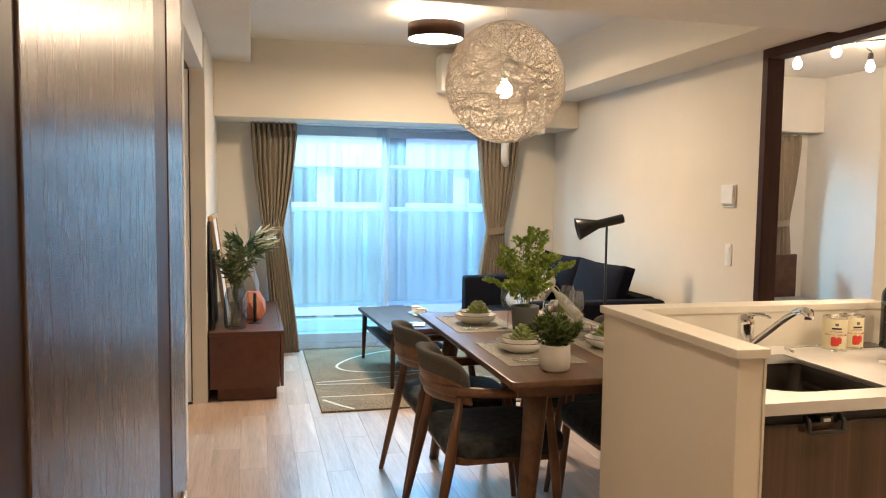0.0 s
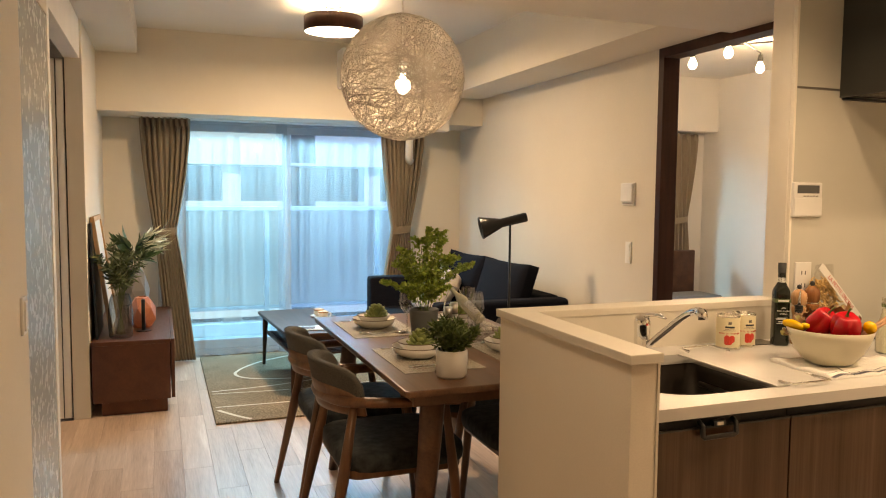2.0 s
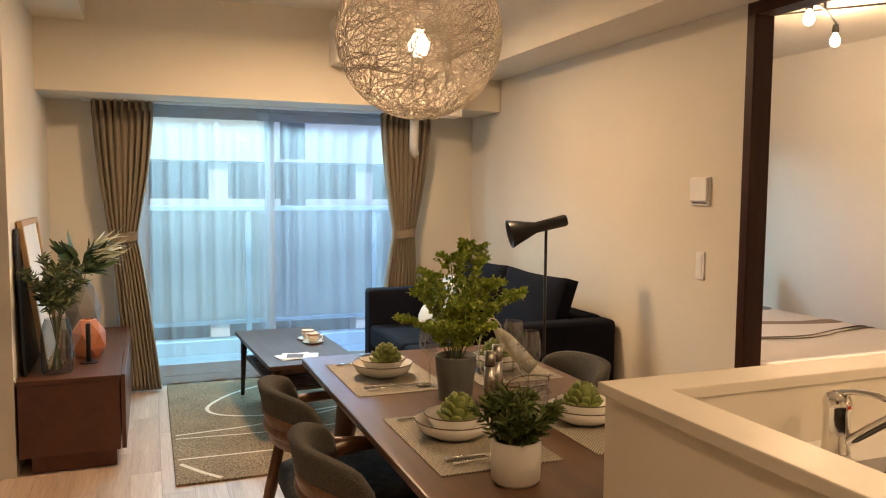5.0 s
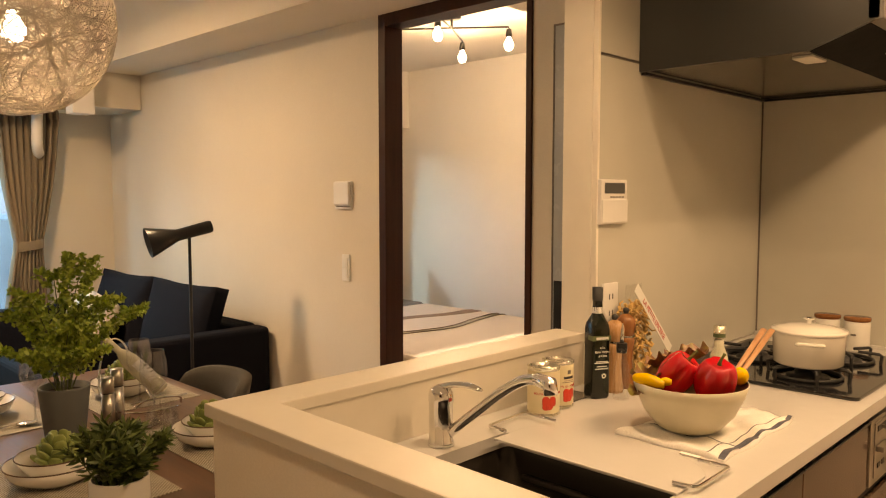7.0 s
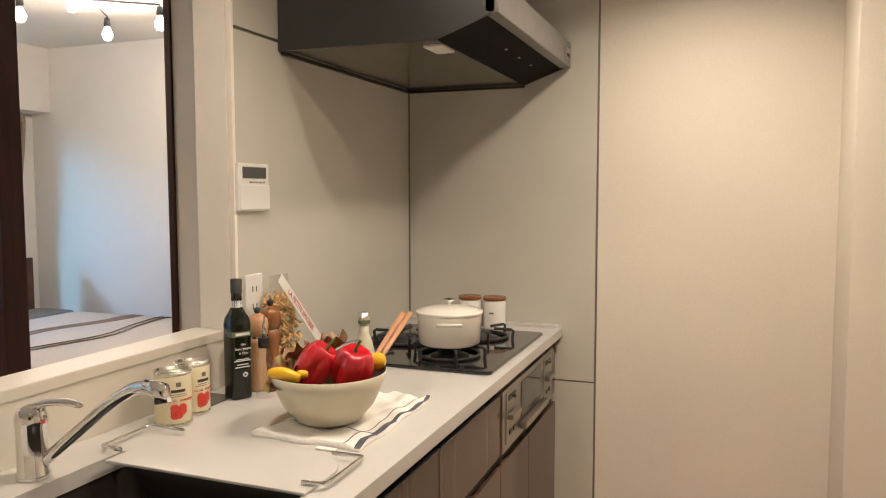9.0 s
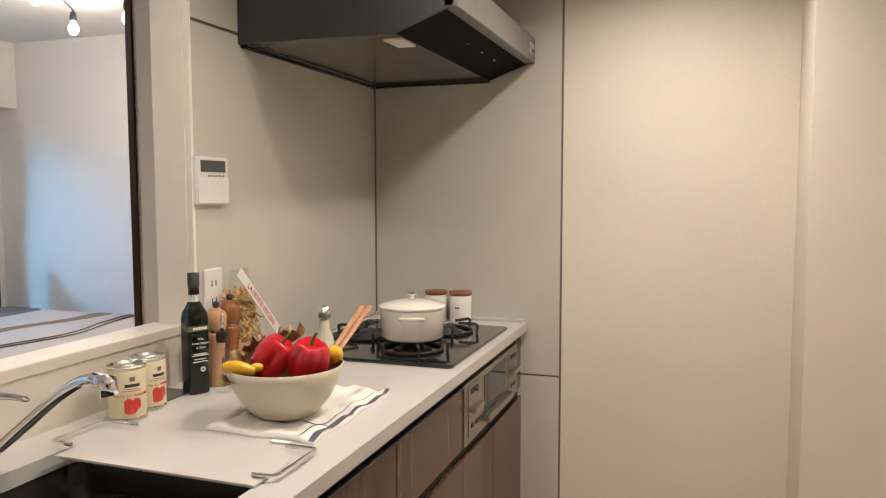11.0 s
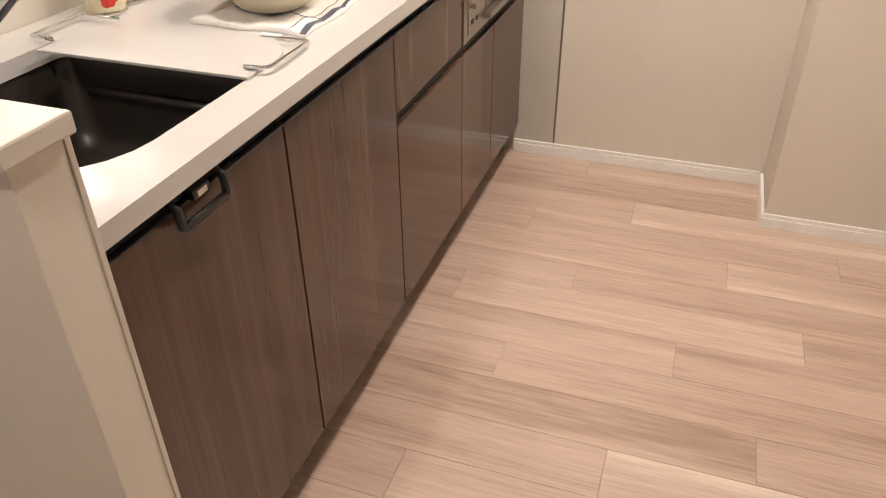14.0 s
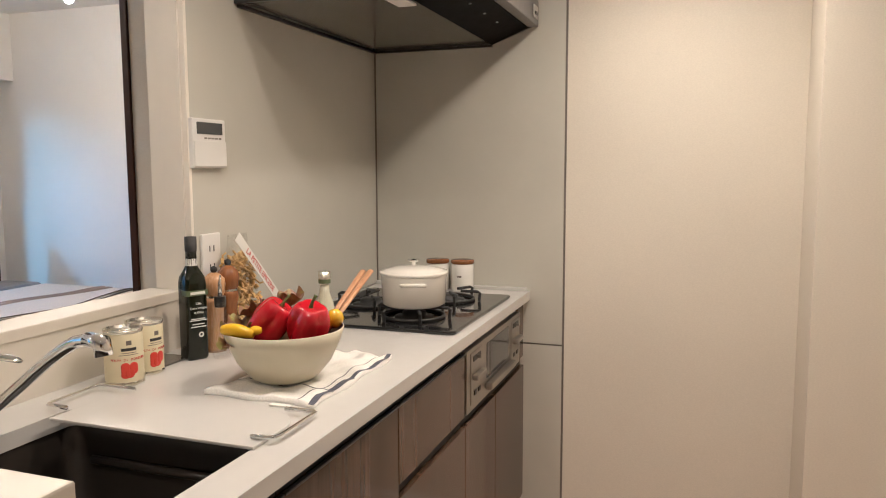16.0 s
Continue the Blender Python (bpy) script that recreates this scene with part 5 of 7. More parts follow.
def ceiling_lamp():
    t = thing("ceiling_lamp", "round dark-rimmed ceiling lamp on short arms, lit", "ceiling lamp", (1.412, 5.15, CEILZ))
    z = -0.135
    part("rim", lathe([(0.176, z - 0.045), (0.18, z - 0.045), (0.18, z + 0.045), (0.176, z + 0.045), (0.176, z - 0.045)], 48), ESPRESSO, t, "", True)
    part("diffuser", lathe([(0, z - 0.05), (0.15, z - 0.046), (0.175, z - 0.040), (0.175, z + 0.0), (0, z + 0.0)], 48), GLOWDISC, t, "glowing diffuser", True)
    part("top_glow", lathe([(0, z + 0.034), (0.17, z + 0.034)], 40), GLOWDISC, t)
    part("ceiling_cap", lathe([(0, -0.001), (0.06, -0.001), (0.055, -0.025), (0, -0.03)], 24), CHROME, t, "", True)
    for k in range(3):
        a = radians(120 * k + 30)
        part("arm", tube([(0.03 * math.cos(a), 0.03 * math.sin(a), -0.02), (0.08 * math.cos(a), 0.08 * math.sin(a), z + 0.036)], 0.006, 8), CHROME, t)


ceiling_lamp()


def air_conditioner():
    t = thing("air_conditioner", "white wall air conditioner with a pipe cover", "air conditioner", (1.70, 6.359, 2.15))
    part("body", box(0, 0.76, -0.19, 0, 0, 0.29, 0.02, 3), WHITEPLASTIC, t)
    part("louvre", box(0.03, 0.73, -0.194, -0.10, -0.004, 0.02, 0.004), TRIM, t)
    part("pipe_cover", box(0.765, 0.90, -0.12, 0, -0.30, 0.16, 0.012), WHITEPLASTIC, t)
    p = part("pipe", tube(smooth_path([(0.70, 0.30, -0.24), (0.69, 0.29, -0.42), (0.70, 0.32, -0.50), (0.73, 0.40, -0.53), (0.74, 0.58, -0.52)], 5), 0.033, 12), WHITEPLASTIC, t, "", True)


air_conditioner()

# ---- plants and vases ----
def leaf(bm, base, way, side, length, width, bend=0.15, n=3):
    """One pointed leaf."""
    way, side = way.normalized(), side.normalized()
    up = way.cross(side)
    pa, pb = [], []
    for i in range(n + 1):
        s = i / n
        w = width * math.sin(math.pi * min(0.97, 0.12 + 0.88 * s)) * 0.5
        c = base + way * (length * s) - up * (bend * length * s * s)
        pa.append(bm.verts.new(c - side * w))
        pb.append(bm.verts.new(c + side * w))
    for i in range(n):
        bm.faces.new((pa[i], pb[i], pb[i + 1], pa[i + 1]))


def rand_side(way, rnd):
    s = way.cross(Vector((rnd.gauss(0, 1), rnd.gauss(0, 1), rnd.gauss(0, 1))))
    return s if s.length > 1e-3 else way.orthogonal()


def fern():
    t = thing("potted_fern", "bright green maidenhair fern in a grey pot", "potted plant", (1.425, 3.468, 0.735))
    part("pot", lathe([(0, 0), (0.047, 0), (0.049, 0.004), (0.062, 0.125), (0.062, 0.130), (0.057, 0.130), (0.055, 0.11), (0, 0.108)], 36), GREYPOT, t, "tapered grey pot", True)
    part("soil", lathe([(0, 0.114), (0.055, 0.112)], 24), SOIL, t)
    rnd = random.Random(4)
    stems, leaves = bmesh.new(), bmesh.new()
    fronds = [(-8, 0.02, 0.34), (35, 0.09, 0.33), (80, 0.06, 0.30), (140, 0.12, 0.20), (200, 0.10, 0.26), (255, 0.12, 0.18), (300, 0.12, 0.24), (335, 0.17, 0.19), (355, 0.19, 0.2), (20, 0.14, 0.22), (110, 0.12, 0.22), (175, 0.16, 0.13), (230, 0.15, 0.13), (280, 0.14, 0.12), (60, 0.15, 0.16), (320, 0.08, 0.30)]
    for ang, out, high in fronds:
        a = radians(ang + rnd.uniform(-8, 8))
        d = Vector((math.cos(a), math.sin(a), 0))
        p = [Vector((0, 0, 0.112)) + d * 0.015, Vector((0, 0, 0.112 + high * 0.55)) + d * out * 0.35, Vector((0, 0, 0.112 + high * 0.9)) + d * out * 0.75, Vector((0, 0, 0.112 + high)) + d * out]
        path = smooth_path(p, 5)
        tube(path, 0.0013, 4, stems)
        for i in range(3, len(path)):
            f = i / (len(path) - 1)
            way = (path[i] - path[i - 1]).normalized()
            for s in (-1, 1):
                br = (way.cross(Vector((0, 0, 1)) + d * 0.01) * s)
                br = (br.normalized() + way * 0.6 + Vector((rnd.uniform(-.3, .3), rnd.uniform(-.3, .3), rnd.uniform(-.1, .25)))).normalized()
                bl = (0.05 + 0.03 * rnd.random()) * (1.15 - 0.65 * f)
                for k in range(6):
                    q = path[i] + br * bl * (k + 1) / 6
                    for _ in range(3):
                        w = (br * 0.5 + Vector((rnd.gauss(0, 1), rnd.gauss(0, 1), rnd.gauss(0, 1)))).normalized()
                        leaf(leaves, q, w, rand_side(w, rnd), 0.010 + 0.006 * rnd.random(), 0.0095, 0.1, 2)
    part("stalk", stems, GREENSTEM, t)
    part("foliage", leaves, FERN, t, "lacy bright green fronds")


fern()


def herb():
    t = thing("potted_herb", "small bushy green plant in a white pot", "potted plant", (1.303, 2.832, 0.735))
    part("pot", lathe([(0, 0), (0.046, 0), (0.052, 0.008), (0.054, 0.05), (0.053, 0.090), (0.050, 0.093), (0.047, 0.09), (0.047, 0.075), (0, 0.072)], 36), WHITEPOT, t, "white round pot", True)
    part("soil", lathe([(0, 0.079), (0.047, 0.077)], 24), SOIL, t)
    rnd = random.Random(8)
    stems, leaves = bmesh.new(), bmesh.new()
    for k in range(46):
        a, r = rnd.uniform(0, 6.28), rnd.random() ** 0.5
        d = Vector((math.cos(a), math.sin(a), 0)) * r
        h = 0.12 * (1 - 0.35 * r) * rnd.uniform(0.75, 1.1)
        path = smooth_path([Vector((0, 0, 0.078)) + d * 0.035, Vector((0, 0, 0.078 + h * 0.6)) + d * 0.06, Vector((0, 0, 0.078 + h)) + d * 0.085], 4)
        tube(path, 0.0012, 4, stems)
        for i in range(2, len(path)):
            way = (path[i] - path[i - 1]).normalized()
            for _ in range(5):
                w = (way * 0.7 + Vector((rnd.gauss(0, 1), rnd.gauss(0, 1), rnd.gauss(0, 0.6)))).normalized()
                leaf(leaves, path[i], w, rand_side(w, rnd), 0.022 + 0.008 * rnd.random(), 0.007, 0.15, 2)
    part("stalk", stems, GREENSTEM, t)
    part("foliage", leaves, HERB, t)


herb()


def olive_vase():
    t = thing("glass_vase", "ribbed grey glass vase with olive branches", "vase", (0.16, 5.47, 0.452))
    n = 60
    bm = bmesh.new()
    prof = [(0.058, 0.0), (0.066, 0.01), (0.070, 0.08), (0.068, 0.18), (0.060, 0.235), (0.050, 0.262), (0.050, 0.268)]
    rings = [[bm.verts.new((r * (1 + 0.02 * math.cos(i * math.pi)) * math.cos(2 * math.pi * i / n), r * (1 + 0.02 * math.cos(i * math.pi)) * math.sin(2 * math.pi * i / n), z)) for i in range(n)] for r, z in prof]
    for a, b in zip(rings, rings[1:]):
        for i in range(n):
            bm.faces.new((a[i], a[(i + 1) % n], b[(i + 1) % n], b[i]))
    bm.faces.new(rings[0])
    part("glass", bm, VASEGLASS, t, "", True)
    rnd = random.Random(21)
    stems, leaves = bmesh.new(), bmesh.new()
    for k in range(20):
        a = rnd.uniform(0, 6.28)
        d = Vector((math.cos(a) * 0.8, math.sin(a), 0))
        h = rnd.uniform(0.40, 0.56)
        o = rnd.uniform(0.05, 0.19)
        path = smooth_path([d * -0.03 + Vector((0, 0, 0.02)), d * 0.03 + Vector((0, 0, 0.27)), d * o * 0.6 + Vector((0, 0, h * 0.85)), d * o + Vector((0, 0, h))], 6)
        tube(path, 0.0016, 4, stems)
        for i in range(8, len(path)):
            way = (path[i] - path[i - 1]).normalized()
            for _ in range(5):
                w = (way * 0.6 + Vector((rnd.gauss(0, 1), rnd.gauss(0, 1), rnd.gauss(0, 0.7)))).normalized()
                leaf(leaves, path[i], w, rand_side(w, rnd), rnd.uniform(0.035, 0.055), 0.011, 0.2, 3)
    part("branch", stems, GREENSTEM, t)
    part("foliage", leaves, OLIVE, t)


olive_vase()


def facet_vase(name, label, place, material, prof, sides, turn):
    t = thing(name, label, "vase", place, turn)
    bm = bmesh.new()
    rings = []
    for k, (r, z) in enumerate(prof):
        rings.append([bm.verts.new((r * math.cos(2 * math.pi * (i + 0.5 * (k % 2)) / sides), r * math.sin(2 * math.pi * (i + 0.5 * (k % 2)) / sides), z)) for i in range(sides)])
    for k, (a, b) in enumerate(zip(rings, rings[1:])):
        for i in range(sides):
            j = (i + 1) % sides
            if k % 2 == 0:
                bm.faces.new((a[i], a[j], b[i]))
                bm.faces.new((a[j], b[j], b[i]))
            else:
                bm.faces.new((a[i], a[j], b[j]))
                bm.faces.new((a[i], b[j], b[i]))
    bm.faces.new(rings[0])
    bmesh.ops.recalc_face_normals(bm, faces=bm.faces[:])
    part("body", bm, material, t)
    return t


facet_vase("ceramic_vase", "terracotta faceted ceramic vase on the tv cabinet", (0.275, 5.83, 0.452), TERRA, [(0.06, 0), (0.088, 0.05), (0.084, 0.13), (0.045, 0.195), (0.03, 0.20), (0.028, 0.17)], 6, 12)
_v = facet_vase("floor_vase", "tall grey faceted vase with lily leaves", (0.22, 6.22, 0.452), GREYVASE, [(0.055, 0), (0.09, 0.10), (0.10, 0.20), (0.07, 0.32), (0.035, 0.37), (0.03, 0.34)], 7, 5)


def lilies(t):
    rnd = random.Random(31)
    green, pale = bmesh.new(), bmesh.new()
    for k in range(52):
        a = rnd.uniform(0, 6.28)
        d = Vector((math.cos(a), math.sin(a), rnd.uniform(-0.1, 1.1))).normalized()
        b = Vector((0, 0, 0.38 + 0.12 * rnd.random())) + d * 0.03
        leaf(green, b, d, rand_side(d, rnd) + Vector((0, 0, 0.01)), rnd.uniform(0.10, 0.20), 0.045, 0.35, 4)
    for k in range(44):
        a = rnd.uniform(-0.8, 1.2)
        d = Vector((math.cos(a), math.sin(a) * 0.7, rnd.uniform(-0.05, 0.7))).normalized()
        b = Vector((0, 0, 0.44 + 0.1 * rnd.random())) + d * rnd.uniform(0.05, 0.12)
        leaf(pale, b, d, rand_side(d, rnd), rnd.uniform(0.10, 0.2), 0.014, 0.35, 4)
    part("leaf_spray", green, LILY, t)
    part("petal_spray", pale, PETAL, t, "pale cream petals")


lilies(_v)


def candle_holder():
    t = thing("candle_holder", "black metal candle holder on a small disc", "candle holder", (0.285, 5.66, 0.452))
    part("disc", lathe([(0, 0), (0.045, 0), (0.045, 0.005), (0, 0.007)], 28), BLACK, t)
    part("stem", lathe([(0, 0.005), (0.012, 0.005), (0.012, 0.20), (0.009, 0.205), (0, 0.205)], 16), BLACK, t, "", True)


candle_holder()


def leaning_frame():
    t = thing("picture_frame", "light wood picture frame leaning on the wall", "picture frame", (0.105, 5.52, 0.4535))
    tilt = pose(0, 0, 0, 0, -7.5, 0)
    for b in (box(-0.012, 0.012, 0, 0.03, 0, 0.74, 0.002), box(-0.012, 0.012, 0.53, 0.56, 0, 0.74, 0.002), box(-0.012, 0.012, 0.03, 0.53, 0, 0.03, 0.002), box(-0.012, 0.012, 0.03, 0.53, 0.71, 0.74, 0.002)):
        part("frame_bar", b, OAKFRAME, t).matrix_basis = tilt
    part("print", box(-0.004, 0.002, 0.03, 0.53, 0.03, 0.71), LABELWHITE, t, "white print").matrix_basis = tilt
    part("backing", box(-0.0125, -0.0045, 0.03, 0.53, 0.03, 0.71), INK, t).matrix_basis = tilt
    s = thing("black_panel", "thin black panel standing behind the frame", "panel", (0.028, 5.42, 0.4535))
    part("panel", box(-0.006, 0.006, 0, 0.5, 0, 0.70, 0.002), BLACK, s).matrix_basis = pose(0, 0, 0, 0, -2, 0)


leaning_frame()

# ---- bedroom ----
def bed():
    t = thing("bed", "low bed with a beige striped blanket", "bed", (3.75, 4.55, 0))
    w, d = 1.55, 1.95
    part("frame", box(0.02, w - 0.02, 0, d, 0.06, 0.2, 0.01), ESPRESSO, t)
    part("mattress", box(0.0, w, 0.0, d, 0.2, 0.40, 0.05, 4), TOWEL, t)
    bl = part("blanket", box(-0.012, w + 0.012, -0.012, d * 0.80, 0.22, 0.418, 0.05, 4), BLANKET, t, "beige woven blanket")
    for y, k in ((0.55, 1), (0.61, 1), (0.98, -1), (1.04, -1)):
        part("stripe", tube(smooth_path([(-0.014, y, 0.30), (0.01, y, 0.415), (0.3, y + 0.05 * k, 0.419), (0.8, y - 0.04 * k, 0.419), (1.2, y + 0.06 * k, 0.419), (w - 0.02, y + 0.1 * k, 0.415), (w + 0.013, y + 0.1 * k, 0.3)], 6), 0.014, 6, flat=0.12), BLANKETDARK, bl)
    part("throw", box(-0.02, w + 0.02, d * 0.80, d * 0.995, 0.23, 0.424, 0.05, 4), BLANKETGREY, t, "grey folded throw")
    bm = bmesh.new()
    rnd = random.Random(2)
    for i in range(70):
        y = 0.02 + i * (d * 0.6) / 70
        tube([(w + 0.01, y, 0.405), (w + 0.03 + 0.01 * rnd.random(), y + rnd.uniform(-.01, .01), 0.385)], 0.004, 4, bm)
    part("fringe", bm, BLANKETGREY, bl)
    part("headboard", box(-0.02, w - 0.02, d, d + 0.05, 0.0, 0.82, 0.015, 3), CT_WOOD, t, "dark wood headboard")
    for x in (0.08, w - 0.08):
        for y in (0.08, d - 0.08):
            part("foot", box(x - 0.03, x + 0.03, y - 0.03, y + 0.03, 0, 0.06), ESPRESSO, t)


bed()


def string_light():
    t = thing("track_light", "black ceiling light bar with four bare bulbs", "ceiling lamp", (4.28, 4.81, CEILZ))
    part("ceiling_cap", lathe([(0, -0.001), (0.06, -0.001), (0.06, -0.03), (0, -0.035)], 24), BLACK, t, "", True)
    part("stem", tube([(0, 0, -0.03), (0, 0, -0.09)], 0.008, 8), BLACK, t)
    for b in BULBS:
        x, y, z = b[0] - 4.28, b[1] - 4.81, b[2] - CEILZ
        part("arm", tube([(0, 0, -0.088), (x, y, -0.092), (x, y, -0.11)], 0.006, 8), BLACK, t)
        part("socket", lathe([(0, -0.10), (0.016, -0.105), (0.021, -0.14), (0.019, -0.155), (0, -0.155)], 14, centre=(x, y)), BLACK, t, "", True)
        part("bulb", lathe([(0.012, -0.155), (0.016, -0.165), (0.030, -0.195), (0.031, -0.212), (0.02, -0.235), (0, -0.243)], 18, centre=(x, y)), GLOW, t, "lit bulb", True)


string_light()

# ---- things on the kitchen worktop ----
def tin_can(place, turn):
    t = thing("tomato_tin", "cream labelled tin of tomatoes on the worktop", "tin can", place, turn, "tomato tins")
    part("tin", lathe([(0, 0.001), (0.036, 0.001), (0.038, 0.003), (0.038, 0.006), (0.0365, 0.008), (0.0365, 0.106), (0.038, 0.108), (0.038, 0.112), (0.036, 0.112), (0.0355, 0.107), (0, 0.107)], 36), TIN, t, "", True)
    part("paper_label", lathe([(0.0368, 0.009), (0.0371, 0.010), (0.0371, 0.104), (0.0368, 0.105)], 36), CANLABEL, t, "cream paper label", True)
    part("ring_pull", tube([(0.012 * math.cos(a) + 0.005, 0.008 * math.sin(a), 0.109) for a in [2 * math.pi * i / 14 for i in range(14)]], 0.0012, 5, closed=True), TIN, t)
    r = 0.0374
    # the side seen: towards local -y
    for i in range(9):
        a = radians(-90 + 4 * math.cos(i * 2.4) * (i % 4))
        z = 0.026 + 0.006 * math.sin(i * 1.9) + 0.0015 * i
        b = part("tomato_print", blob(0.0095, 0.0008, 0.0085, (0, 0, 0), 10), CANRED, t, "", True)
        ang = radians(-90 + 14 * math.sin(i * 2.1))
        b.matrix_basis = Matrix.Translation((r * math.cos(ang), r * math.sin(ang), z)) @ pose(0, 0, 0, 0, 0, math.degrees(ang) + 90)

    def on_label(words, size, mat, z, spread):
        n = len(words)
        for i, ch in enumerate(words):
            if ch == " ":
                continue
            ang = radians(-90 + spread * (i - (n - 1) / 2))
            text_mesh(ch, size, mat, "letter", t, Matrix.Translation((r * math.cos(ang), r * math.sin(ang), z)) @ pose(0, 0, 0, 90, 0, math.degrees(ang) + 90))

    on_label("POLPA DI POMODORO", 0.0068, REDINK, 0.0545, 6.6)
    for z, w in ((0.064, 30), (0.068, 22)):
        part("fine_print", lathe_arc(r, z, 0.0012, -90 - w, -90 + w), JOINT, t)
    part("brand_bar", lathe_arc(r, 0.075, 0.006, -113, -67), INK, t)
    part("brand_sun", lathe_arc(r, 0.088, 0.009, -98, -82), JOINT, t)
    return t


def lathe_arc(r, z, high, a0, a1, n=12):
    """A thin curved strip that lies on a round label."""
    bm = bmesh.new()
    lo = [bm.verts.new((r * math.cos(radians(a0 + (a1 - a0) * i / n)), r * math.sin(radians(a0 + (a1 - a0) * i / n)), z - high / 2)) for i in range(n + 1)]
    hi = [bm.verts.new((v.co.x, v.co.y, z + high / 2)) for v in lo]
    for i in range(n):
        bm.faces.new((lo[i], lo[i + 1], hi[i + 1], hi[i]))
    return bm


_t = tin_can((2.128, 2.462, CT), -32)
copy_thing(_t, pose(2.207, 2.478, CT, 0, 0, -10))


def oil_bottle():
    t = thing("oil_bottle", "tall dark green square olive oil bottle", "bottle", (2.339, 2.455, CT), -28)
    bm = bmesh.new()
    rings = []
    for h, z, c in ((0.0225, 0.001, 0.008), (0.0248, 0.006, 0.009), (0.0248, 0.172, 0.009), (0.0235, 0.186, 0.011), (0.0185, 0.200, 0.0160), (0.0130, 0.212, 0.0129), (0.0118, 0.245, 0.0117), (0.0128, 0.2455, 0.0127), (0.0128, 0.276, 0.0127)):
        rings.append([bm.verts.new((x, y, z)) for x, y in round_rect(-h, h, -h, h, c, 4)])
    for a, b in zip(rings, rings[1:]):
        for i in range(len(a)):
            bm.faces.new((a[i], a[(i + 1) % len(a)], b[(i + 1) % len(a)], b[i]))
    bm.faces.new(rings[-1])
    bm.faces.new(rings[0])
    bmesh.ops.recalc_face_normals(bm, faces=bm.faces[:])
    part("glass", bm, OILGLASS, t, "", True)
    part("cap", lathe([(0.0131, 0.244), (0.0133, 0.2765), (0.0, 0.2772)], 20), INK, t, "near-black cap", True)
    part("neck_label", lathe([(0.0131, 0.212), (0.0124, 0.228)], 20), LABELWHITE, t)
    part("band", box(-0.0251, 0.0251, -0.0253, 0.0, 0.146, 0.158), LABELGREEN, t, "green label band")
    part("brand_bar", box(-0.016, 0.018, -0.0257, -0.0253, 0.149, 0.155), LABELWHITE, t)
    for words, z, s in (("Olio", 0.128, 0.0074), ("Extra Vergine", 0.118, 0.0074), ("di Oliva", 0.108, 0.0074)):
        text_mesh(words, s, LABELWHITE, "lettering", t, pose(0.002, -0.0254, z, 90, 0, 0))
    for k, (z, w) in enumerate(((0.094, 0.016), (0.0905, 0.02), (0.082, 0.014), (0.076, 0.018))):
        part("fine_print", box(-w, w, -0.0254, -0.0249, z - 0.0011, z + 0.0011), LABELWHITE, t)
    part("seal_mark", lathe([(0.003, 0), (0.006, 0)], 16), LABELWHITE, t).matrix_basis = pose(0.006, -0.0254, 0.058, 90, 0, 0)


oil_bottle()


def mill(place, material, s, label):
    t = thing("pepper_mill", label, "pepper mill", place)
    k = s
    part("body", lathe([(0, 0.0), (0.024, 0.0), (0.025, 0.01), (0.022, 0.03), (0.0185, 0.07), (0.020, 0.10), (0.0235, 0.115 * k), (0.024, 0.125 * k), (0.021, 0.13 * k), (0, 0.13 * k)], 28), material, t, "", True)
    part("collar", lathe([(0.0215, 0.1305 * k), (0.0215, 0.135 * k)], 28), TIN, t)
    part("head", lathe([(0.018, 0.132 * k), (0.0235, 0.14 * k), (0.026, 0.16 * k), (0.024, 0.175 * k), (0.014, 0.186 * k), (0.006, 0.19 * k), (0.0, 0.19 * k)], 28), material, t, "", True)
    part("knob", lathe([(0.004, 0.188 * k), (0.008, 0.195 * k), (0.0075, 0.202 * k), (0.0, 0.206 * k)], 16), INK, t, "", True)


mill((2.415, 2.452, CT), MILLLIGHT, 0.98, "pale wooden pepper mill behind the oil bottle")
mill((2.475, 2.455, CT), MILLDARK, 1.03, "brown wooden pepper mill behind the fruit bowl")


def cruet():
    t = thing("oil_cruet", "small clear glass oil cruet with a pourer", "cruet", (2.358, 2.396, CT))
    part("glass", lathe([(0, 0.002), (0.019, 0.002), (0.021, 0.006), (0.0205, 0.075), (0.017, 0.09), (0.013, 0.115), (0.0135, 0.13), (0.012, 0.13)], 28), GLASS, t, "", True)
    part("stopper", lathe([(0, 0.118), (0.0125, 0.118), (0.0135, 0.13), (0.013, 0.142), (0, 0.142)], 18), BLACK, t)
    part("pourer", tube([(0, 0, 0.14), (0.001, 0, 0.165), (0.003, 0, 0.19)], [0.0055, 0.004, 0.0018], 10), CHROME, t, "", True)


cruet()


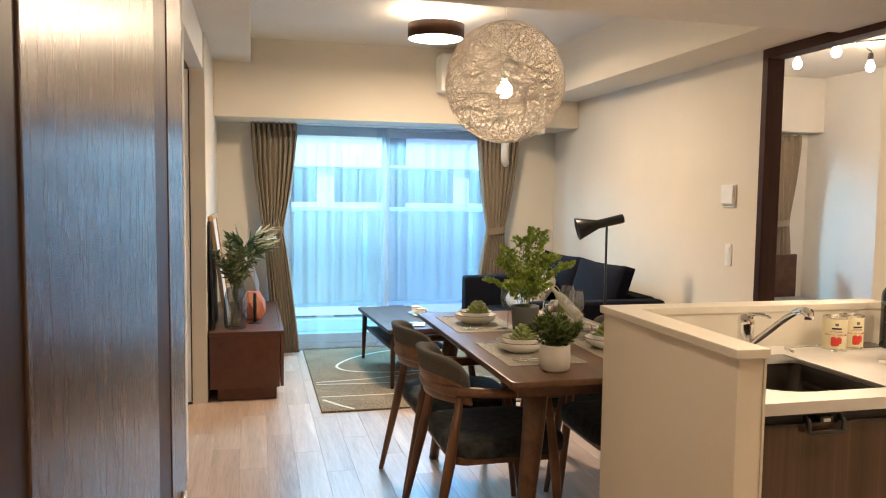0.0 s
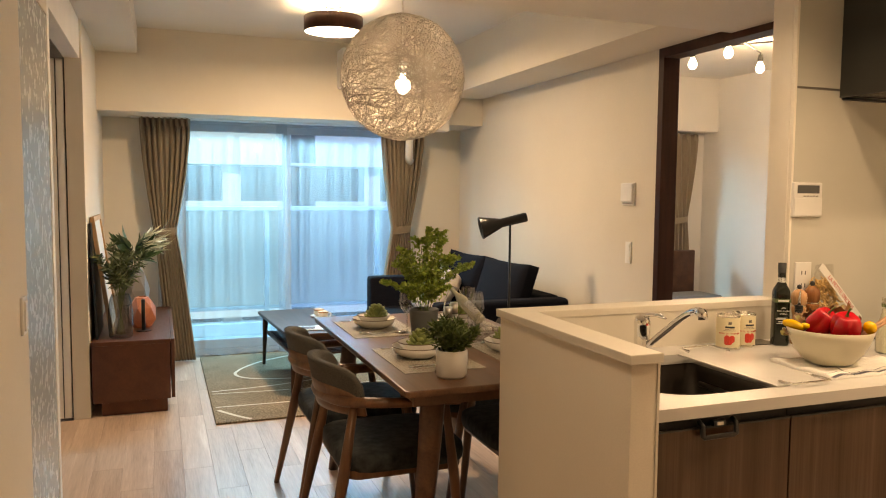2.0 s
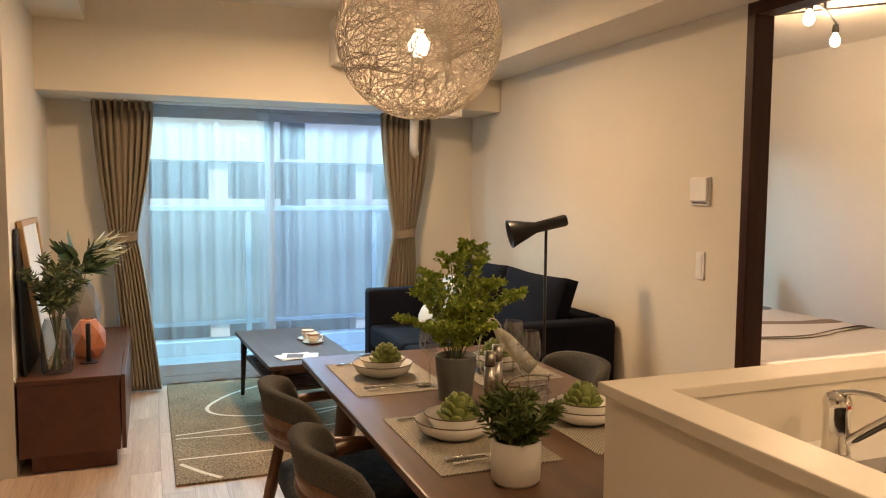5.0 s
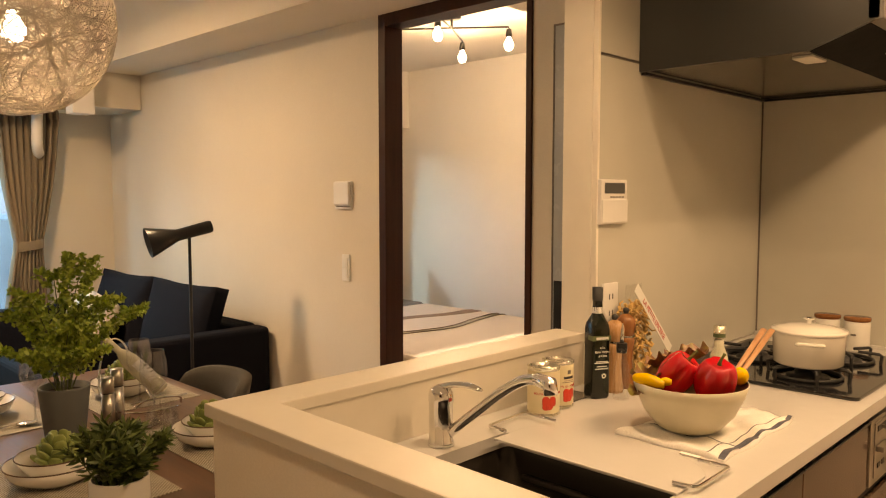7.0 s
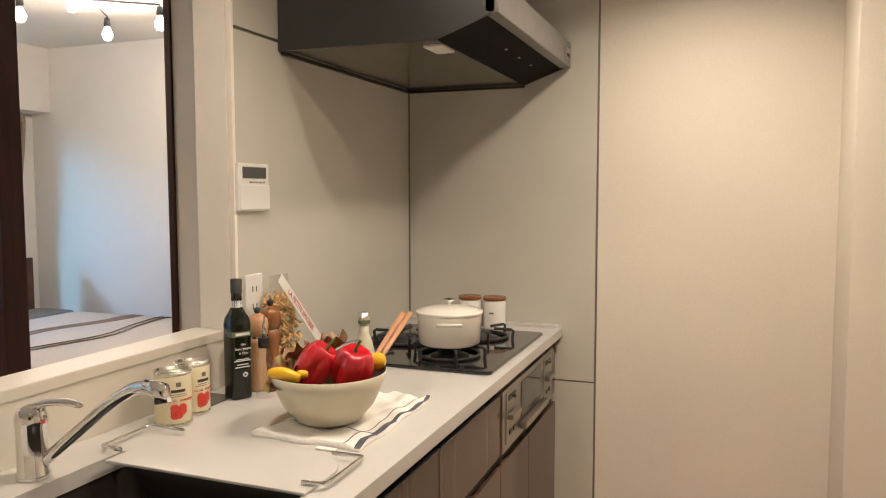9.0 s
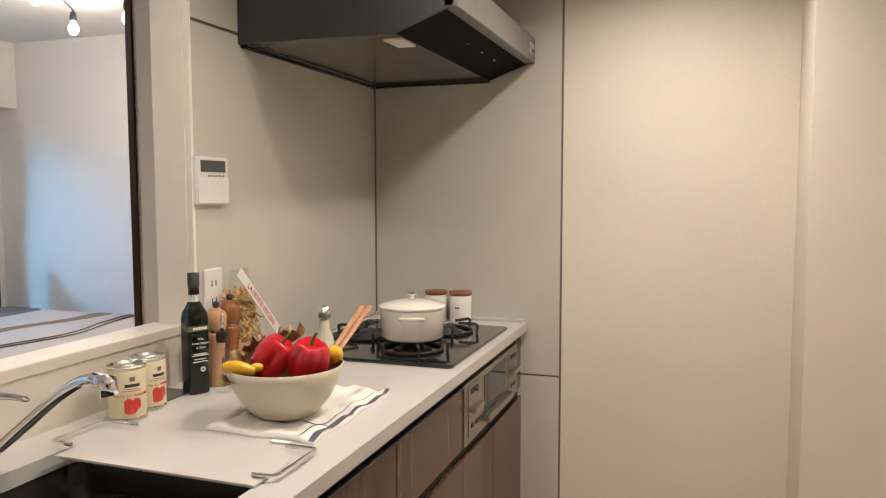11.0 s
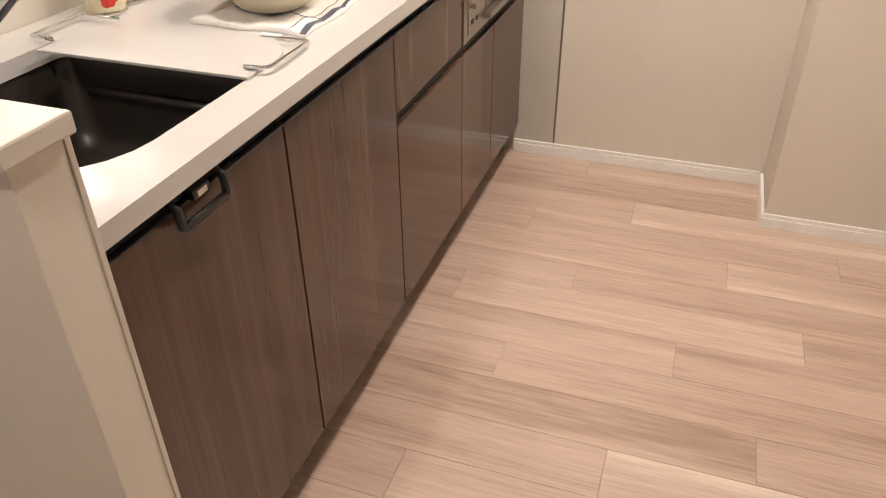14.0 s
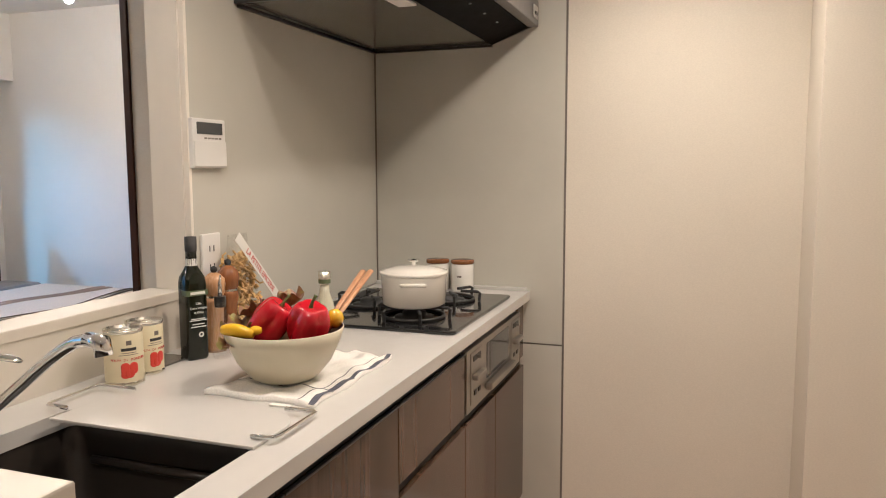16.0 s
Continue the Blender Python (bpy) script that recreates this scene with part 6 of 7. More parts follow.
def pasta_bag():
    t = thing("pasta_bag", "clear bag of curly pasta with a paper strip", "pasta bag", (2.545, 2.474, CT), 0)
    rnd = random.Random(13)
    bm = bmesh.new()
    for k in range(250):
        z = 0.012 + 0.195 * rnd.random()
        wx = 0.058 * (1 - 0.35 * (z / 0.2) ** 2)
        c = Vector((rnd.uniform(-wx, wx), rnd.uniform(-0.028, 0.028), z))
        d = Vector((rnd.gauss(0, 1), rnd.gauss(0, 0.6), rnd.gauss(0, 1))).normalized() * 0.017
        s = rand_side(d, rnd).normalized() * 0.005
        tube([c - d, c - d * 0.4 + s, c + d * 0.4 - s, c + d], 0.0046, 5, bm, flat=0.5)
    part("pasta_curls", bm, PASTA, t, "golden pasta curls", True)
    bm = bmesh.new()
    n = 28
    rings = []
    for j, (w, d, z) in enumerate(((0.05, 0.026, 0.001), (0.066, 0.036, 0.02), (0.066, 0.037, 0.10), (0.056, 0.03, 0.18), (0.042, 0.014, 0.22), (0.040, 0.003, 0.265))):
        rings.append([bm.verts.new((w * math.cos(2 * math.pi * i / n) * (1 + 0.05 * math.sin(i * 5 + j)), d * math.sin(2 * math.pi * i / n) * (1 + 0.1 * math.sin(i * 3 + j * 2)), z)) for i in range(n)])
    for a, b in zip(rings, rings[1:]):
        for i in range(n):
            bm.faces.new((a[i], a[(i + 1) % n], b[(i + 1) % n], b[i]))
    part("film", bm, CELLO, t, "", True)
    strip = part("paper_strip", box(-0.135, 0.135, -0.0006, 0.0006, -0.0125, 0.0125), LABELWHITE, t, "white strip with red lettering")
    m = pose(0.032, -0.044, 0.17, 0, 0, 0) @ pose(0, 0, 0, 0, 45, 0)
    strip.matrix_basis = m
    text_mesh("LA PETITE EPICERIE", 0.0195, REDINK, "lettering", t, m @ pose(0, -0.0009, 0, 90, 0, 0))


pasta_bag()


def towel():
    t = thing("tea_towel", "folded white tea towel with blue stripes", "towel", (0, 0, CT))
    c = [Vector((2.112, 2.262, 0)), Vector((2.108, 2.022, 0)), Vector((2.468, 2.026, 0)), Vector((2.478, 2.19, 0))]

    def at(u, v, z):
        p = (c[0] * (1 - u) + c[3] * u) * (1 - v) + (c[1] * (1 - u) + c[2] * u) * v
        return Vector((p.x + 0.004 * math.sin(v * 11 + u * 3), p.y + 0.004 * math.sin(u * 13), z))

    bm = bmesh.new()
    nu, nv = 30, 22
    top = [[bm.verts.new(at(u / nu, v / nv, 0.009 + 0.0024 * math.sin(u * 0.9 + v * 0.5) + 0.0019 * math.sin(v * 1.1 - u * 0.3))) for v in range(nv + 1)] for u in range(nu + 1)]
    bot = [[bm.verts.new(at(u / nu, v / nv, 0.0006)) for v in range(nv + 1)] for u in range(nu + 1)]
    for u in range(nu):
        for v in range(nv):
            bm.faces.new((top[u][v], top[u + 1][v], top[u + 1][v + 1], top[u][v + 1]))
    edge = [(0, v) for v in range(nv + 1)] + [(u, nv) for u in range(1, nu + 1)] + [(nu, v) for v in range(nv - 1, -1, -1)] + [(u, 0) for u in range(nu - 1, 0, -1)]
    for (a, b), (e, f) in zip(edge, edge[1:] + edge[:1]):
        bm.faces.new((top[a][b], top[e][f], bot[e][f], bot[a][b]))
    bmesh.ops.recalc_face_normals(bm, faces=bm.faces[:])
    part("cloth", bm, TOWEL, t, "", True)

    def stripe(v0, wide, u0=0.0, u1=1.0):
        b = bmesh.new()
        rows = []
        for u in range(nu + 1):
            q = u0 + (u1 - u0) * u / nu
            uu, vv = q * nu, v0 * nv
            z = 0.0098 + 0.0024 * math.sin(uu * 0.9 + vv * 0.5) + 0.0019 * math.sin(vv * 1.1 - uu * 0.3)
            rows.append((b.verts.new(at(q, v0 - wide, z)), b.verts.new(at(q, v0 + wide, z))))
        for (a, e), (g, h) in zip(rows, rows[1:]):
            b.faces.new((a, e, h, g))
        part("stripe", b, TOWELBLUE, t)

    stripe(0.968, 0.031)
    stripe(0.85, 0.006)
    b = bmesh.new()
    rows = []
    for v in range(nv + 1):
        vv = v
        z = 0.0099 + 0.0024 * math.sin(0.22 * nu * 0.9 + vv * 0.5) + 0.0019 * math.sin(vv * 1.1 - 0.22 * nu * 0.3)
        rows.append((b.verts.new(at(0.215, v / nv, z)), b.verts.new(at(0.225, v / nv, z))))
    for (a, e), (g, h) in zip(rows, rows[1:]):
        b.faces.new((a, e, h, g))
    part("stripe", b, TOWELBLUE, t)
    tag = part("tag", box(2.088, 2.10, 2.065, 2.105, 0.001, 0.004, 0.001), LABELWHITE, t, "sewn white tag")


towel()


def salad_bowl():
    bx, by, bz = 2.228, 2.154, CT + 0.012
    t = thing("salad_bowl", "cream bowl with a brown inside, full of vegetables", "bowl", (bx, by, bz))
    part("bowl", lathe([(0, 0.0), (0.055, 0.0), (0.066, 0.006), (0.092, 0.036), (0.110, 0.075), (0.1185, 0.102), (0.1165, 0.1025)], 56), BOWL, t, "", True)
    part("inside", lathe([(0.1165, 0.1025), (0.106, 0.075), (0.085, 0.035), (0.05, 0.012), (0, 0.01)], 56), BOWLWOOD, t, "brown inside", True)

    def pepper(x, y, z, s, turn, tilt, mat=PEPPER, stem=True):
        p = thing("red_pepper", "shiny red bell pepper lying in the bowl", "bell pepper", (bx + x, by + y, bz + z), turn, "red bell peppers")
        bm = bmesh.new()
        n, rows = 48, 18

        def lobe(i, ph):
            a = 2 * math.pi * i / n + 0.25 * math.sin(ph * 1.3 + turn)
            return 1.02 - 0.24 * (1 - abs(math.sin(2 * a)) ** 0.7) * math.sin(ph) ** 0.4 + 0.05 * math.sin(a + turn)

        rings = []
        for j in range(rows + 1):
            v = j / rows
            ph = math.pi * v
            r = math.sin(ph) ** 0.62 * (1.0 - 0.16 * v)
            z2 = -math.cos(ph) * 1.12 - (0.30 * math.exp(-(((1 - v) * 7) ** 2)))
            rings.append([bm.verts.new((s * r * lobe(i, ph) * math.cos(2 * math.pi * i / n), s * r * lobe(i, ph) * math.sin(2 * math.pi * i / n), s * z2)) for i in range(n)])
        for a, b in zip(rings, rings[1:]):
            for i in range(n):
                bm.faces.new((a[i], a[(i + 1) % n], b[(i + 1) % n], b[i]))
        m = pose(0, 0, 0, tilt, 0, 0)
        part("flesh", bm, mat, p, "", True).matrix_basis = m
        part("stem", tube(smooth_path([(0, 0, s * 0.72), (0, 0, s * 1.05), (s * 0.12, 0, s * 1.4)], 4), [0.006, 0.005, 0.004, 0.0035, 0.003, 0.003, 0.003, 0.003, 0.004], 8), GREENSTEM, p, "green stem", True).matrix_basis = m

    pepper(-0.012, 0.022, 0.118, 0.044, 15, 38)
    pepper(-0.008, -0.058, 0.114, 0.045, -30, 22)

    def chilli(pts, r, label):
        p = thing("yellow_pepper", label, "pepper", (bx, by, bz), 0, "yellow peppers")
        path = smooth_path(pts, 5)
        n = len(path)
        part("flesh", tube(path, [r * (0.45 + 0.55 * math.sin(math.pi * min(1, 0.12 + 0.8 * i / (n - 1)))) for i in range(n)], 12), YELLOW, p, "", True)

    chilli([(-0.098, 0.075, 0.112), (-0.095, 0.045, 0.112), (-0.092, 0.01, 0.106)], 0.013, "small yellow pepper at the bowl rim")
    chilli([(-0.07, 0.088, 0.106), (-0.085, 0.075, 0.108), (-0.096, 0.062, 0.106)], 0.010, "small yellow pepper at the bowl rim")
    chilli([(-0.088, 0.02, 0.112), (-0.08, 0.0, 0.112)], 0.009, "small yellow pepper at the bowl rim")
    chilli([(0.075, -0.075, 0.10), (0.06, -0.082, 0.115), (0.045, -0.084, 0.122)], 0.018, "yellow pepper beside the red ones")
    lt = thing("red_lettuce", "crinkled red leaf lettuce in the bowl", "lettuce", (bx, by, bz))
    rnd = random.Random(6)
    for cx, cy, cz, s in ((0.035, 0.055, 0.146, 0.052), (-0.02, 0.074, 0.122, 0.045), (-0.064, 0.060, 0.108, 0.036), (0.055, 0.035, 0.156, 0.05), (0.06, -0.01, 0.13, 0.042)):
        bm = bmesh.new()
        n, k = 96, 9
        cv = bm.verts.new((cx, cy, cz - 0.03))
        prev = None
        tilt = Vector((rnd.uniform(-.4, .2), rnd.uniform(-.2, .4), 1)).normalized()
        u = tilt.orthogonal().normalized()
        w = tilt.cross(u)
        for j in range(1, k + 1):
            f = j / k
            ring = []
            for i in range(n):
                a = 2 * math.pi * i / n
                ruffle = 0.16 * f * f * math.sin(5 * a + cx * 70) + 0.09 * f ** 3 * math.sin(13 * a + cx * 90)
                p = Vector((cx, cy, cz - 0.03)) + (u * math.cos(a) + w * math.sin(a)) * s * f * (1 + 0.12 * math.sin(5 * a)) + tilt * s * (0.5 * f * f + ruffle)
                ring.append(bm.verts.new(p))
            for i in range(n):
                if prev is None:
                    bm.faces.new((cv, ring[i], ring[(i + 1) % n]))
                else:
                    bm.faces.new((prev[i], ring[i], ring[(i + 1) % n], prev[(i + 1) % n]))
            prev = ring
        part("leaf", bm, LETTUCE, lt, "", True)
    sv = thing("salad_servers", "pair of wooden salad servers in the bowl", "salad servers", (bx, by, bz))
    for k in range(2):
        a, b = Vector((0.06, -0.05 - 0.012 * k, 0.085)), Vector((0.272 + 0.006 * k, -0.046 - 0.016 * k, 0.180))
        part("server_handle", tube([a, (a + b) / 2, b], [0.005, 0.0065, 0.0075], 10, flat=0.7), SPOONWOOD, sv, "", True)


salad_bowl()


def dressing():
    t = thing("dressing_bottle", "small glass bottle of cream dressing", "bottle", (2.56, 2.24, CT))
    part("liquid", lathe([(0, 0.004), (0.024, 0.004), (0.0265, 0.01), (0.0265, 0.075), (0.020, 0.105), (0.012, 0.128), (0.011, 0.145), (0, 0.145)], 28), DRESSING, t, "", True)
    part("glass", lathe([(0.0, 0.001), (0.026, 0.001), (0.028, 0.008), (0.028, 0.076), (0.0215, 0.107), (0.0135, 0.13), (0.0125, 0.156)], 28), GLASS, t, "", True)
    part("cap", lathe([(0.0145, 0.153), (0.0148, 0.178), (0.0, 0.180)], 24), TIN, t, "metal screw cap", True)
    part("cap_band", lathe([(0.0149, 0.150), (0.0149, 0.160)], 24), LABELGREEN, t)


dressing()


def casserole():
    t = thing("casserole", "white enamel casserole with a steel knob lid", "pot", (2.89, 2.136, CT + 0.0455), 20)
    part("pot", lathe([(0, 0.0), (0.080, 0.0), (0.088, 0.006), (0.092, 0.085), (0.093, 0.088), (0.0, 0.088)], 56), ENAMEL, t, "", True)
    lid = part("lid", lathe([(0.095, 0.0885), (0.0965, 0.092), (0.0945, 0.096), (0.086, 0.0965), (0.078, 0.101), (0.05, 0.107), (0.02, 0.109), (0, 0.109)], 56), ENAMEL, t, "", True)
    part("knob", lathe([(0.006, 0.108), (0.005, 0.119), (0.016, 0.124), (0.016, 0.128), (0.0, 0.130)], 24), CHROME, lid, "steel knob", True)
    for s in (-1, 1):
        part("side_handle", tube(smooth_path([(s * 0.089, -0.03, 0.066), (s * 0.108, -0.028, 0.070), (s * 0.114, 0, 0.071), (s * 0.108, 0.028, 0.070), (s * 0.089, 0.03, 0.066)], 4), 0.0065, 8, flat=0.8), ENAMEL, t, "", True)
    part("trivet_cap", lathe([(0, -0.0045), (0.03, -0.0045), (0.03, -0.0005), (0, -0.0005)], 20), IRON, t)


casserole()
for _x, _y in ((3.425, 2.255), (3.43, 2.165)):
    _j = thing("storage_jar", "white ceramic jar with a flat wooden lid", "jar", (_x, _y, CT), 0, "jars behind the hob")
    part("jar", lathe([(0, 0.0), (0.036, 0.0), (0.039, 0.004), (0.039, 0.092), (0.036, 0.095), (0, 0.095)], 36), CERAMIC, _j, "", True)
    part("lid", lathe([(0, 0.0955), (0.039, 0.0955), (0.0405, 0.099), (0.0405, 0.105), (0.039, 0.108), (0, 0.108)], 36), MILLDARK, _j, "flat brown wooden lid", True)
    part("print_mark", box(-0.0395, -0.0385, -0.008, 0.008, 0.05, 0.056), JOINT, _j)
_d = thing("counter_mat", "flat dark square trivet by the tins", "trivet", (2.30, 2.51, CT))
part("plate", box(-0.05, 0.04, -0.045, 0.03, 0.0005, 0.004, 0.001), HOODPLATE, _d)

# ---- the laid table ----
TZ = 0.735


def place_setting(x, y, bx, by, flip, arti):
    s = -1 if flip else 1
    m = thing("placemat", "woven beige vinyl placemat on the table", "placemat", (x, y, TZ), 0, "placemats")
    part("weave", box(-0.150, 0.150, -0.216, 0.216, 0.0005, 0.0025), WEAVE, m)
    z = TZ + 0.0028
    px, py = bx, by
    p = thing("serving_bowl", "wide white shallow bowl with a brown rim", "bowl", (px, py, z), 0, "white bowls on the table")
    part("bowl", lathe([(0, 0), (0.055, 0), (0.06, 0.003), (0.088, 0.018), (0.100, 0.042), (0.098, 0.043), (0.082, 0.020), (0.05, 0.008), (0, 0.007)], 48), CERAMIC, p, "", True)
    part("rim", lathe([(0.0985, 0.0425), (0.1003, 0.0418), (0.1005, 0.0434), (0.0985, 0.0442)], 48), PLATERIM, p, "thin brown rim", True)
    q = thing("plate", "small white dish with a brown rim in the bowl", "plate", (px, py, z + 0.0075), 0, "small white dishes")
    part("dish", lathe([(0, 0.0), (0.04, 0.0), (0.05, 0.012), (0.077, 0.048), (0.076, 0.050), (0.05, 0.022), (0, 0.014)], 44), CERAMIC, q, "", True)
    part("rim", lathe([(0.0755, 0.0495), (0.0772, 0.0486), (0.0774, 0.0502), (0.0756, 0.0512)], 44), PLATERIM, q, "", True)
    a = thing("artichoke", arti, "artichoke", (px + 0.01 * s, py - 0.005, z + 0.022), 0, "artichokes")
    rnd = random.Random(int(1000 * (x + y)))
    part("heart", blob(0.028, 0.028, 0.026, (0, 0, 0.03), 16), ARTI, a, "", True)
    for ring, (r, z0, n, tilt) in enumerate(((0.031, 0.018, 9, 58), (0.030, 0.030, 8, 40), (0.024, 0.042, 7, 24), (0.015, 0.052, 5, 10))):
        for i in range(n):
            an = 2 * math.pi * (i + 0.5 * ring) / n
            b = blob(0.015, 0.0055, 0.021, (0, 0, 0.012), 10, 1.2)
            ob = part("petal", b, ARTI, a, "", True)
            ob.matrix_basis = Matrix.Translation((r * math.cos(an), r * math.sin(an), z0)) @ pose(0, 0, 0, 0, 0, math.degrees(an) - 90) @ pose(0, 0, 0, -tilt * 0.8 + rnd.uniform(-8, 8), 0, 0)
    k = thing("table_knife", "polished steel table knife on the placemat", "knife", (x - 0.01 * s, y - 0.135 * s, z), 0, "cutlery")
    part("blade", prism([(0.0, -0.008), (0.085, -0.007), (0.10, 0.002), (0.0, 0.005)] if s > 0 else [(0.0, -0.005), (-0.10, -0.002), (-0.085, 0.007), (0.0, 0.008)], 0.0, 0.002), CHROME, k)
    part("grip", tube([(0, 0, 0.004), (-0.10 * s, 0, 0.004)], [0.0045, 0.0065], 8, flat=0.6), CHROME, k, "", True)
    f = thing("table_fork", "polished steel spoon on the placemat", "spoon", (x + 0.005 * s, y - 0.168 * s, z), 0, "cutlery")
    part("grip", tube([(0.05 * s, 0, 0.004), (-0.05 * s, 0, 0.006), (-0.11 * s, 0, 0.004)], [0.003, 0.004, 0.006], 8, flat=0.5), CHROME, f, "", True)
    part("spoon_bowl", blob(0.026, 0.016, 0.005, (0.07 * s, 0, 0.006), 16), CHROME, f, "", True)
    g = thing("table_fork", "polished steel fork beyond the bowl", "fork", (x - 0.03 * s, y + 0.185 * s, z), 0, "cutlery")
    part("grip", tube([(0.04 * s, 0, 0.005), (-0.09 * s, 0, 0.004)], [0.003, 0.0055], 8, flat=0.5), CHROME, g, "", True)
    for i in range(4):
        part("tine", tube([(0.04 * s, -0.003 + 0.002 * i, 0.005), (0.085 * s, -0.006 + 0.004 * i, 0.005)], 0.0012, 6), CHROME, g)


place_setting(1.305, 3.785, 1.30, 3.80, False, "green artichoke sitting in the white dish")
place_setting(1.312, 3.12, 1.292, 3.15, False, "pale green artichoke sitting in the white dish")
place_setting(1.705, 3.12, 1.665, 3.14, True, "green artichoke sitting in the white dish")
place_setting(1.705, 3.785, 1.70, 3.76, True, "green artichoke sitting in the white dish")


def wine_glass(place, s=1.0):
    t = thing("wine_glass", "clear stemmed wine glass on the table", "wine glass", place, 0, "wine glasses")
    k = s
    part("bowl", lathe([(0.004, 0.085 * k), (0.012, 0.09 * k), (0.03, 0.11 * k), (0.037, 0.135 * k), (0.034, 0.17 * k), (0.028, 0.20 * k)], 36), WINEGLASS, t, "", True)
    part("stem", lathe([(0.0, 0.004), (0.006, 0.006), (0.0035, 0.02), (0.003, 0.06 * k), (0.004, 0.085 * k), (0, 0.087 * k)], 16), WINEGLASS, t, "", True)
    part("foot", lathe([(0, 0.0005), (0.036, 0.0008), (0.036, 0.002), (0.006, 0.006), (0, 0.006)], 36), WINEGLASS, t, "", True)
    part("rim", tube([(0.028 * math.cos(a), 0.028 * math.sin(a), 0.20 * k) for a in [2 * math.pi * i / 28 for i in range(28)]], 0.0007, 5, closed=True), WINEGLASS, t)


wine_glass((1.402, 3.625, TZ), 1.02)
wine_glass((1.632, 3.40, TZ), 1.0)
wine_glass((1.68, 3.60, TZ), 0.98)
_t = thing("glass_tumbler", "clear round-bellied glass carafe on the table", "carafe", (1.605, 3.30, TZ))
part("glass", lathe([(0, 0.001), (0.026, 0.001), (0.04, 0.02), (0.043, 0.045), (0.034, 0.08), (0.022, 0.105), (0.026, 0.12)], 36), GLASS, _t, "", True)
part("inner_wall", lathe([(0, 0.006), (0.024, 0.006), (0.037, 0.022), (0.040, 0.045), (0.031, 0.08)], 36), GLASS, _t, "", True)


def shakers():
    for k, (x, y, h) in enumerate(((1.530, 3.455, 0.135), (1.562, 3.472, 0.15))):
        t = thing("steel_mill", "slim brushed steel salt mill on the table", "salt mill", (x, y, TZ), 0, "steel mills")
        part("body", lathe([(0, 0), (0.017, 0), (0.017, h * 0.68), (0, h * 0.68)], 24), STEEL, t, "", True)
        part("head", lathe([(0, h * 0.70), (0.0168, h * 0.70), (0.0168, h), (0, h)], 24), STEEL, t, "", True)
        part("groove", lathe([(0.016, h * 0.68), (0.016, h * 0.70)], 24), BLACK, t)


shakers()


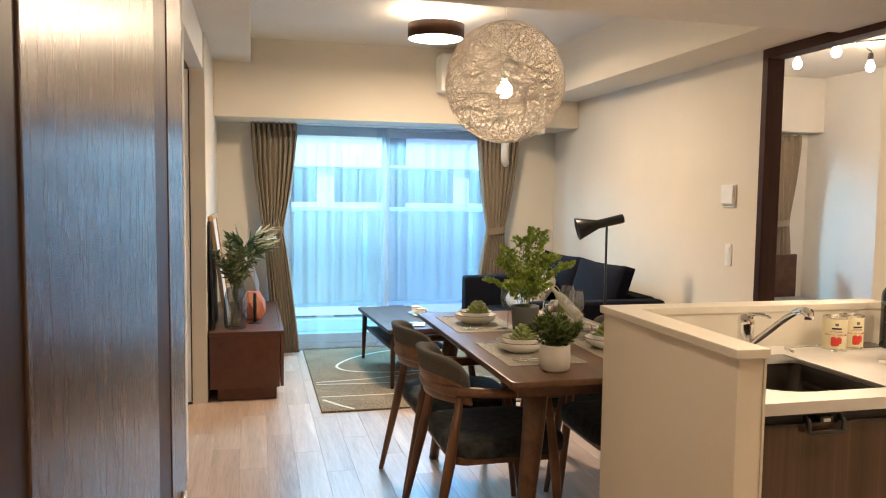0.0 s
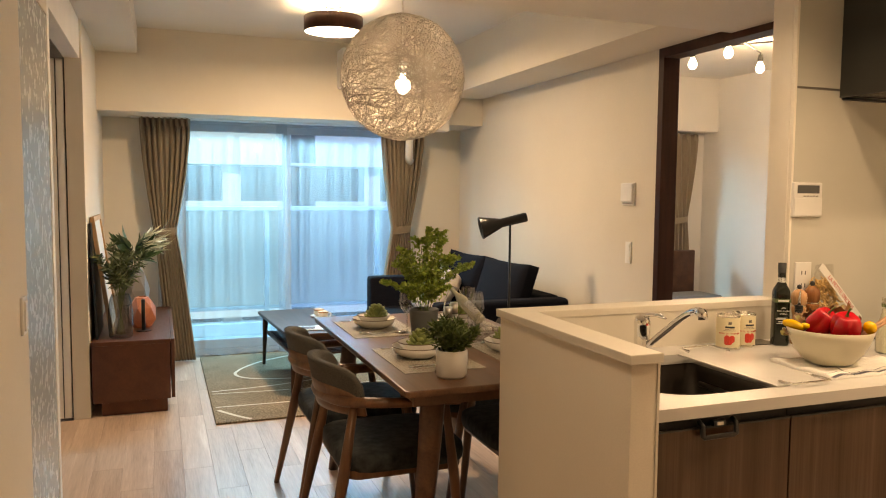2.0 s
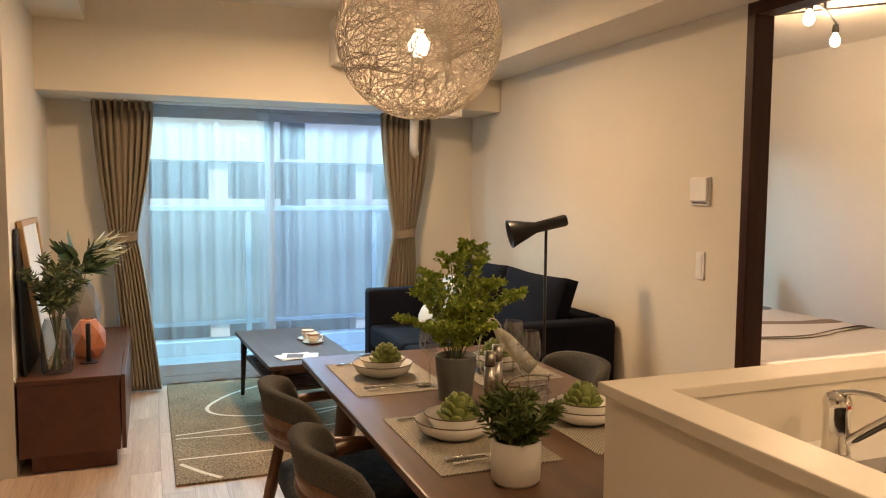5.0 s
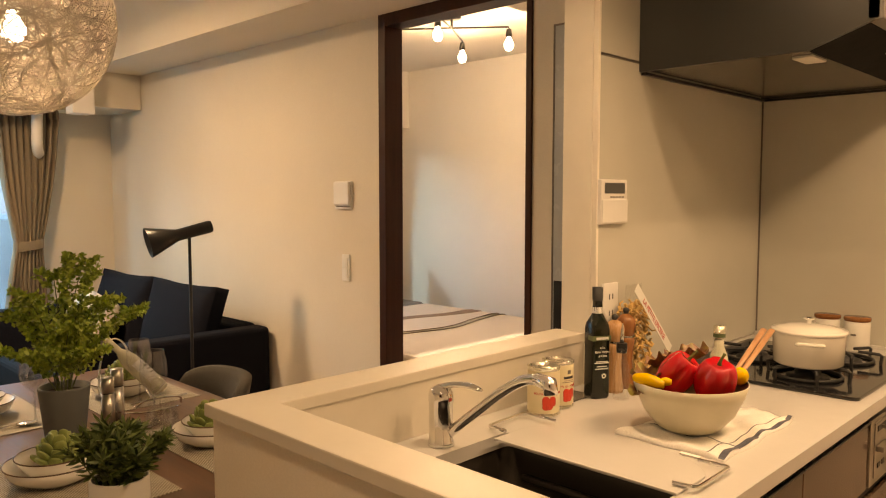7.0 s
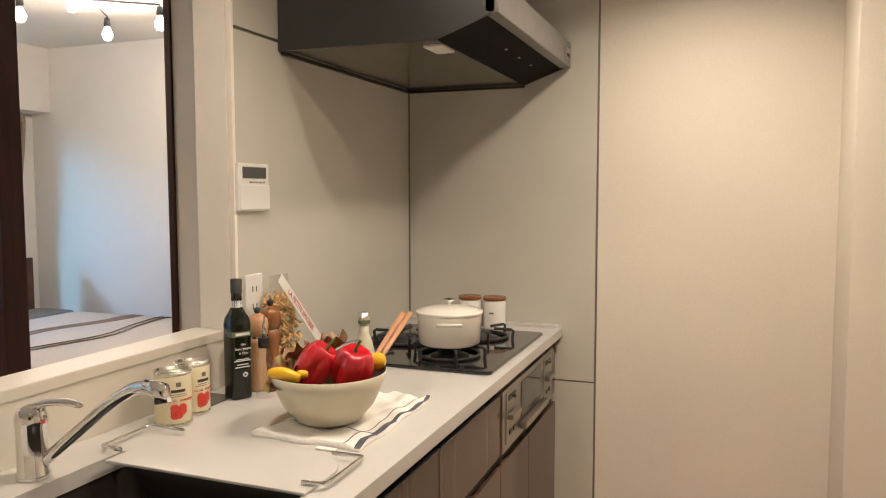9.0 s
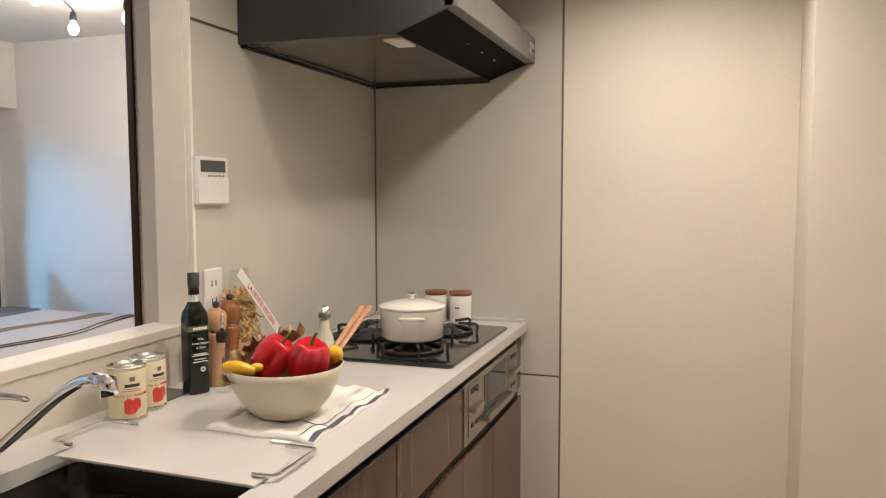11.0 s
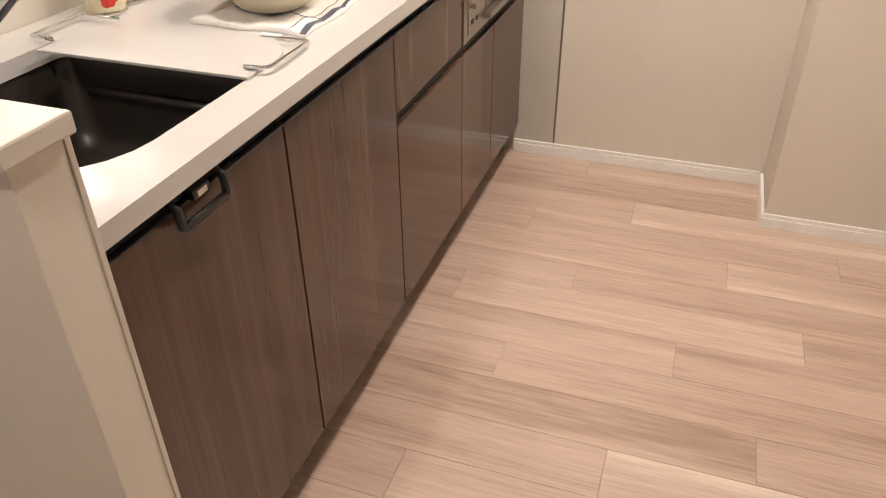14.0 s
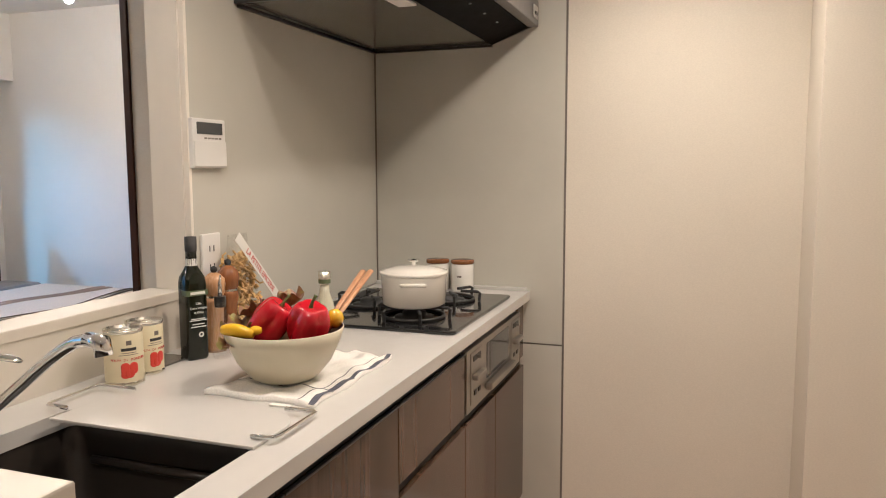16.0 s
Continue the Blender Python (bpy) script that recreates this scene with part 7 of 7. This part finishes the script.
def wine_holder():
    t = thing("wine_bottle", "pale wrapped wine bottle leaning in a wire holder", "bottle", (1.655, 3.635, TZ + 0.052))
    b = part("bottle", lathe([(0, 0), (0.022, 0), (0.025, 0.006), (0.025, 0.13), (0.019, 0.155), (0.010, 0.175), (0.0095, 0.215), (0.011, 0.216), (0.011, 0.228), (0, 0.228)], 32), DRESSING, t, "", True)
    m = Matrix.Translation((0.06, -0.10, 0.0)) @ Vector((-0.36, 0.62, 0.55)).to_track_quat("Z", "Y").to_matrix().to_4x4()
    b.matrix_basis = m
    part("label", lathe_arc(0.0255, 0.07, 0.075, 20, 200, 18), LABELWHITE, t, "white paper label").matrix_basis = m
    for i in range(3):
        part("print_bar", lathe_arc(0.0258, 0.055 + 0.014 * i, 0.005, 70, 150, 10), JOINT, t).matrix_basis = m
    h = thing("wire_holder", "chrome wire bottle holder on the table", "bottle holder", (1.655, 3.635, TZ))
    part("wire", tube(smooth_path([(0.10, -0.13, 0.004), (0.0, -0.13, 0.004), (-0.06, -0.05, 0.004), (-0.06, 0.05, 0.06), (-0.02, 0.09, 0.17), (0.03, 0.09, 0.17), (0.06, 0.05, 0.06), (0.06, -0.05, 0.004)], 6), 0.003, 8), CHROME, h, "", True)
    part("wire_cradle", tube(smooth_path([(0.0, -0.06, 0.004), (0.02, -0.10, 0.03), (0.09, -0.14, 0.035), (0.12, -0.10, 0.004)], 6), 0.003, 8), CHROME, h, "", True)


wine_holder()

# ---- floor planks ----
def planks():
    wide, long = 0.1372, 0.91
    rnd = random.Random(17)
    meshes = {}

    def plank(x0, x1, y0, y1):
        key = (round(x1 - x0, 3), round(y1 - y0, 3))
        if key not in meshes:
            w, l = x1 - x0, y1 - y0
            g, c = 0.0003, 0.0008
            me = bpy.data.meshes.new("plank")
            v = [(g, g, -0.010), (w - g, g, -0.010), (w - g, l - g, -0.010), (g, l - g, -0.010), (g, g, -c), (w - g, g, -c), (w - g, l - g, -c), (g, l - g, -c), (g + c, g + c, 0), (w - g - c, g + c, 0), (w - g - c, l - g - c, 0), (g + c, l - g - c, 0)]
            f = [(8, 9, 10, 11)]
            for i in range(4):
                j = (i + 1) % 4
                f += [(i, j, 4 + j, 4 + i), (4 + i, 4 + j, 8 + j, 8 + i)]
            me.from_pydata(v, [], f)
            me.materials.append(PLANK)
            meshes[key] = me
        ob = new("plank", meshes[key])
        ob.location = (x0, y0, 0)
        ob.parent = FLOOR

    k0 = math.floor((-0.14 - 2.402) / wide)
    for k in range(k0, 9):
        x0, x1 = 2.402 + k * wide, 2.402 + (k + 1) * wide
        start = 1.708 - 0.1135 * ((k + 1) // 3) - (0.0, 0.413, 0.718)[(k + 1) % 3] - long * 7
        y = start
        far = 6.87 if x0 < 2.95 else 2.5
        while y < far:
            a, b = max(y, -1.9), min(y + long, far)
            if b - a > 0.02 and x0 < 3.5:
                plank(x0, min(x1, 3.5), a, b)
            y += long


planks()


def bedroom_floor():
    bm = box(3.02, 5.64, 2.77, 6.86, -0.0115, 0.0)
    struct(part("floor_bedroom", bm, PLANK), "pale oak floor of the bedroom", "floor")
    struct(part("floor_side_room", box(-1.5, -0.21, -1.9, 5.42, -0.0115, 0.0), PLANK), "pale oak floor of the side room", "floor")


bedroom_floor()
